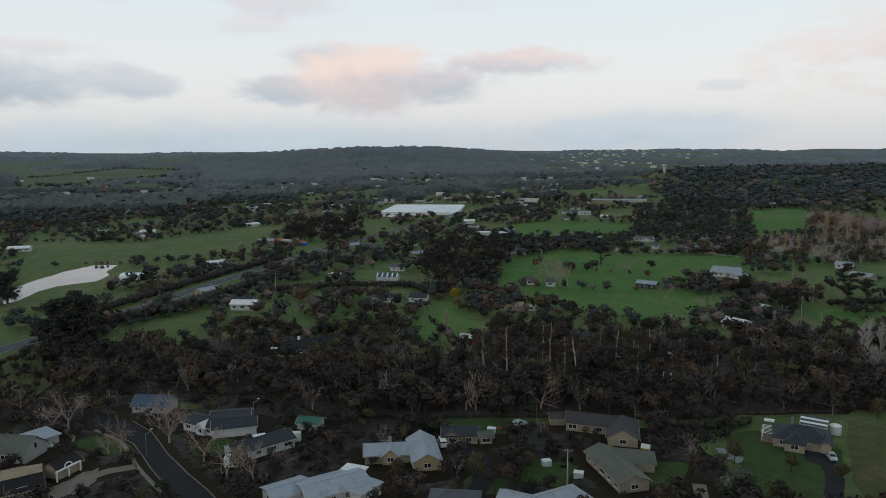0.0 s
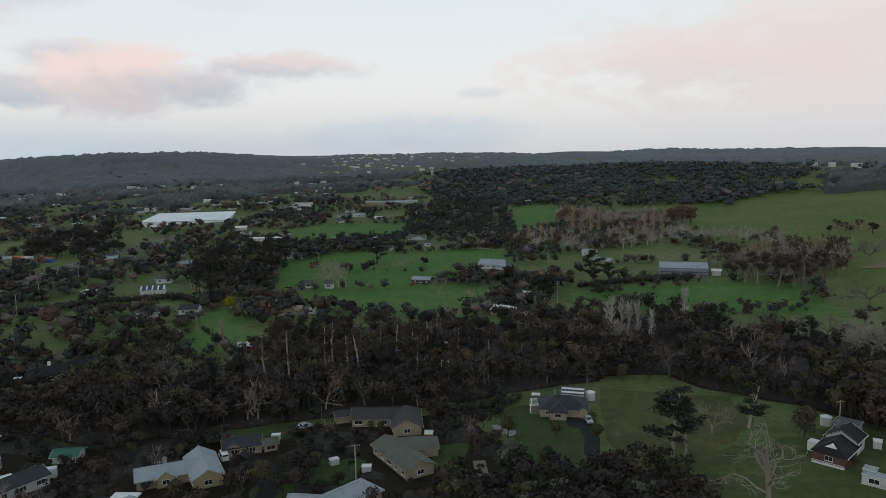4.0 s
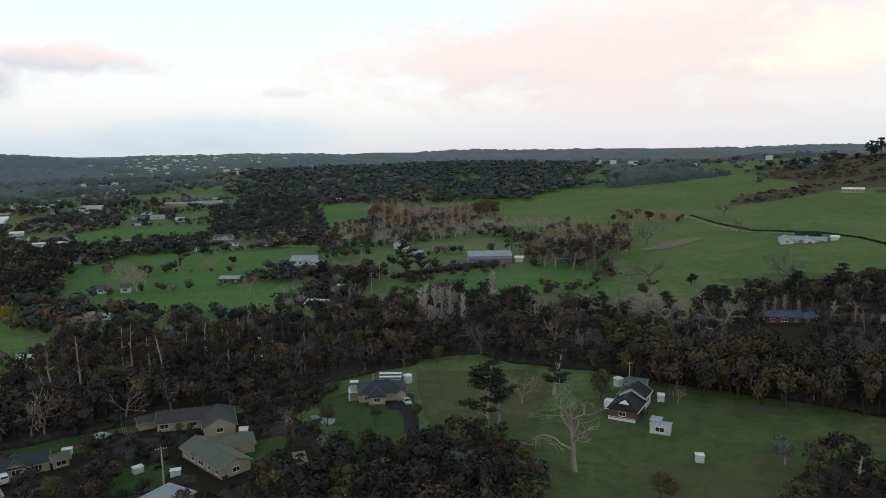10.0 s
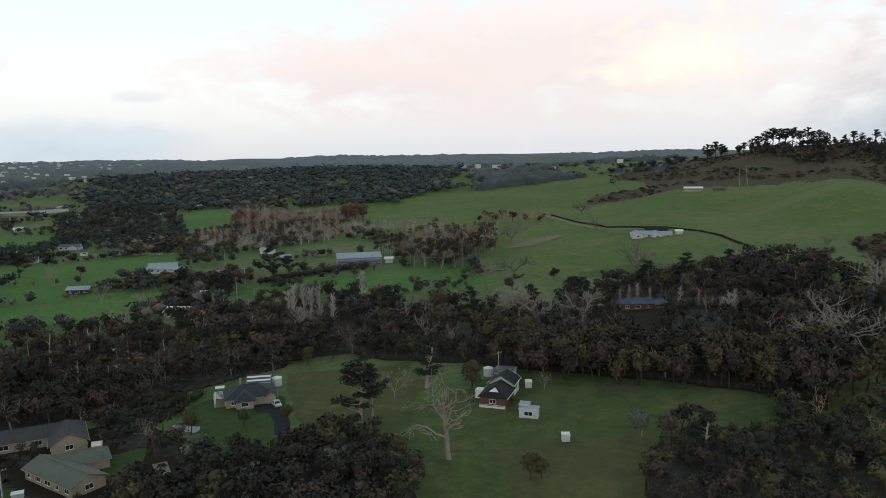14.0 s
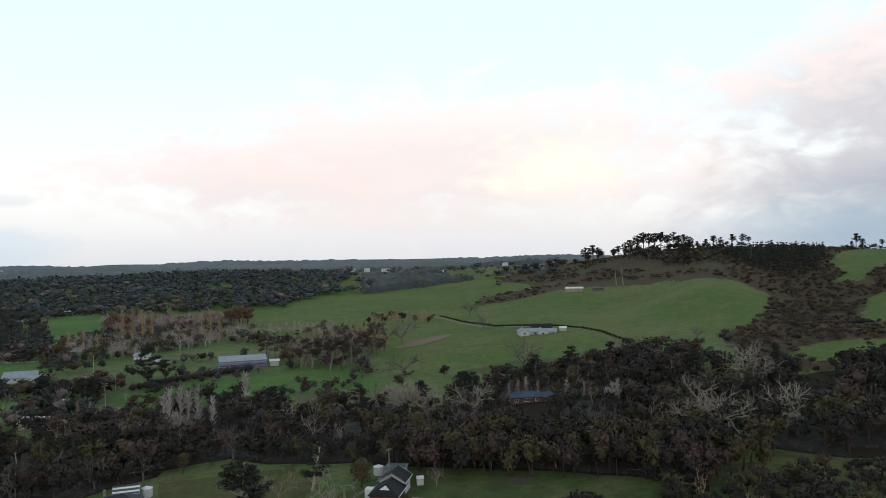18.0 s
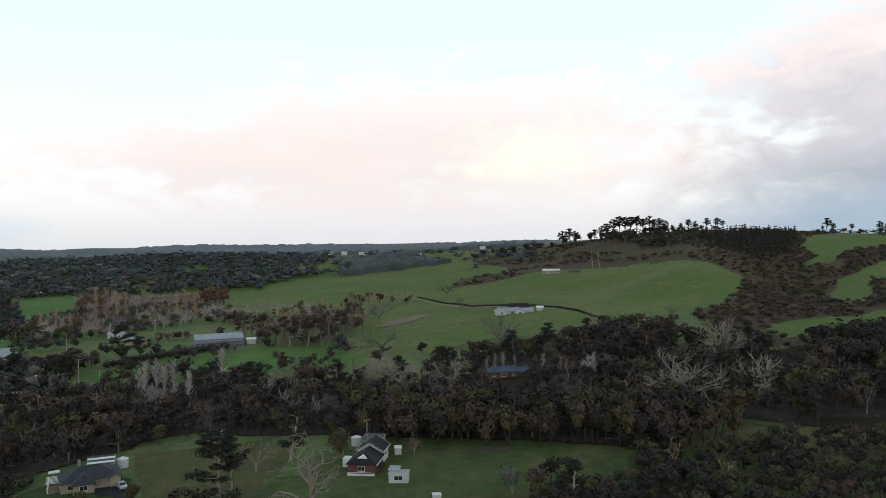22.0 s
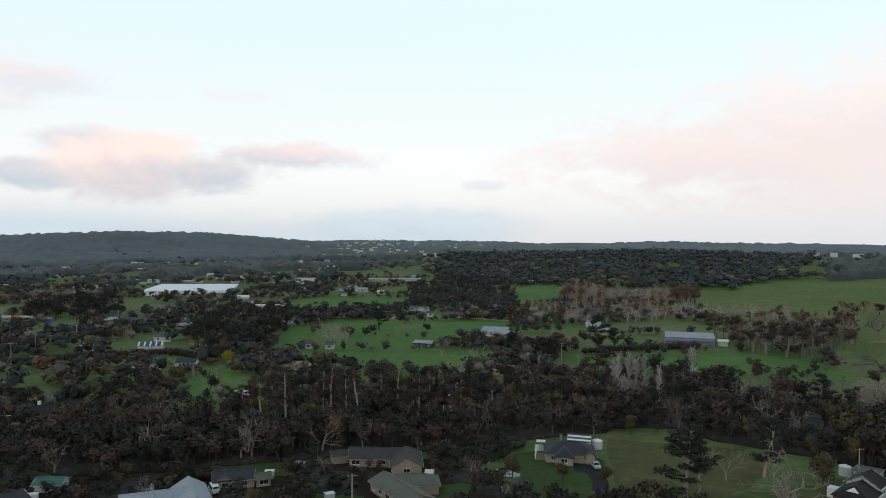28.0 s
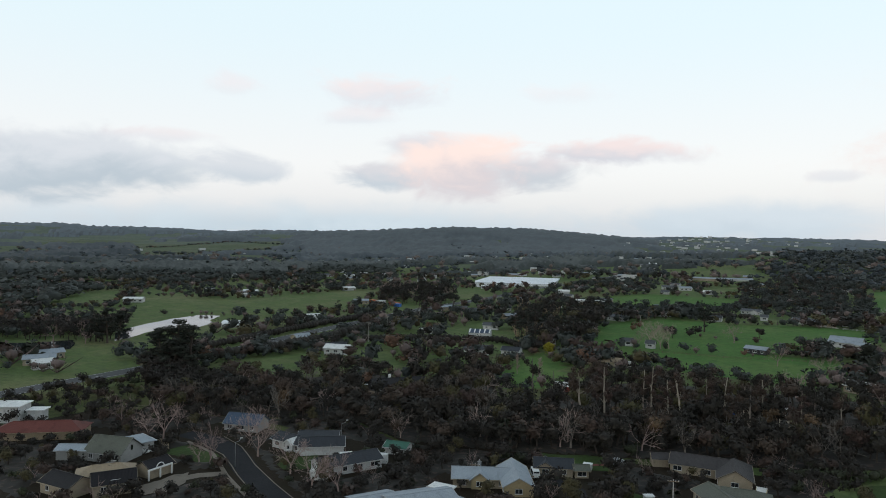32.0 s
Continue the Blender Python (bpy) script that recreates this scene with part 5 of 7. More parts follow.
put("porch", Shape().box(-5.2, -4.3, -3.6, 3.6, -0.4, 0.35).box(-5.25, -5.15, -3.6, 3.6, 0.8, 0.9).box(-5.25, -5.15, -3.6, -3.5, 0.35, 0.8).box(-5.25, -5.15, 3.5, 3.6, 0.35, 0.8), "white_paint", ct, mc)
extra(ct, "lean_to", "white_paint", 60.5, 63.0, 184.0, 187.0, -0.2, 2.4, 55)
chimney(ct, 68.0, 188.5, 4.5, 7.0, "grey_metal")
house("shed", "white garden shed with a pale flat roof", "shed", (68, 167.2), [
    ((66.6, 168.4), (70.8, 165.8), 2.6, 2.3, 0.3, dict(windows="L", over=0.1)), ((67.4, 170.2), (69.6, 168.8), 2.4, 2.7, 0.3, dict(windows="", over=0.1))], "wall_white", "roof_silver")
house("outhouse", "tiny white outhouse on the lawn", "shed", (77.2, 188.3), [((76.4, 188.6), (78.2, 188.0), 1.6, 1.9, 0.4, dict(windows="", over=0.12))], "wall_white", "roof_white")
house("crate", "white pump box standing alone on the grass", "box", (71, 149.9), [((70.1, 150.2), (71.9, 149.6), 1.7, 1.6, 0.2, dict(windows="", over=0.06))], "wall_white", "roof_white")
ov = house("house", "house with a steep sage roof and an oval gable window", "house", (-181, 103), [
    ((-177.2, 104.6), (-187.5, 100.6), 8.4, 2.8, 3.0, dict(windows="LR")),
    ((-187.5, 110.6), (-179.6, 109.6), 5.6, 3.0, 0.3, dict(windows="", roof="roof_silver", trim="white_paint")),
    ((-187.0, 99.0), (-193.5, 94.0), 4.8, 2.8, 0.8, dict(windows="L", roof="roof_silver"))], "wall_grey", "roof_sage")
mo, lo = wing_frame((-177.2, 104.6), (-187.5, 100.6), 0.0)
oval = Shape()
oval.add([(0.0, 0.45 * math.cos(k * 0.3927), 0.75 * math.sin(k * 0.3927)) for k in range(16)] + [(-0.08, 0.45 * math.cos(k * 0.3927), 0.75 * math.sin(k * 0.3927)) for k in range(16)], [tuple(range(16)), tuple(range(31, 15, -1))] + [(k, k + 16, (k + 1) % 16 + 16, (k + 1) % 16) for k in range(16)])
put("oval_window", oval, "glass", ov, Matrix.Translation((-ov.location.x, -ov.location.y, 0)) @ mo @ pose(-lo / 2 - 0.004, 0, 3.4))
vl = house("villa", "cream villa with tan and black roofs round a court", "house", (-163, 91), [
    ((-170.0, 86.5), (-163.5, 97.2), 6.6, 2.8, 1.4, dict(roof="roof_tan", ends="hh", windows="L")),
    ((-161.2, 85.5), (-157.2, 93.6), 6.0, 3.0, 1.8, dict(windows="RLB")),
    ((-172.0, 82.0), (-162.0, 83.5), 6.5, 2.8, 1.6, dict(windows="L"))], "wall_cream", "roof_black")
extra(vl, "pillar", "wall_cream", -166.2, -165.6, 92.0, 92.6, 0, 4.2, 30)
extra(vl, "arch_hood", "white_paint", -158.1, -156.0, 88.6, 89.0, 3.0, 3.5, 65)
house("garage", "garage with a black roof behind a white arched frame", "garage", (-162, 102), [((-162.2, 98.8), (-163.0, 105.6), 5.2, 2.5, 1.4, dict(windows=""))], "wall_cream", "roof_black")
af = new("arch_frame")
af.location = (-159.3, 101.6, gz(-159.3, 101.6))
af.rotation_euler = (0, 0, radians(97))
for k in (-3.4, 0, 3.4):
    part("post", Shape().box(k - 0.15, k + 0.15, -0.15, 0.15, -0.2, 2.4), "white_paint", af)
part("beam", Shape().box(-3.6, 3.6, -0.16, 0.16, 2.4, 2.75), "white_paint", af)
arc = Shape()
for k in range(10):
    p, q = math.pi * k / 10, math.pi * (k + 1) / 10
    arc.tube((1.1 * math.cos(p), 0, 2.75 + 1.0 * math.sin(p)), (1.1 * math.cos(q), 0, 2.75 + 1.0 * math.sin(q)), 0.13, 0.13, 6)
part("arch", arc, "white_paint", af)
tagged(af, "white arched garden frame before the garage", "garden frame")
house("house", "rambling white house with dark blue-grey metal roofs", "house", (-147, 142), [
    ((-152.0, 141.0), (-143.5, 147.8), 7.8, 3.4, 0.9, dict(windows="LA")),
    ((-157.5, 138.6), (-146.0, 138.8), 6.2, 2.6, 1.2, dict(windows="L")),
    ((-147.5, 137.0), (-139.0, 145.2), 6.8, 2.7, 1.5, dict(windows="RB")),
    ((-150.2, 134.8), (-150.2, 138.6), 3.0, 2.5, 1.0, dict(windows="A", roof="roof_white"))], "wall_white", "roof_slate")
dr = house("house", "house with a dark slate roof and white lean-to roofs", "house", (-127, 134), [((-131.0, 127.0), (-124.8, 142.4), 7.2, 2.6, 1.4, dict(windows="LRAB"))], "wall_white", "roof_slate")
extra(dr, "skylight_hatch", "roof_white", -131.0, -127.6, 135.0, 137.2, 3.4, 3.6, 55)
extra(dr, "lean_to", "roof_white", -130.0, -126.0, 123.6, 126.4, 0, 2.5, 30)
extra(dr, "lean_to", "roof_white", -125.8, -122.6, 143.4, 145.2, 0, 2.4, 30)
house("barn", "old barn with a blue-grey roof behind bare trees", "barn", (-178, 143), [((-183.5, 141.0), (-173.0, 145.2), 7.0, 2.4, 2.2, dict(windows="L"))], "wall_grey", "roof_blue")
bh = house("house", "black timber house with white trim on a clearing", "house", (-179, 214), [
    ((-183.0, 207.0), (-176.6, 216.6), 8.5, 3.0, 1.8, dict(windows="LRA")), ((-178.0, 218.5), (-173.0, 226.5), 7.0, 2.7, 1.6, dict(windows="RB"))], "wall_dark", "roof_black")
extra(bh, "deck", "timber", -184.5, -176.5, 203.0, 206.0, 0, 0.7, 25)
extra(bh, "awning", "white_paint", -188.0, -185.0, 205.0, 207.0, 2.3, 2.45, 20)
extra(bh, "chimney_cap", "white_paint", -181.0, -180.2, 214.0, 214.8, 4.2, 5.9)
house("house", "timber house with a blue-grey roof among the trees", "house", (156, 260), [((149.0, 262.0), (161.5, 258.5), 7.5, 3.0, 1.6, dict(ends="hg", windows="LA")), ((160.0, 257.0), (167.0, 259.5), 6.0, 2.6, 1.2, dict(windows="L"))], "wall_brick", "roof_blue")
house("house", "grey-roofed house half hidden by trees", "house", (192, 222), [((186.0, 224.0), (197.0, 221.0), 7.0, 2.7, 1.5, dict(windows="L"))], "wall_grey", "roof_grey")


# ---- the barn, the glasshouses and the houses farther off ----
pb = house("barn", "large lilac-grey barn with a pale upper roof", "barn", (67, 440), [((53.5, 441.0), (80.5, 439.0), 17.0, 5.2, 2.2, dict(windows="", trim="roof_purple", roof="roof_silver", over=0.3))], "roof_purple", "roof_silver")
mp, lp = wing_frame((53.5, 441.0), (80.5, 439.0), 0.0)
mp = Matrix.Translation((-pb.location.x, -pb.location.y, 0.0)) @ mp
for z in (1.0, 2.5, 4.0):
    put("wall_band", Shape().box(-lp / 2, lp / 2, -8.64, -8.504, z, z + 0.5), "roof_silver" if z > 3 else "roof_blue", pb, mp)
for k in range(7):
    put("post", Shape().box(-lp / 2 + 0.2 + k * (lp - 0.4) / 6 - 0.15, -lp / 2 + 0.2 + k * (lp - 0.4) / 6 + 0.15, -8.8, -8.644, -0.4, 5.0), "roof_purple", pb, mp)
house("shed", "white shed at the end of the barn", "shed", (85, 436), [((83.0, 436.5), (88.0, 435.5), 4.0, 3.0, 0.8, dict(windows=""))], "wall_white", "roof_white")
house("farmhouse", "white farmhouse with a broad blue-grey roof", "house", (-49, 456), [((-57.5, 458.0), (-41.5, 456.0), 11.0, 3.0, 2.6, dict(windows="LA")), ((-44.0, 452.0), (-38.0, 450.5), 6.0, 2.6, 1.2, dict(windows="L"))], "wall_white", "roof_silver")
hh = house("farmhouse", "white farmhouse with three pale gables on the hill", "house", (268, 430), [
    ((257.0, 428.0), (261.5, 439.0), 7.0, 2.9, 1.9, dict(windows="LA")), ((258.0, 435.0), (272.0, 429.0), 6.0, 2.8, 1.9, dict(windows="L")), ((268.5, 422.5), (272.5, 432.5), 6.5, 2.9, 1.9, dict(windows="LA")), ((271.0, 428.5), (280.0, 424.0), 6.0, 2.8, 1.7, dict(windows="LB"))], "wall_white", "roof_silver")
house("barn", "black barn behind the hill farmhouse", "barn", (280, 437), [((270.0, 440.0), (283.0, 434.0), 7.0, 4.0, 1.8, dict(windows="", trim="wall_dark"))], "wall_dark", "roof_black")
house("tank_shed", "white tank shed beside the hill farmhouse", "shed", (286, 425), [((284.5, 425.7), (288.5, 423.7), 3.0, 2.4, 0.9, dict(windows=""))], "wall_white", "roof_white")
house("hut", "cream hay hut on the green hill", "hut", (456, 652), [((448, 657), (464, 647), 7.5, 4.0, 1.4, dict(windows="L", trim="wall_cream"))], "wall_cream", "roof_white")
house("hut", "small grey-green hut on the hill", "hut", (479, 640), [((474, 643), (484, 637), 5.5, 2.6, 0.9, dict(windows="", trim="roof_sage"))], "roof_sage", "roof_sage")
wb = house("modern_house", "white two-storey house with flat projecting roofs", "house", (-257, 562), [
    ((-268.0, 556.0), (-246.0, 563.0), 9.0, 3.2, 0.3, dict(windows="L")), ((-264.0, 560.0), (-240.0, 567.5), 8.0, 6.6, 0.3, dict(windows="L", over=1.2))], "wall_white", "roof_white")
house("shed", "long low white shed among the trees", "shed", (-279, 543), [((-288.0, 540.0), (-270.0, 546.0), 6.0, 2.6, 0.8, dict(windows=""))], "wall_white", "roof_white")
house("shed", "white shed with a grey roof beside the paddock", "shed", (-254, 262), [((-260.0, 259.0), (-248.5, 264.0), 7.5, 3.2, 1.5, dict(windows="L"))], "wall_white", "roof_white")
house("house", "dark-roofed house behind the white shed", "house", (-262, 268), [((-268.0, 264.0), (-259.0, 272.0), 7.0, 2.6, 1.5, dict(windows="L"))], "wall_grey", "roof_slate")
ps = new("boat_shed")
ps.location = (-381, 297, gz(-381, 297))
ps.rotation_euler = (0, 0, radians(28))
arc = [(-5.0 * math.cos(math.pi * k / 12), 1.6 + 2.4 * math.sin(math.pi * k / 12)) for k in range(13)]
arc += [(q * 0.97, z - 0.12) for q, z in arc[::-1]]
vault = Shape().add([(x, q, z) for x in (-8, 8) for q, z in arc], [(k, (k + 1) % 26, 26 + (k + 1) % 26, 26 + k) for k in range(26)] + [(b + k, b + k + 1, b + 24 - k, b + 25 - k) for b in (0, 26) for k in range(12)])
part("roof", vault, "plastic_film", ps)
part("wall", Shape().box(-7.8, 7.8, -4.85, 4.85, -0.8, 1.7), "wall_white", ps)
tagged(ps, "white vaulted shed by the pond", "shed")
house("barn", "little red barn with a white roof", "barn", (-126, 256), [((-129.0, 255.5), (-123.0, 256.8), 4.0, 2.4, 1.0, dict(windows="L"))], "red_paint", "roof_white")
house("house", "pale-roofed house among grey poplars", "house", (-26, 324), [((-35.0, 331.0), (-24.0, 326.0), 8.0, 2.8, 1.6, dict(roof="roof_white", windows="L")), ((-26.0, 321.0), (-16.0, 317.0), 7.0, 2.6, 1.5, dict(roof="roof_tan", windows="L"))], "wall_cream", "roof_white")
house("shed", "white shed with a round door", "shed", (-22, 362), [((-26.0, 362.0), (-20.0, 360.0), 4.0, 3.4, 1.6, dict(windows="A"))], "wall_white", "roof_white")
house("barn", "low barn with a grey-green roof and a white tank", "barn", (-84, 404), [((-91.0, 405.0), (-80.0, 403.5), 7.0, 2.6, 1.2, dict(windows="L"))], "wall_dark", "roof_silver")
house("house", "large pale house beside the gum trees", "house", (-138, 323), [((-150.0, 322.0), (-136.0, 325.0), 9.0, 3.0, 2.0, dict(windows="L", roof="roof_grey")), ((-139.0, 318.0), (-128.0, 321.0), 7.0, 2.6, 1.4, dict(windows="L", roof="roof_tan"))], "wall_cream", "roof_grey")
house("caravan", "white caravan beside the pale house", "caravan", (-124, 322), [((-126.5, 321.5), (-121.5, 322.5), 2.4, 2.4, 0.2, dict(windows="L", over=0.05))], "wall_white", "roof_white")
house("house", "grey-roofed house in a hedged garden", "house", (-199, 308), [((-206.0, 306.0), (-194.0, 310.0), 8.0, 2.7, 1.7, dict(windows="L"))], "wall_white", "roof_grey")
house("house", "small white house in a hedged garden", "house", (-184, 316), [((-189.0, 315.0), (-180.0, 317.0), 7.0, 2.6, 1.5, dict(windows="L"))], "wall_white", "roof_slate")
gls = house("glasshouse", "small glasshouse with white ribs", "glasshouse", (-231, 358), [((-237.0, 356.0), (-225.0, 361.0), 7.0, 2.4, 1.8, dict(windows="", over=0.1))], "wall_white", "roof_blue")
mg, lg = wing_frame((-237.0, 356.0), (-225.0, 361.0), 0.0)
for k in range(5):
    x = -lg / 2 + 0.5 + k * (lg - 1) / 4
    put("rib", Shape().slab([(x - 0.4, -3.6, 2.62), (x + 0.4, -3.6, 2.62), (x + 0.4, -0.1, 4.5), (x - 0.4, -0.1, 4.5)], 0.06), "white_paint", gls, Matrix.Translation((-gls.location.x, -gls.location.y, 0.0)) @ mg)
house("shed", "flat white-roofed shed on the paddock edge", "shed", (-262, 350), [((-268.0, 349.0), (-258.0, 352.0), 6.0, 2.6, 0.3, dict(windows=""))], "wall_white", "roof_white")

gh = new("greenhouse")
gh.location = (-440, 772, gz(-440, 772) - 0.5)
gh.rotation_euler = (0, 0, radians(22))
for k in range(12):
    s, y0 = Shape(), -52 + k * 8.6
    s.slab([(-46, y0, 3.6), (46, y0, 3.6), (46, y0 + 4.3, 5.4), (-46, y0 + 4.3, 5.4)], 0.1)
    s.slab([(-46, y0 + 4.3, 5.4), (46, y0 + 4.3, 5.4), (46, y0 + 8.6, 3.6), (-46, y0 + 8.6, 3.6)], 0.1)
    part("roof_span", s, "plastic_film", gh)
part("wall", Shape().box(-45.9, 45.9, -51.9, 51.1, -3, 3.5), "plastic_film", gh)
part("gutter", Shape().box(-46.2, 46.2, -52.2, -51.95, 3.2, 3.6), "grey_metal", gh)
tagged(gh, "huge white plastic greenhouse of many spans", "greenhouse")

NORTH_HOMES = [(-74, 546, 20), (-60, 560, 12), (-88, 552, 14), (-112, 552, 6), (14, 516, 12), (-200, 578, 4), (-149, 384, 7), (-136, 384, 6), (-176, 830, 16), (-233, 962, 60)]
WEST_HOMES = [(-599, 486, 18), (-585, 462, 10), (-578, 343, 20), (-372, 356, 16), (-759, 694, 34), (-722, 716, 30), (-336, 470, 12), (-323, 471, 14), (-307, 464, 12), (-243, 390, 12), (-325, 575, 14)]
FAR_HOMES = [(-654, 1122, 40), (-602, 718, 14), (-464, 1182, 26), (-410, 1158, 24), (-457, 1232, 22), (-259, 950, 50), (-241, 790, 16), (-261, 795, 18), (-404, 1133, 36), (-475, 1203, 30), (-497, 1179, 22)]
BACK_HOMES = [(-54, 988, 26), (386, 1458, 20), (292, 1118, 18), (1039, 2296, 40), (-443, 1168, 20), (-374, 860, 16), (-370, 924, 20), (-338, 155, 16), (-350, 165, 14), (-325, 150, 10), (-420, 460, 16)]
rng = random.Random(5)
for homes in (NORTH_HOMES, WEST_HOMES, FAR_HOMES, BACK_HOMES):
    for x, y, w in homes:
        t = math.atan2(x, y) * -1 + rng.uniform(-0.35, 0.35)
        w *= 0.8
        dx, dy = math.cos(t) * w / 2, math.sin(t) * w / 2
        wall, roof, words = rng.choice((("wall_white", "roof_white", "white country house with a pale roof"), ("wall_white", "roof_grey", "white country house with a grey roof"), ("wall_cream", "roof_silver", "cream country house with a metal roof"), ("wall_white", "roof_silver", "white country building with a metal roof")))
        house("country_house", words, "house", (x, y), [((x - dx, y - dy), (x + dx, y + dy), min(9, w * 0.6), 3.0, 1.4, dict(windows="L" if w < 40 else ""))], wall, roof, group="country houses")
# more homes dotted between the hedges
rng, more = random.Random(77), []
while len(more) < 64:
    a, r = radians(rng.triangular(-58, 6, -20)), rng.uniform(400, 1050)
    x, y = r * math.sin(a), r * math.cos(a)
    hx = -335 - (y - 367) * 0.1
    if abs(x - hx) < 24 or any(inside(p, [x], [y])[0] for p in PADDOCKS) or min(math.hypot(x - p[0], y - p[1]) for p in BUILT) < 24 or math.hypot(x + 435, y - 775) < 90 or math.hypot(x + 415, y - 270) < 60:
        continue
    more.append((x, y))
    wall, roof, words = rng.choice((("wall_white", "roof_white", "small white country house with a pale roof"), ("wall_white", "roof_grey", "small white country house with a grey roof"), ("wall_cream", "roof_silver", "small cream country house with a metal roof"), ("wall_white", "roof_slate", "small white country house with a dark roof")))
    t, w = -a + rng.uniform(-0.6, 0.6), rng.uniform(8, 15)
    dx, dy = math.cos(t) * w / 2, math.sin(t) * w / 2
    wings = [((x - dx, y - dy), (x + dx, y + dy), min(8, w * 0.6), 2.7, 1.4, dict(windows="L" if r < 700 else ""))]
    if rng.random() < 0.5:
        k = rng.uniform(-0.5, 0.5)
        wings.append(((x + k * dx + dy * 0.7, y + k * dy - dx * 0.7), (x + k * dx - dy * 0.1, y + k * dy + dx * 0.1), 5.5, 2.6, 1.3, dict(windows="")))
    house("country_house", words, "house", (x, y), wings, wall, roof, group="country houses")
orange = new("scaffold_yard")
orange.location = (-398, 466, gz(-398, 466))
for k, (x, y, w, d, h, mat) in enumerate(((-14, 4, 10, 5, 3.0, "orange_paint"), (-2, -3, 7, 5, 4.0, "wall_white"), (9, 3, 9, 4, 2.6, "orange_paint"), (2, 8, 6, 3, 2.4, "red_paint"), (16, -2, 6, 3, 2.4, "blue_paint"))):
    part("container", Shape().box(x - w / 2, x + w / 2, y - d / 2, y + d / 2, -0.5, h).box(x - w / 2 - 0.05, x + w / 2 + 0.05, y - d / 2 - 0.05, y + d / 2 + 0.05, h, h + 0.12), mat, orange)
tagged(orange, "yard with orange, white and blue containers", "containers")
house("house", "long white house with a flat roof beside the highway", "house", (-246, 102), [((-254.0, 94.0), (-240.0, 105.5), 8.0, 5.0, 0.3, dict(windows="LRB")), ((-238.5, 106.5), (-235.0, 109.5), 4.0, 3.5, 0.3, dict(windows=""))], "wall_white", "roof_white")
house("house", "low house with a dull red tiled roof", "house", (-216, 102), [((-226.0, 92.0), (-209.0, 109.0), 9.0, 2.6, 1.9, dict(ends="hh", windows="R"))], "wall_tan", "roof_red")

# the town on the plain: many small pale buildings
def far_town(places_seed, r0, r1, a0, a1, count, label, tall=(6, 10)):
    rng = random.Random(places_seed)
    s = Shape()
    for _ in range(count):
        r, a = rng.uniform(r0, r1), radians(rng.triangular(a0, a1))
        x, y = r * math.sin(a), r * math.cos(a)
        z, w, d, h = gz(x, y), rng.uniform(8, 18), rng.uniform(7, 11), rng.uniform(*tall)
        s.box(-w / 2, w / 2, -d / 2, d / 2, -4, h, pose(x, y, z, 0, 0, rng.uniform(0, 180)))
    return tagged(new("far_town", s.mesh("far_town", "wall_white")), label, "town", kind="stuff")


far_town(3, 2100, 3700, -24, -6, 120, "pale buildings of a far town on the plain", (3.5, 6.5))
far_town(4, 1300, 2600, 3, 33, 60, "scattered pale farm buildings far off", (5, 8))
far_town(6, 950, 2100, -66, -10, 130, "scattered pale farm buildings on the plain", (3.5, 5.5))

# ---- roads, drives and water ----
hw, line = ribbon("road", [(-262, 20), (-283, 116), (-290, 163), (-300, 221), (-314, 278), (-335, 367), (-357, 476), (-369, 625), (-378, 760), (-380, 1000)], 11.0, "road_chip", "two-lane highway of grey asphalt", "road")
marks = Shape()
for i in range(0, len(line) - 1, 2):
    p, q = line[i], line[i + 1]
    d = (q - p).normalized()
    n = Vector((-d.y, d.x, 0)) * 0.12
    q = p + d * 4
    marks.add([(c.x, c.y, gz(c.x, c.y) + 0.17) for c in (p - n, q - n, q + n, p + n)], [(3, 2, 1, 0), (0, 1, 2, 3)])
for side in (-4.6, 4.6):
    for i in range(len(line) - 1):
        p, q = line[i], line[i + 1]
        d = (q - p).normalized()
        n = Vector((-d.y, d.x, 0))
        a0, b0 = p + n * (side - 0.1), p + n * (side + 0.1)
        a1, b1 = q + n * (side - 0.1), q + n * (side + 0.1)
        marks.add([(c.x, c.y, gz(c.x, c.y) + 0.17) for c in (a0, a1, b1, b0)], [(3, 2, 1, 0), (0, 1, 2, 3)])
tagged(new("road_marking", marks.mesh("road_marking", "white_paint")), "white lane and edge lines on the highway", "road marking", kind="structure")
ribbon("street", [(-100, 98), (-122, 108), (-133, 112), (-147, 118), (-163, 126), (-176, 129), (-188, 128)], 6.6, "asphalt", "dark asphalt street between gardens", "road")
for off in (4.0, -4.0):
    ribbon("kerb", [(-100 - off * 0.3, 98 + off), (-122 - off * 0.3, 108 + off), (-133 - off * 0.3, 112 + off), (-147 - off * 0.4, 118 + off), (-163 - off * 0.3, 126 + off), (-176, 129 + off)], 0.3, "gravel", "dull concrete kerb beside the street", "kerb", lift=0.2)
ribbon("footpath", [(-125 + 1.5, 103), (-148, 112.5), (-166, 121.5), (-180, 123.6)], 1.1, "gravel", "narrow gravel path along the street", "path", lift=0.14)
ribbon("drive", [(-149, 113), (-153, 108), (-155, 101), (-156, 95)], 3.4, "gravel", "gravel drive to the villa", "drive", lift=0.14)
draped("court", [(-157, 108), (-151, 103), (-149, 97), (-153, 90), (-157, 96), (-158, 103)], "gravel", "pale gravel court before the villa", "court", 0.12, 4.0, 0.6)
ribbon("drive", [(2.2, 200.4), (4.5, 196.5), (6.4, 186), (6.0, 176), (5.0, 165)], 4.0, "asphalt", "dark asphalt drive to the house", "drive", lift=0.14)
draped("court", [(-1.2, 200.2), (4.6, 200.4), (6.8, 196), (4.0, 192), (0, 194)], "asphalt", "dark asphalt court before the garage", "court", 0.16, 4.0, 0.3)
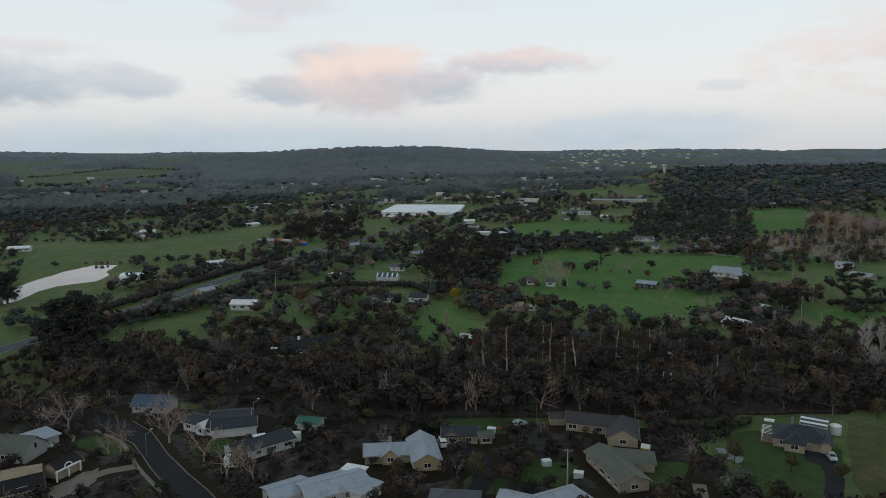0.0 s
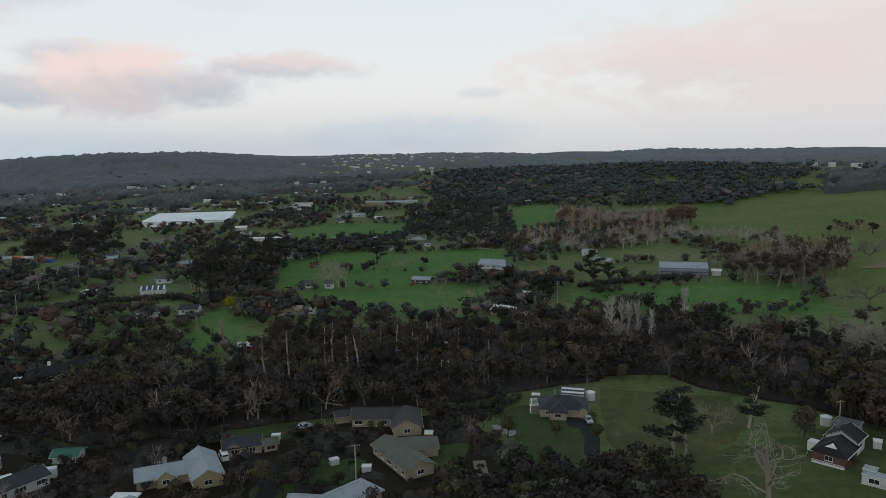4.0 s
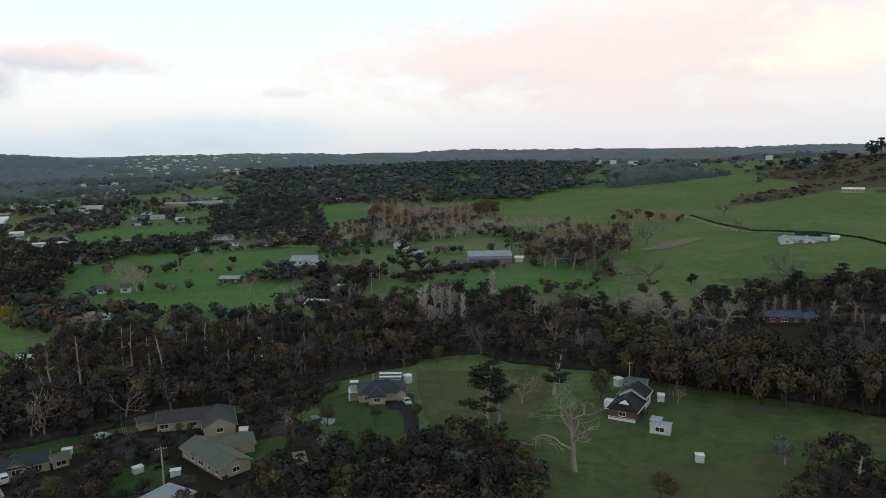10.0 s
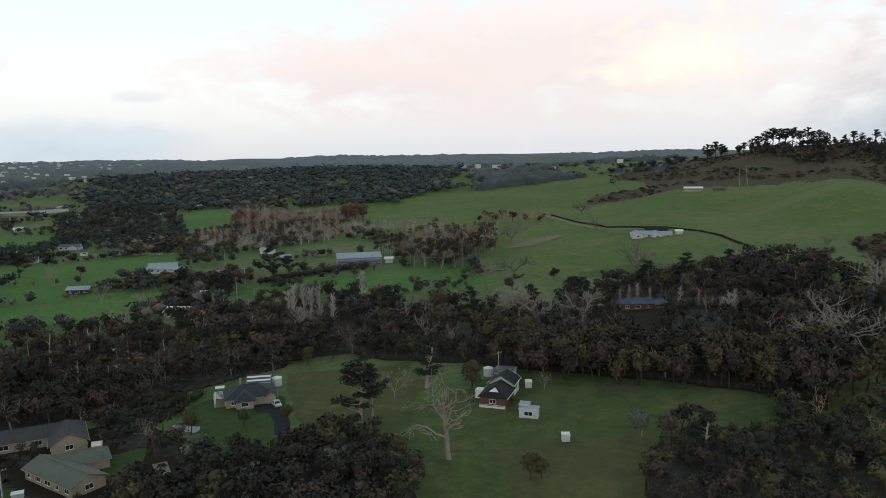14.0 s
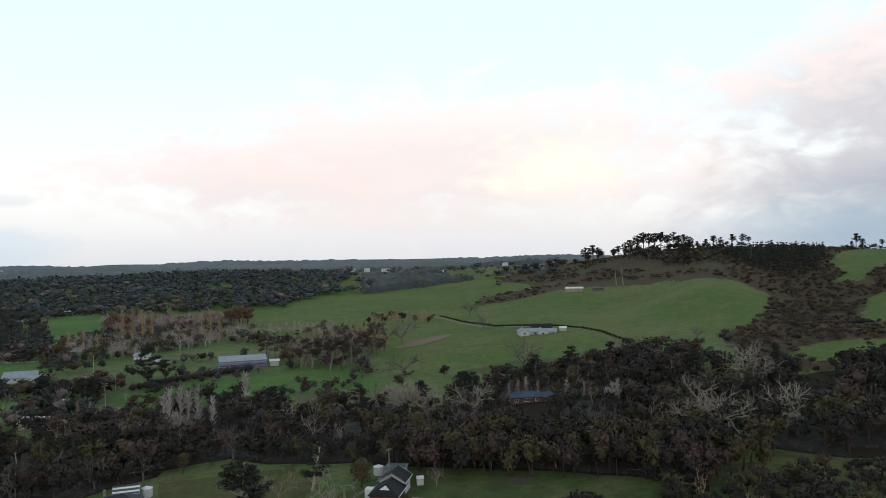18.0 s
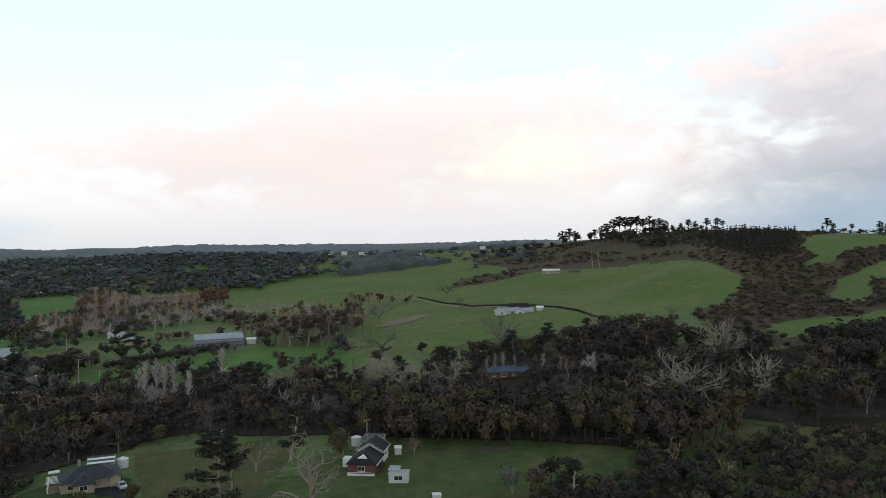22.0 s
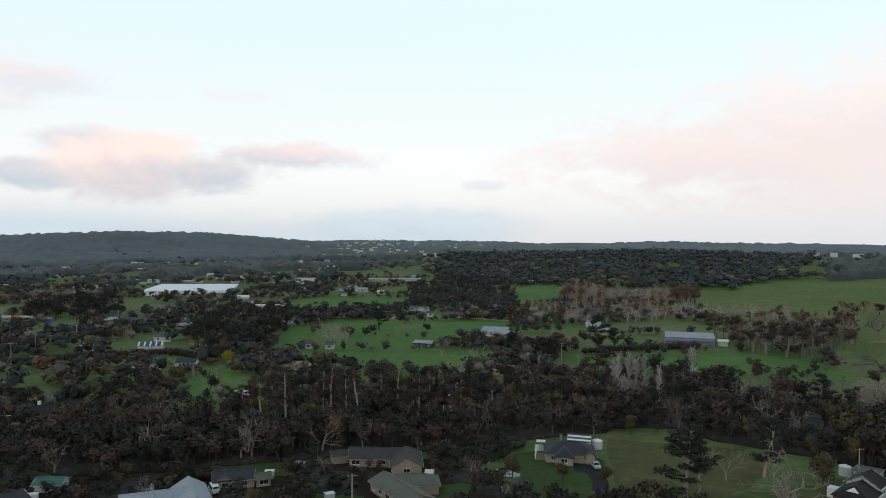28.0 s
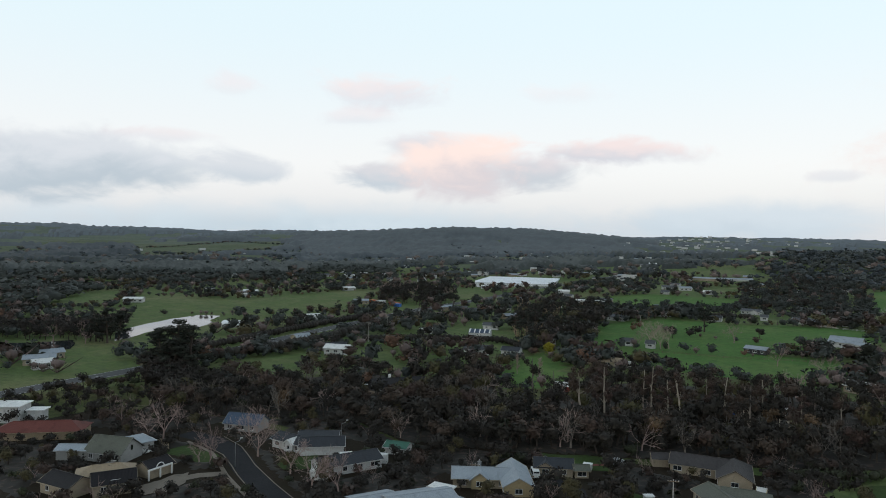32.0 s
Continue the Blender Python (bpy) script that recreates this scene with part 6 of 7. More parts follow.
ribbon("drive", [(-84, 158), (-79, 160), (-74, 157), (-68, 146), (-66, 132), (-74, 118), (-100, 100)], 5.0, "asphalt", "dark shared drive between the houses", "drive", lift=0.14)
ribbon("lane", [(-22, 168), (-20, 160), (-14, 156), (-4, 158), (4, 164)], 3.2, "gravel", "gravel lane among the garden trees", "lane", lift=0.12)
ribbon("path", [(-79, 177), (-76, 180), (-73.5, 183)], 1.6, "roof_red", "red gravel path on the lawn", "path", lift=0.13)
ribbon("farm_track", [(297, 690), (293, 664), (289, 618), (277, 555), (268, 505), (278, 476), (290, 446)], 3.0, "gravel", "pale farm track up to the hill farmhouse", "track", lift=0.25)
draped("cutting", [(173, 459), (186, 474), (198, 488), (219, 502), (236, 497), (222, 484), (208, 471), (190, 458)], "earth", "bare earth cutting in the pasture", "cutting", 0.3, 6.0, 2.0)
POND_SIDE = [(-417, 168), (-404, 182), (-397, 200), (-384, 194), (-370, 185), (-367, 168), (-379, 155), (-400, 160)]
for nm, poly, mat, label in (
    ("pond", POND := [(-378, 213), (-408, 230), (-430, 258), (-454, 298), (-462, 326), (-446, 334), (-428, 312), (-410, 300), (-396, 280), (-402, 258), (-394, 240), (-382, 224)], "water", "still pond that mirrors the sky"),
    ("pond", [(-417, 168), (-404, 182), (-397, 200), (-384, 194), (-370, 185), (-367, 168), (-379, 155), (-400, 160)], "water", "still pond beside the highway"),
    ("pond", [(-524, 225), (-521, 262), (-487, 246), (-480, 220)], "water", "small pond on the plain"),
    ("pond", [(-21.5, 190.5), (-19, 192.5), (-16.5, 191), (-14.2, 187), (-15.5, 184), (-18.5, 185.2), (-20, 188)], "water", "small garden pond that mirrors the sky")):
    draped(nm, poly, mat, label, "pond", 0.18, 30.0, 0.8, seed=3)
draped("lawn", [(-20, 200), (-8, 216), (6, 214), (8, 200), (7, 186), (6, 170), (-6, 166), (-13, 180)], "lawn_grass", "mown green lawn round the house", "lawn", 0.07, 6.0, 1.2)
draped("rough_pasture", [(10, 226), (30, 226), (49, 222), (53, 208), (43, 188), (30, 172), (20, 168), (10, 186)], "rough_grass", "rough yellowish pasture", "ground", 0.07, 6.0, 1.5)
draped("rough_pasture", [(50, 150), (92, 150), (96, 138), (72, 118), (50, 122)], "rough_grass", "rough dry pasture", "ground", 0.07, 6.0, 3.0)
draped("mud_patch", [(96, 181), (103, 182), (109, 177), (104, 174), (99, 175)], "mud", "muddy trampled patch in the paddock", "ground", 0.09, 5.0, 2.5)
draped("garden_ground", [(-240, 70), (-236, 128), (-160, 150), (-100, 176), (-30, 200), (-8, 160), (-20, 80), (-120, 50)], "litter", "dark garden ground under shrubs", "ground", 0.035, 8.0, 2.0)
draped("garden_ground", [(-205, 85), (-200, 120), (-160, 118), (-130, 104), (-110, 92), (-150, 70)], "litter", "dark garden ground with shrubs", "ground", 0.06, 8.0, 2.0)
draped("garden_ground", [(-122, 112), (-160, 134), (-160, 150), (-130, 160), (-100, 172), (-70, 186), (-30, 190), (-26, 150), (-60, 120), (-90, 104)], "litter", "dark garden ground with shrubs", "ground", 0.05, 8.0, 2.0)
for poly in ([(-88, 168), (-72, 176), (-76, 186), (-95, 178)], [(-62, 150), (-50, 152), (-50, 164), (-62, 164)], [(-35, 160), (-25, 164), (-26, 178), (-34, 176)], [(-150, 130), (-140, 124), (-132, 130), (-142, 138)], [(-178, 112), (-162, 114), (-158, 120), (-176, 122)], [(-70, 138), (-62, 142), (-62, 150), (-72, 148)]):
    draped("lawn", poly, "lawn_grass", "small mown garden lawn", "lawn", 0.13, 6.0, 1.2, seed=int(-poly[0][0]))

# ---- vehicles ----
def vehicle(name, label, x, y, turn, paint, length=4.4, width=1.8, height=1.5, van=False):
    top = new(name)
    top.matrix_world = on_ground(x, y, turn, 0.12)
    L, W = length / 2, width / 2
    side = [(-L, 0.35), (L, 0.35), (L, 0.75), (L * 0.92, 0.9), (L * (0.8 if van else 0.45), 0.95), (L * (0.62 if van else 0.2), height), (-L * (0.94 if van else 0.55), height), (-L * 0.98, 0.95)]
    b = Shape()
    n = len(side)
    b.add([(p, -W * (1 if q < 1 else 0.86), q) for p, q in side] + [(p, W * (1 if q < 1 else 0.86), q) for p, q in side], [tuple(range(n)), tuple(range(2 * n - 1, n - 1, -1))] + [(i, n + i, n + (i + 1) % n, (i + 1) % n) for i in range(n)])
    body = part("body", b, paint, top)
    front, back = (L * 0.62, L * 0.8) if van else (L * 0.2, L * 0.45)
    part("windscreen", Shape().slab([(back - 0.02, -W * 0.8, 1.0), (back - 0.02, W * 0.8, 1.0), (front + 0.03, W * 0.74, height - 0.05), (front + 0.03, -W * 0.74, height - 0.05)], -0.03), "glass", top)
    rear = -L * (0.94 if van else 0.55)
    part("rear_window", Shape().box(rear - 0.24 if not van else rear - 0.05, rear - 0.02, -W * 0.74, W * 0.74, 1.0, height - 0.12), "glass", top)
    for s in (-1, 1):
        part("side_window", Shape().box(rear + 0.25, front - 0.15, s * W * 0.93 - 0.04, s * W * 0.93 + 0.04, 1.02, height - 0.15), "glass", top)
        for px in (-L * 0.62, L * 0.62):
            wl = part("wheel", Shape().tube((px, s * (W - 0.2), 0.2), (px, s * (W + 0.01), 0.2), 0.32, 0.32, 12), "tyre", top)
            part("rim", Shape().tube((px, s * (W + 0.0), 0.2), (px, s * (W + 0.03), 0.2), 0.18, 0.16, 10), "grey_metal", wl)
        part("headlight", Shape().box(L - 0.03, L + 0.02, s * W * 0.7 - 0.16, s * W * 0.7 + 0.16, 0.62, 0.78), "white_paint", top)
        part("tail_light", Shape().box(-L - 0.02, -L + 0.05, s * W * 0.78 - 0.1, s * W * 0.78 + 0.1, 0.62, 0.85), "red_paint", top)
    return tagged(top, label, "van" if van else "car")


vehicle("van", "white van parked beside the yellow house", -86.6, 160.0, 128, "white_paint", 4.9, 1.9, 2.0, True)
vehicle("car", "silver car parked on the lawn path", -73.4, 182.2, 60, "silver_paint", 4.6, 1.9, 1.7)
vehicle("car", "pale blue car parked on the dark drive", 5.6, 197.6, -75, "silver_paint", 4.4, 1.8, 1.5)
vehicle("car", "white car parked under the flat carport", -180.4, 109.6, 30, "white_paint", 4.4, 1.8, 1.5)
vehicle("car", "dark car parked on the gravel lane", -13.5, 157.2, 20, "dark_metal")
vehicle("van", "white van on the clearing by the black house", -174.5, 213.0, 50, "white_paint", 4.8, 1.9, 1.9, True)
vehicle("car", "blue car parked among the gum trees", -64.0, 258.0, 10, "blue_paint")
vehicle("van", "white truck parked among the gum trees", -48.0, 268.0, 90, "white_paint", 6.0, 2.1, 2.6, True)
vehicle("car", "white car on the highway", -297.0, 205.0, 100, "white_paint")
vehicle("car", "dark car on the highway", -291.5, 181.0, -80, "dark_metal")
vehicle("car", "white car beside the white house", -338.0, 160.0, 20, "white_paint")


def garden_box(x, y, turn, label):
    top = new("water_tank")
    top.matrix_world = on_ground(x, y, turn)
    part("body", Shape().box(-1.1, 1.1, -0.8, 0.8, -0.1, 1.5), "wall_white", top)
    part("lid", Shape().box(-1.2, 1.2, -0.9, 0.9, 1.503, 1.62), "roof_white", top)
    tagged(top, label, "tank")


garden_box(-78.3, 173.6, 15, "white box tank on the lawn")
garden_box(-48.3, 158.3, 10, "white box tank in the garden")
garden_box(-57.5, 161.0, 40, "small white box tank in the garden")
tk = new("water_tank")
tk.matrix_world = on_ground(6.6, 216.5)
part("body", Shape().tube((0, 0, -0.2), (0, 0, 2.4), 1.5, 1.5, 20), "wall_white", tk)
part("lid", Shape().tube((0, 0, 2.4), (0, 0, 2.9), 1.55, 0.3, 20), "roof_white", tk)
tagged(tk, "round white water tank behind the house", "tank")
tk2 = copy_thing(tk, on_ground(70.0, 203.0))
tagged(tk2, "round white water tank behind the cottage", "tank")


# ---- poles, lamps and fences ----
def pole(x, y, turn, height=9.0, arms=1, label="grey power pole with a timber crossarm"):
    top = new("power_pole")
    top.matrix_world = on_ground(x, y, turn)
    part("mast", Shape().tube((0, 0, -0.5), (0, 0, height), 0.17, 0.11, 8), "concrete", top)
    for k in range(arms):
        z = height - 0.5 - k * 1.0
        arm = part("crossarm", Shape().box(-1.2, 1.2, -0.19, -0.07, z, z + 0.14), "timber", top)
        for q in (-1.1, -0.5, 0.5, 1.1):
            part("insulator", Shape().tube((q, -0.13, z + 0.14), (q, -0.13, z + 0.34), 0.06, 0.04, 6), "white_paint", arm)
    return tagged(top, label, "power pole", "power poles")


for x, y, h in ((72.5, 200.5, 8), (-14.5, 372, 13), (-6, 352, 12), (2, 330, 10), (-2, 398, 9), (-14, 470, 10), (-49.6, 153.6, 9), (-268, 300, 11), (-280, 330, 11), (-298, 385, 11), (-315, 450, 12), (10, 520, 10), (-96, 146.6, 5), (-170, 460, 9)):
    pole(x, y, 20, h, 1 if h < 12 else 2)
ly = new("street_lamp")
ly.matrix_world = on_ground(-151.5, 118.0, 60)
part("mast", Shape().tube((0, 0, -0.3), (0, 0, 6.4), 0.1, 0.07, 8), "grey_metal", ly)
arm = Shape()
for k in range(6):
    p, q = k * 0.26, (k + 1) * 0.26
    arm.tube((1.3 * math.sin(p), 0, 6.4 + 1.0 * (1 - math.cos(p))) if k else (0, 0, 6.4), (1.3 * math.sin(q), 0, 6.4 + 1.0 * (1 - math.cos(q))), 0.055, 0.055, 6)
part("arm", arm, "grey_metal", ly)
part("lamp_head", Shape().box(1.2, 1.85, -0.14, 0.14, 7.3, 7.45), "white_paint", ly)
tagged(ly, "slim grey street lamp with a bent arm", "street lamp")
ly2 = copy_thing(ly, on_ground(-143.0, 148.5, 40))
tagged(ly2, "slim grey lamp behind the rambling house", "street lamp")


def fence(pts, label, gap=4.0, height=1.1, rails=2, mat="timber"):
    top = new("fence")
    top.location = (pts[0][0], pts[0][1], gz(*pts[0]))
    for (x0, y0), (x1, y1) in zip(pts, pts[1:]):
        n = max(1, int(math.hypot(x1 - x0, y1 - y0) / gap))
        last = None
        for i in range(n + 1):
            x, y = x0 + (x1 - x0) * i / n, y0 + (y1 - y0) * i / n
            p = Vector((x, y, gz(x, y))) - top.location
            if i < n or (x1, y1) == tuple(pts[-1]):
                part("post", Shape().box(p.x - 0.08, p.x + 0.08, p.y - 0.08, p.y + 0.08, p.z - 0.3, p.z + height), mat, top)
            if last is not None:
                r = Shape()
                for k in range(rails):
                    z = height * (k + 0.8) / (rails + 0.2)
                    r.tube(last + Vector((0, 0, z)), p + Vector((0, 0, z)), 0.05, 0.05, 4)
                part("rail", r, mat, top)
            last = p
    return tagged(top, label, "fence")


fence([(10, 228), (30, 229), (48, 224)], "timber rail fence at the top of the rough pasture")
fence([(-138, 372), (-96, 378), (-60, 392)], "wire and post fence across the paddock", 6.0)
fence([(140, 446), (175, 430), (215, 420), (252, 425)], "post and rail fence below the farmhouse", 7.0)
fence([(167, 444), (185, 413), (196, 378)], "post and wire fence across the pasture", 6.0)
fence([(252, 425), (275, 412), (300, 412), (318, 404)], "post and rail fence round the hill farmhouse", 6.0)
fence([(-100, 548), (-60, 535), (-20, 530)], "pale post and rail fence on the far paddock", 7.0, mat="white_paint")
fence([(-196, 116), (-186, 118), (-178, 116), (-174, 112)], "pale timber garden fence", 2.5, 1.7, 4, "wall_tan")


# ---- woods ----
def blocked(x, y):
    """Whether a house, a road or a lawn takes up the place."""
    for cx, cy, r in BUILT:
        if (x - cx) ** 2 + (y - cy) ** 2 < r * r:
            return True
    for pts, wid in KEEP_OPEN:
        for (x0, y0), (x1, y1) in zip(pts, pts[1:]):
            d2 = (x1 - x0) ** 2 + (y1 - y0) ** 2
            s = max(0.0, min(1.0, ((x - x0) * (x1 - x0) + (y - y0) * (y1 - y0)) / d2))
            if (x - x0 - s * (x1 - x0)) ** 2 + (y - y0 - s * (y1 - y0)) ** 2 < wid * wid:
                return True
    return any(bool(inside(poly, np.array([x]), np.array([y]))[0]) for poly in LAWNS)


KEEP_OPEN = [([(-100, 98), (-122, 108), (-133, 112), (-147, 118), (-163, 126), (-176, 129), (-188, 128)], 4.6), ([(-149, 113), (-153, 108), (-155, 101), (-156, 95)], 3.0), ([(2, 200), (4.5, 196), (6.4, 186), (6, 170)], 3.2),
             ([(-84, 158), (-79, 160), (-74, 157), (-68, 146), (-66, 132), (-74, 118), (-100, 100)], 4.0), ([(-22, 168), (-20, 160), (-14, 156), (-4, 158), (4, 164)], 2.6), ([(-79, 177), (-76, 180), (-73, 184)], 3.0),
             ([(-262, 20), (-283, 116), (-290, 163), (-300, 221), (-314, 278)], 8.0), ([(-19, 192), (-16, 185)], 5.0), ([(-182, 210), (-176, 222)], 10.0), ([(156, 258), (137, 226)], 7.5), ([(-70, 262), (-46, 270)], 5.0), ([(-84, 157), (-88, 162)], 4.0)]
LAWNS = [[(-20, 200), (-8, 216), (6, 214), (8, 200), (7, 186), (6, 170), (-6, 166), (-13, 180)], [(-88, 168), (-72, 176), (-76, 186), (-95, 178)], [(-62, 150), (-50, 152), (-50, 164), (-62, 164)], [(-35, 160), (-25, 164), (-26, 178), (-34, 176)], [(-150, 130), (-140, 124), (-132, 130), (-142, 138)], [(-178, 112), (-162, 114), (-158, 120), (-176, 122)], [(-158, 108), (-149, 97), (-157, 92)]] + SPURS


def planted(poly, gap, seed):
    return [p for p in scatter(poly, gap, seed) if not blocked(*p)]


def undergrowth(poly, gap, tall, leaf, label, seed):
    """Low bushes between the trees, as one uneven mat of leaves that leaves houses, roads and lawns free."""
    rng = np.random.default_rng(seed)
    P = np.array(poly, float)
    xs, ys = np.arange(P[:, 0].min(), P[:, 0].max(), gap), np.arange(P[:, 1].min(), P[:, 1].max(), gap)
    X, Y = np.meshgrid(xs, ys)
    shape = X.shape
    x, y = X.ravel() + rng.uniform(-0.35, 0.35, X.size) * gap, Y.ravel() + rng.uniform(-0.35, 0.35, X.size) * gap
    ok = inside(poly, x, y)
    for cx, cy, r in BUILT:
        ok &= (x - cx) ** 2 + (y - cy) ** 2 > (r + 0.5) ** 2
    for pts, wid in KEEP_OPEN:
        for (x0, y0), (x1, y1) in zip(pts, pts[1:]):
            s = np.clip(((x - x0) * (x1 - x0) + (y - y0) * (y1 - y0)) / ((x1 - x0) ** 2 + (y1 - y0) ** 2), 0, 1)
            ok &= np.hypot(x - x0 - s * (x1 - x0), y - y0 - s * (y1 - y0)) > wid + 0.5
    for lawn in LAWNS:
        ok &= ~inside(lawn, x, y)
    g = ok.reshape(shape)
    core = g.copy()
    core[1:-1, 1:-1] = g[1:-1, 1:-1] & g[:-2, 1:-1] & g[2:, 1:-1] & g[1:-1, :-2] & g[1:-1, 2:]
    deep = core.copy()
    deep[1:-1, 1:-1] = core[1:-1, 1:-1] & core[:-2, 1:-1] & core[2:, 1:-1] & core[1:-1, :-2] & core[1:-1, 2:]
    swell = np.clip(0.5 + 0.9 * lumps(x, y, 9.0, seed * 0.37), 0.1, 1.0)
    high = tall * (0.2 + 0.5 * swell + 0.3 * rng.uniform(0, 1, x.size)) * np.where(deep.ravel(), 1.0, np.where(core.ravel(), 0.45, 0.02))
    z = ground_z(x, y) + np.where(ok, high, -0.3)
    n = shape[1]
    k = (np.arange(shape[0] - 1)[:, None] * n + np.arange(n - 1)[None, :]).ravel()
    q = np.stack([k, k + 1, k + n + 1, k + n], 1)
    q = q[ok[q].all(1)]
    f = np.concatenate([q[:, [0, 1, 2]], q[:, [0, 2, 3]]])
    tagged(new("undergrowth", tri_mesh("undergrowth", np.stack([x, y, z], 1), f, [leaf, "leaf_brown"], (rng.random(len(f)) < 0.12).astype(int), smooth=True)), label, "undergrowth", kind="stuff")


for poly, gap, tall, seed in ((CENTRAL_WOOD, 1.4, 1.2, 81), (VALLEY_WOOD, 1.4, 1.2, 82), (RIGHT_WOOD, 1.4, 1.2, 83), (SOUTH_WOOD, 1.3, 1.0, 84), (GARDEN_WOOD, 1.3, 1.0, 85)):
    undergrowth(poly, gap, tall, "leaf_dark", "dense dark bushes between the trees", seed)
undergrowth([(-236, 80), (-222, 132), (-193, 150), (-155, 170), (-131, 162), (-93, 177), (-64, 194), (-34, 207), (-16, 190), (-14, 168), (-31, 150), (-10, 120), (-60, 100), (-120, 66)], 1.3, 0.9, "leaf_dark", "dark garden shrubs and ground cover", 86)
dark = [("broadleaf", "leaf_dark", 4), ("round", "leaf_dark", 1.5), ("broadleaf", "leaf_brown", 2.4), ("broadleaf", "leaf_olive", 1), ("round", "leaf_rust", 0.5), ("bare", "twig_pink", 0.5), ("bare", "bark_grey", 1.4), ("gum", "leaf_brown", 0.9), ("shrub", "leaf_green", 0.7)]
thicket("woodland", planted(CENTRAL_WOOD, 6.7, 1), dark, (5.0, 11.5), "dense dark evergreen wood in the valley", 11)
thicket("woodland", planted(VALLEY_WOOD, 6.7, 2), [("broadleaf", "leaf_dark", 4), ("round", "leaf_olive", 1.8), ("round", "leaf_dark", 2), ("broadleaf", "leaf_brown", 1.4), ("bare", "twig_pink", 1.0), ("bare", "bark_grey", 2.0), ("gum", "leaf_brown", 1.2), ("pine", "leaf_pine", 0.6), ("shrub", "leaf_green", 0.8)], (4.0, 12.5), "dense dark evergreen wood along the stream", 12)
thicket("woodland", planted(RIGHT_WOOD, 7.0, 3), [("broadleaf", "leaf_dark", 4), ("pine", "leaf_pine", 1.2), ("round", "leaf_olive", 1.2), ("broadleaf", "leaf_brown", 1), ("bare", "bark_grey", 0.8)], (5.0, 15), "dark wood at the foot of the hill", 13)
thicket("woodland", planted(SOUTH_WOOD, 5.0, 4), [("broadleaf", "leaf_olive", 3), ("broadleaf", "leaf_dark", 3), ("round", "leaf_green", 0.7), ("broadleaf", "leaf_brown", 1)], (4.0, 8), "mixed olive and dark trees beside the paddock", 14)
thicket("woodland", planted(GARDEN_WOOD, 4.4, 5), [("broadleaf", "leaf_olive", 1.6), ("broadleaf", "leaf_dark", 4), ("round", "leaf_green", 0.7), ("broadleaf", "leaf_brown", 1.2), ("round", "leaf_silver", 0.4)], (4.0, 9), "mixed garden trees and shrubs", 15)
garden = [("broadleaf", "leaf_dark", 4), ("shrub", "leaf_dark", 3), ("round", "leaf_olive", 1), ("shrub", "leaf_brown", 1.5), ("broadleaf", "leaf_brown", 1), ("bare", "twig_pink", 0.7), ("cone", "leaf_pine", 0.4), ("shrub", "leaf_green", 1)]
for seed, (poly, gap, hi) in enumerate((
        ([(-122, 112), (-160, 134), (-160, 150), (-193, 150), (-155, 170), (-131, 162), (-93, 177), (-64, 194), (-34, 207), (-21, 218), (-10, 200), (-14, 168), (-31, 150), (-10, 120), (-60, 112), (-90, 100)], 4.4, 7.5),
        ([(-205, 80), (-222, 132), (-193, 150), (-176, 140), (-160, 133), (-130, 112), (-110, 92), (-130, 70)], 4.4, 6.5),
        ([(-222, 132), (-246, 172), (-275, 168), (-270, 100), (-230, 80), (-205, 80)], 5.2, 7.0))):
    thicket("garden_planting", planted(poly, gap, 40 + seed), garden, (1.5, hi), "dark garden shrubs and small trees", 40 + seed)
def bushy(poly, gap, seed, size, least):
    """Places in a polygon, gathered in drifts, clear of the grassy spurs."""
    p = scatter(poly, gap, seed)
    keep = lumps(p[:, 0], p[:, 1], size, seed * 0.7) > least
    for ring in SPURS:
        keep &= ~inside(ring, p[:, 0], p[:, 1])
    return p[keep]


thicket("scrub", bushy(GULLY, 7.4, 6, 40, -0.45), [("shrub", "leaf_olive", 1.5), ("shrub", "leaf_dark", 2.5), ("shrub", "leaf_brown", 4), ("shrub", "leaf_bracken", 4), ("broadleaf", "leaf_dark", 0.6)], (1.6, 5.0), "brown and dark scrub in the gully", 16, wide=(1.1, 1.8))
thicket("scrub", bushy(SCRUB_HILL, 10.0, 8, 60, -0.05), [("shrub", "leaf_bracken", 5), ("shrub", "leaf_olive", 1), ("shrub", "leaf_dark", 1.5), ("shrub", "leaf_brown", 2)], (1.0, 3.2), "low rusty scrub below the ridge", 18, wide=(1.4, 2.4))
RIDGE_FOREST = [(640, 731), (655, 840), (736, 905), (800, 860), (800, 752), (690, 650), (600, 578), (585, 600)]
thicket("woodland", bushy(RIDGE_FOREST, 10.0, 72, 45, 0.06), [("broadleaf", "leaf_dark", 3), ("pine", "leaf_pine", 2), ("broadleaf", "leaf_brown", 2), ("bare", "bark_grey", 0.7)], (6, 14), "dark trees on the slope below the ridge pines", 72)
thicket("woodland", [(x + 7 * math.sin(k * 2.4), y + 7 * math.cos(k * 3.1)) for k, (x, y) in enumerate([(560 + 7 * q, 1010 + 5.5 * (q % 4) - 3.2 * q) for q in range(34)])], [("broadleaf", "leaf_dark", 3), ("round", "leaf_dark", 2), ("bare", "bark_grey", 0.6)], (9, 17), "row of dark trees along the crest of the hill", 73)
HOUSE_EDGE = [(-222, 135), (-193, 152), (-155, 172), (-131, 164), (-93, 179), (-66, 197), (-36, 210), (-22, 222), (10, 236), (12, 254), (-30, 236), (-64, 219), (-100, 202), (-140, 190), (-190, 180), (-236, 160)]
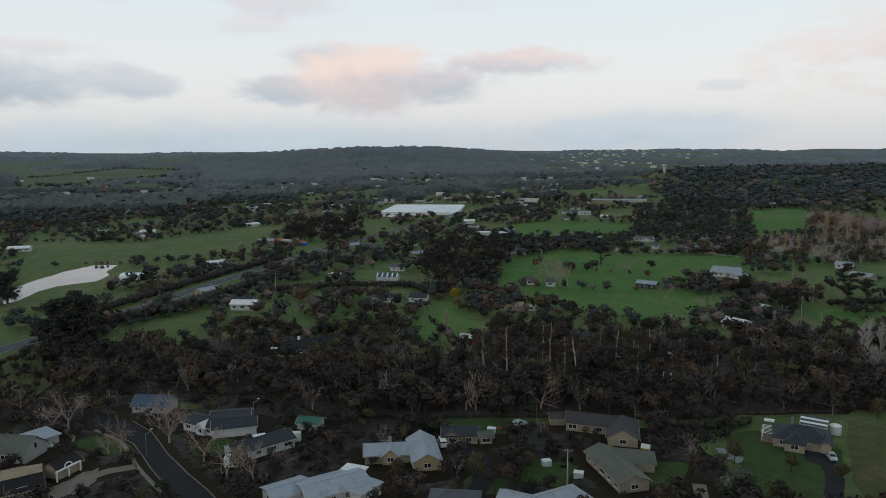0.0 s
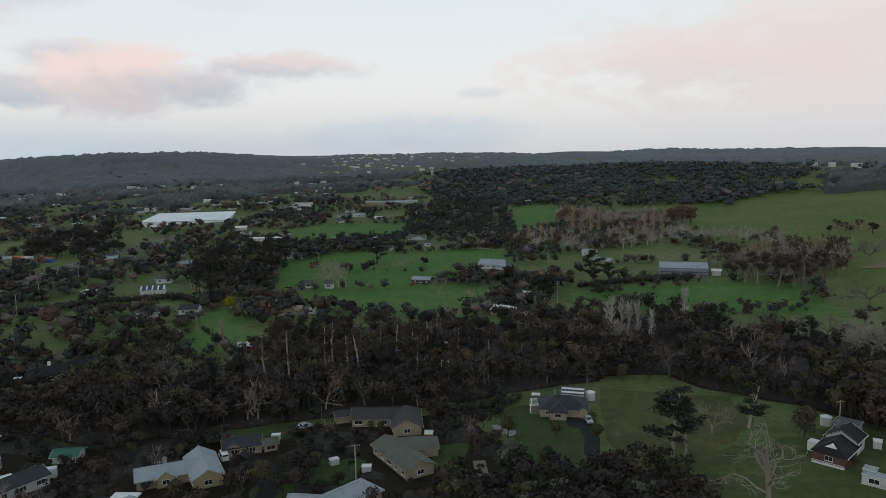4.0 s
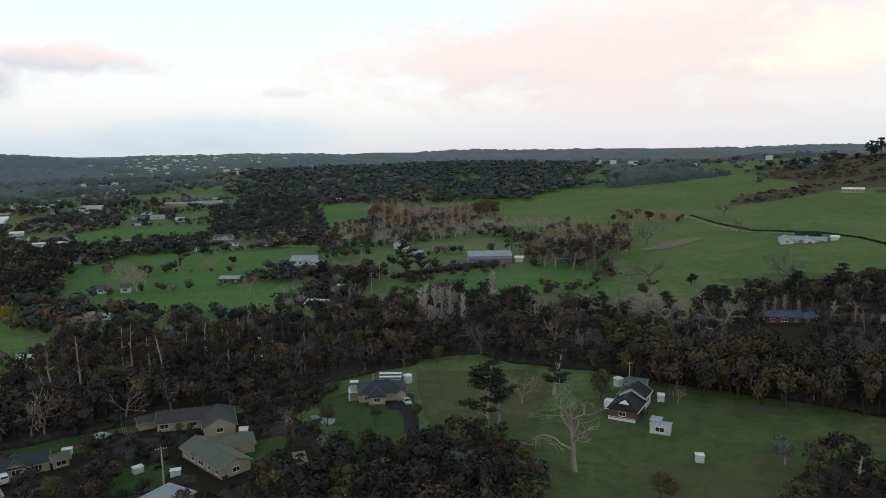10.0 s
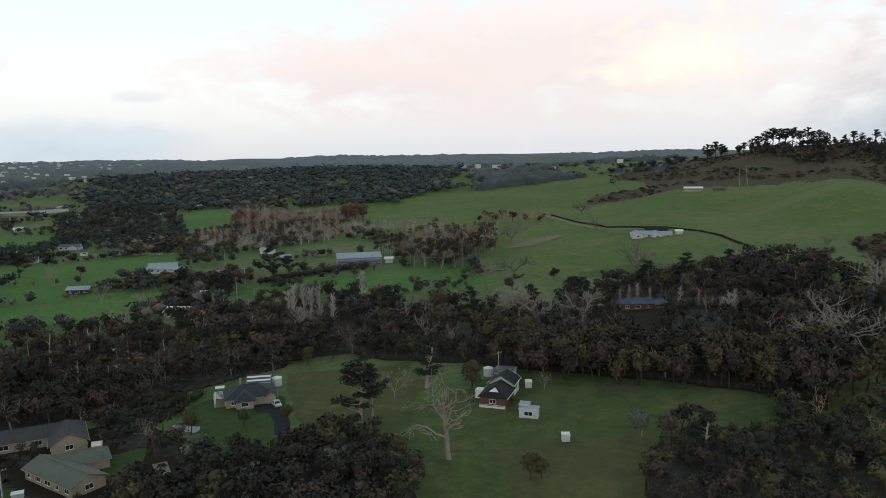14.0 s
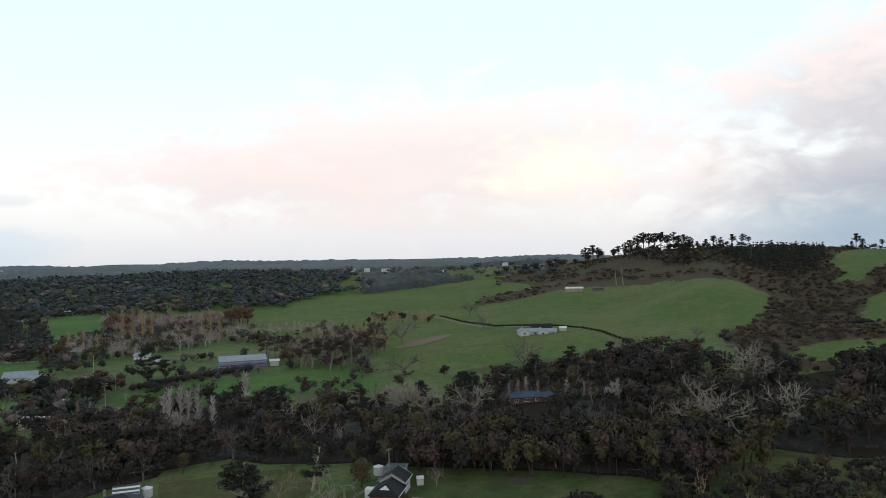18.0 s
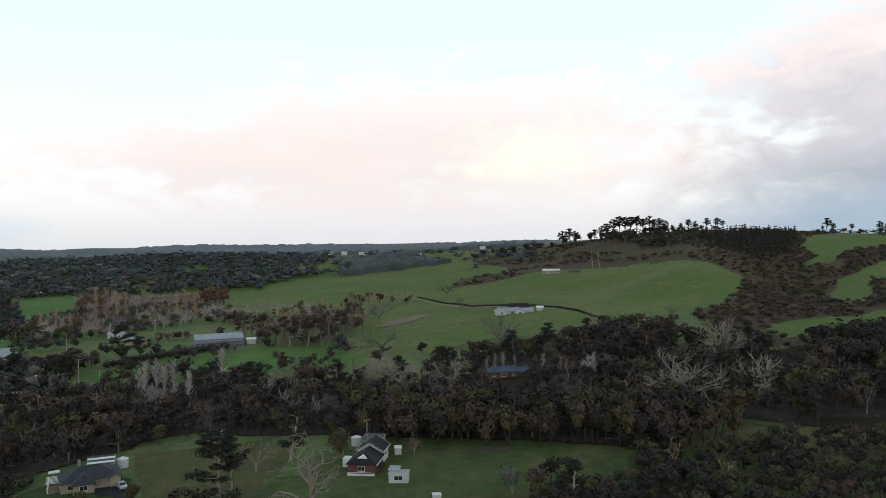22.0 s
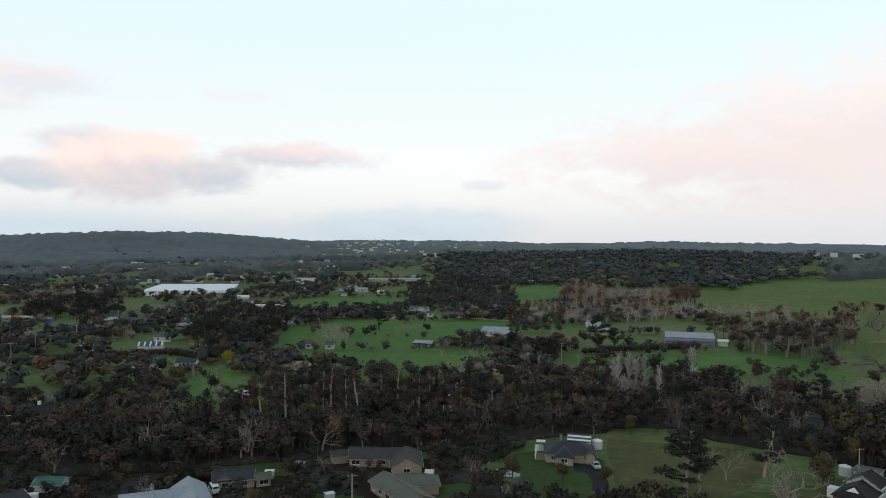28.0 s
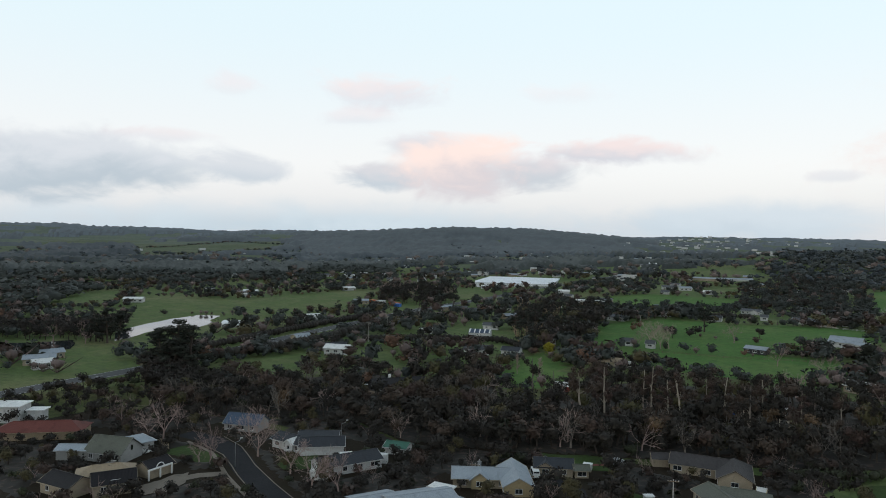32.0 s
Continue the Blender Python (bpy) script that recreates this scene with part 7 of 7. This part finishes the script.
thicket("woodland", planted(HOUSE_EDGE, 5.6, 53), [("broadleaf", "leaf_dark", 5), ("round", "leaf_dark", 2), ("broadleaf", "leaf_brown", 1.6), ("round", "leaf_olive", 1), ("bare", "bark_grey", 1.0), ("bare", "twig_pink", 0.5)], (6.0, 11.0), "dark trees where the valley wood meets the gardens", 53)
VALLEY_EDGE = [(4, 236), (33, 240), (43, 228), (67, 216), (89, 197), (112, 178), (100, 202), (76, 226), (50, 246), (18, 258)]
thicket("woodland", planted(VALLEY_EDGE, 5.2, 54), [("broadleaf", "leaf_dark", 4), ("round", "leaf_olive", 1.6), ("round", "leaf_dark", 2), ("bare", "bark_grey", 0.8)], (5.0, 9.5), "dark trees along the edge of the paddock", 54)
EAST_WOOD = [(122, 140), (137, 148), (156, 146), (188, 139), (210, 124), (166, 98), (125, 105), (112, 128)]
STREAM_ROW = [(70, 206), (83, 194), (100, 182), (124, 166), (144, 147), (176, 150), (190, 165), (150, 186), (118, 206), (88, 222)]
thicket("woodland", planted(STREAM_ROW, 5.6, 52), [("round", "leaf_olive", 3), ("round", "leaf_dark", 3), ("broadleaf", "leaf_olive", 1.2), ("broadleaf", "leaf_brown", 0.8)], (10.0, 15.5), "tall row of dark olive trees along the stream", 52, wide=(0.7, 0.95))
thicket("woodland", planted(EAST_WOOD, 5.2, 51), [("broadleaf", "leaf_olive", 1.5), ("broadleaf", "leaf_dark", 5), ("broadleaf", "leaf_brown", 1), ("bare", "twig_tan", 0.4)], (4.0, 8), "mixed olive and dark trees beside the paddock", 51)
thicket("plantation", scatter(RIDGE_PINES, 9.0, 9), [("cone", "leaf_pine", 1)], (12, 18), "dense plantation of dark conifers on the ridge", 19)
thicket("woodland", scatter(RIGHT_CLUMP, 7.0, 10), [("broadleaf", "leaf_dark", 1), ("pine", "leaf_pine", 1)], (8, 13), "clump of dark trees on the slope", 20)
thicket("woodland", scatter(GROVE, 8.5, 21), [("broadleaf", "leaf_dark", 3), ("pine", "leaf_pine", 2), ("round", "leaf_olive", 1), ("bare", "twig_tan", 0.4)], (8, 16), "dark grove of pines and evergreens", 21)
thicket("woodland", scatter(GROVE_BACK, 8.0, 22), [("broadleaf", "leaf_mid", 3), ("pine", "leaf_dark", 2)], (6, 11), "dark trees along the field edge", 22)
thicket("woodland", scatter(DARK_BLOCK, 12.0, 23), [("cone", "leaf_mid", 2), ("pine", "leaf_dark", 2), ("broadleaf", "leaf_mid", 2)], (7, 15), "block of dark conifers", 23)
thicket("woodland", scatter(YARD_WOOD, 11.0, 24), [("broadleaf", "leaf_dark", 2), ("pine", "leaf_pine", 2), ("bare", "twig_pink", 0.7)], (8, 14), "dark trees round the yards", 24)
thicket("woodland", [p for p in scatter(POND_WOOD, 6.5, 25) if not inside(POND, [p[0]], [p[1]])[0] and not inside(POND_SIDE, [p[0]], [p[1]])[0]], [("broadleaf", "leaf_dark", 3), ("pine", "leaf_pine", 1), ("bare", "twig_pink", 0.6)], (5, 11), "dark trees by the pond", 25)
thicket("woodland", scatter(ROAD_WOOD, 5.5, 26), [("broadleaf", "leaf_dark", 3), ("pine", "leaf_pine", 2)], (7, 13), "dark trees beside the highway", 26)
thicket("woodland", scatter(PINE_STAND, 6.5, 27), [("pine", "leaf_olive", 0.6), ("bare", "twig_tan", 3), ("bare", "twig_grey", 1.5), ("bare", "bark_grey", 3), ("broadleaf", "leaf_brown", 1.2), ("gum", "leaf_olive", 4)], (7, 17), "stand of tall pines and bare trees behind the barn", 27, bark="bark_grey")
thicket("woodland", scatter(POPLARS, 7.0, 28), [("bare", "twig_pink", 4), ("bare", "twig_grey", 3), ("broadleaf", "leaf_olive", 0.8)], (5, 11), "leafless pinkish trees across the fields", 28, bark="bark_grey")
thicket("woodland", scatter(RUST_ROW, 8.0, 29), [("round", "leaf_rust", 0.7), ("bare", "twig_pink", 2), ("bare", "twig_grey", 1.5)], (8, 15), "rust-brown and leafless trees", 29, bark="bark_grey")
rng = np.random.default_rng(71)
thicket("woodland", [(x + rng.normal() * 11, y + rng.normal() * 11) for x, y, _ in RIDGE_TREES + RIDGE_TREES_B for _ in range(2)], [("broadleaf", "leaf_dark", 2), ("pine", "leaf_pine", 2), ("broadleaf", "leaf_brown", 1)], (5, 10), "dark undergrowth below the ridge pines", 71)
thicket("woodland", scatter(TREE_ROW, 9.0, 30), [("round", "leaf_dark", 1), ("bare", "twig_tan", 2)], (7, 12), "row of bare and dark trees on the slope", 30)


# taller trees that rise above the woods
rng = random.Random(91)
wood_edge = [(20, 318), (60, 300), (100, 284), (140, 290), (185, 296), (225, 290), (246, 255), (268, 232), (296, 216), (315, 190)]
for (x0, y0), (x1, y1) in zip(wood_edge, wood_edge[1:]):
    for k in range(4):
        s = (k + rng.random()) / 4
        x, y = x0 + (x1 - x0) * s + rng.uniform(-14, 6), y0 + (y1 - y0) * s + rng.uniform(-24, 4)
        if blocked(x, y):
            continue
        kind = rng.choice(("gum", "gum", "pine", "bare_wide"))
        if kind == "gum":
            tree("gum", x, y, rng.uniform(12, 18), "leaf_brown", "bark_grey", "gum_tree", "tall gum with an open brown crown above the wood", rng.randrange(4), "gums along the stream", wide=1.3)
        elif kind == "pine":
            tree("pine", x, y, rng.uniform(11, 16), "leaf_pine", "bark_grey", "pine_tree", "dark pine with spreading limbs above the wood", rng.randrange(4), "pines along the stream", wide=1.2)
        else:
            tree("bare_wide", x, y, rng.uniform(11, 15), "leaf_dark", "bark_bleached", "bare_tree", "broad leafless tree with pale bare limbs", rng.randrange(4), "broad bare trees at the stream", wide=1.0)
for x, y in scatter(CENTRAL_WOOD, 30.0, 92):
    if not blocked(x, y):
        tree("broadleaf", x, y, rng.uniform(9, 13), rng.choice(("leaf_dark", "leaf_brown", "leaf_dark")), "bark_dark", "tree", "tall dark evergreen tree above the valley wood", rng.randrange(3), "tall evergreens in the wood", wide=0.9)


def hedge(name, pts, height, width, leaf, label, seed):
    """A clipped or shaggy hedge along a line, as one body of leaf clumps."""
    rng = np.random.default_rng(seed)
    cl = Cloud()
    for (x0, y0), (x1, y1) in zip(pts, pts[1:]):
        n = max(2, int(math.hypot(x1 - x0, y1 - y0) / (width * 0.6)))
        for i in range(n):
            s = i / n
            c = np.array([x0 + (x1 - x0) * s + rng.normal() * 0.3, y0 + (y1 - y0) * s + rng.normal() * 0.3, 0.0])
            c[2] = gz(c[0], c[1]) + height * 0.5
            r = np.array([width * 0.55, width * 0.55, height * 0.56]) * rng.uniform(0.85, 1.15)
            cl.core(c, r * 0.95, rng, 1)
            cl.leaves(c, r, 22, 0.6, rng)
    v, f, _ = cl.arrays()
    return tagged(new(name, tri_mesh(name, v, f, leaf, normals=cl.ways())), label, "hedge")


hedge("hedge", [(6, 394), (25, 405), (46, 416), (72, 424)], 4.2, 5.5, "leaf_dark", "long dark shelter hedge across the field", 1)
hedge("hedge", [(-74, 405), (-36, 420), (-6, 422)], 3.5, 4.0, "leaf_dark", "dark hedge before the white farmhouse", 2)
hedge("hedge", [(-250, 545), (-200, 538), (-150, 542), (-120, 556)], 4.5, 5.0, "leaf_dark", "dark hedge along the field edge", 3)
hedge("hedge", [(-270, 300), (-240, 330), (-205, 345), (-185, 330)], 4.0, 4.5, "leaf_dark", "tall dark hedge round a garden", 4)
hedge("hedge", [(-285, 205), (-280, 240), (-285, 280), (-300, 340), (-318, 420)], 6.0, 6.0, "leaf_dark", "shaggy dark hedge along the highway", 5)
hedge("hedge", [(-308, 190), (-320, 250), (-338, 330), (-350, 410)], 4.5, 5.0, "leaf_dark", "shaggy dark hedge along the highway", 6)
hedge("hedge", [(-34, 199), (-20, 206), (-14, 214)], 3.0, 3.0, "leaf_green", "garden hedge beside the lawn", 7)
hedge("hedge", [(302, 670), (296, 620), (284, 556), (274, 507)], 0.8, 1.1, "leaf_dark", "low dark hedge along the farm track", 8)
hedge("hedge", [(272, 500), (284, 476), (300, 452), (304, 426), (298, 396), (284, 362), (276, 338)], 0.9, 1.2, "leaf_dark", "low dark hedge below the hill farmhouse", 9)


# ---- the far country: scattered woods, hedgerows and groves ----
def far_tree(rng, kind, plain=False):
    cl = Cloud()
    if kind == "bare":
        cl.core(np.array([0, 0, 0.55]), np.array([0.3, 0.3, 0.3]), rng, 1)
        for _ in range(5 if plain else 9):
            d = rng.normal(size=3) * [0.35, 0.35, 0.2] + (0, 0, 0.75)
            cl.stick([(0, 0, 0.05), d * 0.5, d], [0.03, 0.02, 0.012], 3)
        cl.leaves(np.array([0, 0, 0.62]), np.array([0.3, 0.3, 0.32]), 10 if plain else 16, 0.12, rng)
        return *cl.arrays(), cl.ways()
    for j in range(1 if plain else 2):
        c = np.array([rng.normal() * 0.14, rng.normal() * 0.14, 0.44 + 0.2 * j])
        r = np.array([0.40, 0.40, 0.40]) * (1 - 0.2 * j) * rng.uniform(0.85, 1.15) * ([1, 1, 1] if kind == "round" else [0.75, 0.75, 1.2])
        cl.core(c, r * 0.8, rng, 1)
        cl.leaves(c, r * 1.1, 12 if plain else 26, 0.2 if plain else 0.16, rng)
    return *cl.arrays(), cl.ways()


def far_country(name, places, heights, mix, label, seed, plain=False):
    rng = np.random.default_rng(seed)
    lib = {(k, i): far_tree(np.random.default_rng(i * 7 + len(k)), k, plain) for k, _, _ in mix for i in range(5)}
    mats = sorted({leaf for _, leaf, _ in mix})
    share = np.array([w for _, _, w in mix], float)
    share /= share.sum()
    cl = Cloud()
    for x, y in places:
        kind, leaf, _ = mix[rng.choice(len(mix), p=share)]
        v, f, _, d = lib[kind, int(rng.integers(5))]
        h, a = rng.uniform(*heights), rng.uniform(0, 6.283)
        c, s, w = math.cos(a), math.sin(a), h * (rng.uniform(1.3, 2.3) if plain else rng.uniform(0.9, 1.7))
        cl.add(np.stack([(v[:, 0] * c - v[:, 1] * s) * w + x, (v[:, 0] * s + v[:, 1] * c) * w + y, v[:, 2] * h + gz(x, y)], 1), f, mats.index(leaf), np.stack([d[:, 0] * c - d[:, 1] * s, d[:, 0] * s + d[:, 1] * c, d[:, 2]], 1))
    v, f, m = cl.arrays()
    return tagged(new(name, tri_mesh(name, v, f, mats, m, normals=cl.ways())), label, "woodland", kind="stuff")


def in_paddock(x, y):
    res = np.zeros(np.shape(x), bool)
    for poly in PADDOCKS:
        res |= inside(poly, x, y)
    return res


def spread(r0, r1, a0, a1, gap, seed, keep, thin=0.75):
    """Places over a fan of country, thinner with the distance, kept where keep(x, y, noise) says so."""
    rng = np.random.default_rng(seed)
    out, r = [], r0
    while r < r1:
        step = gap * (r / r0) ** thin
        n = max(1, int(r * radians(a1 - a0) / step))
        a = np.radians(a0 + (np.arange(n) + rng.uniform(0, 1, n)) * (a1 - a0) / n)
        rr = r + rng.uniform(-0.5, 0.5, n) * step
        x, y = rr * np.sin(a), rr * np.cos(a)
        out.append(np.stack([x, y], 1)[keep(x, y)])
        r += step
    return np.concatenate(out)


NEAR_POLYS = [CENTRAL_WOOD, VALLEY_WOOD, RIGHT_WOOD, [(-10, 330), (-6, 392), (60, 428), (132, 405), (132, 320), (60, 328)], [(-10, 440), (15, 520), (100, 470), (60, 458)]]


def farmland(x, y):
    n = lumps(x, y, 85, 3.3) + 0.6 * lumps(x, y, 26, 8.1)
    rows = np.minimum(np.abs((x * 0.8 + y * 0.3 + 40 * lumps(x, y, 300, 1.0)) % 170 - 85), np.abs((y * 0.9 - x * 0.25 + 40 * lumps(x, y, 300, 2.0)) % 130 - 65))
    keep = ((n > -0.06) | (rows < 5)) & ~in_paddock(x, y)
    for poly in NEAR_POLYS:
        keep &= ~inside(poly, x, y)
    keep &= ~inside([(-345, 190), (-366, 292), (-398, 322), (-470, 352), (-486, 330), (-430, 235), (-385, 196)], x, y)
    keep &= ~((x > 20) & (y < 330)) & ~((x > 120) & (y < 1000) & (x < 700))
    for px, py, rad in ((-435, 775, 75), (-255, 557, 18), (-410, 270, 48), (-395, 190, 30), (-50, 455, 14), (67, 440, 25), (-620, 500, 18), (-380, 295, 20), (-255, 262, 14)):
        keep &= np.hypot(x - px, y - py) > rad
    hx = np.interp(y, [100, 180, 280, 370, 480, 630, 760], [-283, -295, -314, -335, -357, -369, -378])
    keep &= (np.abs(x - hx) > 12) | (y > 900)
    return keep


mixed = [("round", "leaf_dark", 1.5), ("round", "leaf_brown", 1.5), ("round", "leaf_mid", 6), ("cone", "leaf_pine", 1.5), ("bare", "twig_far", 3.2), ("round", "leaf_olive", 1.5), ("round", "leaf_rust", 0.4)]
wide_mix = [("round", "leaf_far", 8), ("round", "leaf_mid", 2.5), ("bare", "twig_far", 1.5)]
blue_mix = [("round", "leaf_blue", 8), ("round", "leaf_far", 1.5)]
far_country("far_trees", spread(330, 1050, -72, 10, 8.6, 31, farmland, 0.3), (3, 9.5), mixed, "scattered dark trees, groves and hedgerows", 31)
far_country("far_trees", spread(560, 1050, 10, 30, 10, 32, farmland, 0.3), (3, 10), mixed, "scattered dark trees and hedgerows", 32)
FIELD_ROWS = (([(-187, 442), (-154, 446), (-126, 443), (-82, 432)], 0.4), ([(-208, 504), (-178, 528), (-153, 561)], 0.95), ([(-132, 506), (-81, 540), (-46, 558)], 0.5), ([(-165, 366), (-120, 384), (-75, 392)], 0.3))
rng, rows = np.random.default_rng(61), []
for line, share in FIELD_ROWS:
    for (x0, y0), (x1, y1) in zip(line, line[1:]):
        for s in np.arange(0, 1, 4.0 / math.hypot(x1 - x0, y1 - y0)):
            if rng.random() < share:
                rows.append((x0 + (x1 - x0) * s + rng.normal() * 1.5, y0 + (y1 - y0) * s + rng.normal() * 1.5))
for poly in PADDOCKS[:5] + PADDOCKS[6:18]:
    for (x0, y0), (x1, y1) in zip(poly, poly[1:] + poly[:1]):
        long = math.hypot(x1 - x0, y1 - y0)
        if rng.random() < 0.85:
            for s in np.arange(0, 1, 5.0 / long):
                if rng.random() < 0.8:
                    q = (x0 + (x1 - x0) * s + rng.normal() * 2.0, y0 + (y1 - y0) * s + rng.normal() * 2.0)
                    if abs(q[0] - np.interp(q[1], [100, 280, 480, 760], [-283, -314, -357, -378])) > 10 and min(math.hypot(q[0] - b[0], q[1] - b[1]) - b[2] for b in BUILT) > -1 and math.hypot(q[0] + 415, q[1] - 265) > 55:
                        rows.append(q)
far_country("hedgerow", rows, (2, 7), mixed, "hedgerows and shelter trees round the paddocks", 61)


def canopy(name, r0, r1, a0, a1, cell, tall, wooded, leaves, label, seed):
    """The roof of far woods as one uneven sheet: high where trees stand, under the grass where none do."""
    rng = np.random.default_rng(seed)
    rows, r = [], r0
    while r < r1:
        rows.append(r)
        r += max(9.0, r * r * 0.0000105)
    R, A = np.array(rows), np.radians(np.arange(a0, a1, cell))
    rr, aa = np.meshgrid(R, A, indexing="ij")
    rr, aa = rr + rng.uniform(-3, 3, rr.shape), aa + rng.uniform(-0.3, 0.3, aa.shape) * radians(cell)
    x, y = (rr * np.sin(aa)).ravel(), (rr * np.cos(aa)).ravel()
    m = np.where((rr < r0 + 25).ravel(), -1.0, wooded(x, y))
    crown = tall * np.clip(0.55 + m * 1.2, 0.45, 1.0) * rng.uniform(0.5, 1.15, x.size)
    z = ground_z(x, y) + np.where(m > 0, crown, -4.0)
    n = len(A)
    k = (np.arange(len(R) - 1)[:, None] * n + np.arange(n - 1)[None, :]).ravel()
    q = np.stack([k, k + 1, k + n + 1, k + n], 1)
    q = q[(m[q] > 0).any(1)]
    f = np.concatenate([q[:, [0, 1, 2]], q[:, [0, 2, 3]]])
    # leaf colour steps bluer and paler outwards, standing in for aerial haze
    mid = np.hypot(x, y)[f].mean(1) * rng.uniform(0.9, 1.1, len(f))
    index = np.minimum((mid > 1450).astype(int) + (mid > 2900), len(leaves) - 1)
    return tagged(new(name, tri_mesh(name, np.stack([x, y, z], 1), f, leaves, index)), label, "woodland", kind="stuff")


def plain_woods(x, y):
    r, a = np.hypot(x, y), np.degrees(np.arctan2(x, y))
    belts = lumps(a * 26, r * 1.5, 210, 5.5) + 0.6 * lumps(a * 26, r * 2.4, 90, 1.5)
    m = 0.9 * belts + 0.35 * lumps(x, y, 55, 2.2) + np.where(r > 2100, 0.06, -0.06)
    hills = (a > -47) & (a < -19) & (r > 1750) & (r < 3300)
    m = np.where(hills, np.maximum(m, 0.45 + 0.8 * lumps(x, y, 300, 9.5)), m)
    m = np.where((a < -47) & (r > 1300) & (r < 3000), m - 0.22, m)
    for poly in (BELT_WOOD, WEST_WOOD, PINE_BELT):
        m = np.where(inside(poly, x, y), 0.6, m)
    m = np.where((a > -12) & (a < 18) & (r < 1800), -1.0, m)
    m = np.where((a > -22) & (a < -7) & (r > 2050) & (r < 3700), m - 0.4, m)
    m = np.where((a > 33) & (r < 2000), -1.0, m)
    return np.where(in_paddock(x, y), -1.0, m)


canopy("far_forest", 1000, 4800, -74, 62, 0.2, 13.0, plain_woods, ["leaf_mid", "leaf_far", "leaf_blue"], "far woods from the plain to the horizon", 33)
def knoll(x, y):
    """Woods on the low rise beyond the fields, open to its sides."""
    r, a = np.hypot(x, y), np.degrees(np.arctan2(x, y))
    edge = np.minimum(np.clip((a + 13) / 5, 0, 1), np.clip((19 - a) / 5, 0, 1)) * np.clip((1800 - r) / 200, 0, 1)
    return (lumps(x, y, 120, 4.1) + 0.4 * lumps(x, y, 45, 6.1) + 1.2 * edge > 0.75) & ~in_paddock(x, y)


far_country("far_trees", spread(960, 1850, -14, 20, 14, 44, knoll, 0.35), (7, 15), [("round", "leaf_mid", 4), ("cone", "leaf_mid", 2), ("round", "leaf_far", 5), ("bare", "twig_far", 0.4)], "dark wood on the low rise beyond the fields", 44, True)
for poly, seed in ((BELT_WOOD, 36), (WEST_WOOD, 37), (PINE_BELT, 38)):
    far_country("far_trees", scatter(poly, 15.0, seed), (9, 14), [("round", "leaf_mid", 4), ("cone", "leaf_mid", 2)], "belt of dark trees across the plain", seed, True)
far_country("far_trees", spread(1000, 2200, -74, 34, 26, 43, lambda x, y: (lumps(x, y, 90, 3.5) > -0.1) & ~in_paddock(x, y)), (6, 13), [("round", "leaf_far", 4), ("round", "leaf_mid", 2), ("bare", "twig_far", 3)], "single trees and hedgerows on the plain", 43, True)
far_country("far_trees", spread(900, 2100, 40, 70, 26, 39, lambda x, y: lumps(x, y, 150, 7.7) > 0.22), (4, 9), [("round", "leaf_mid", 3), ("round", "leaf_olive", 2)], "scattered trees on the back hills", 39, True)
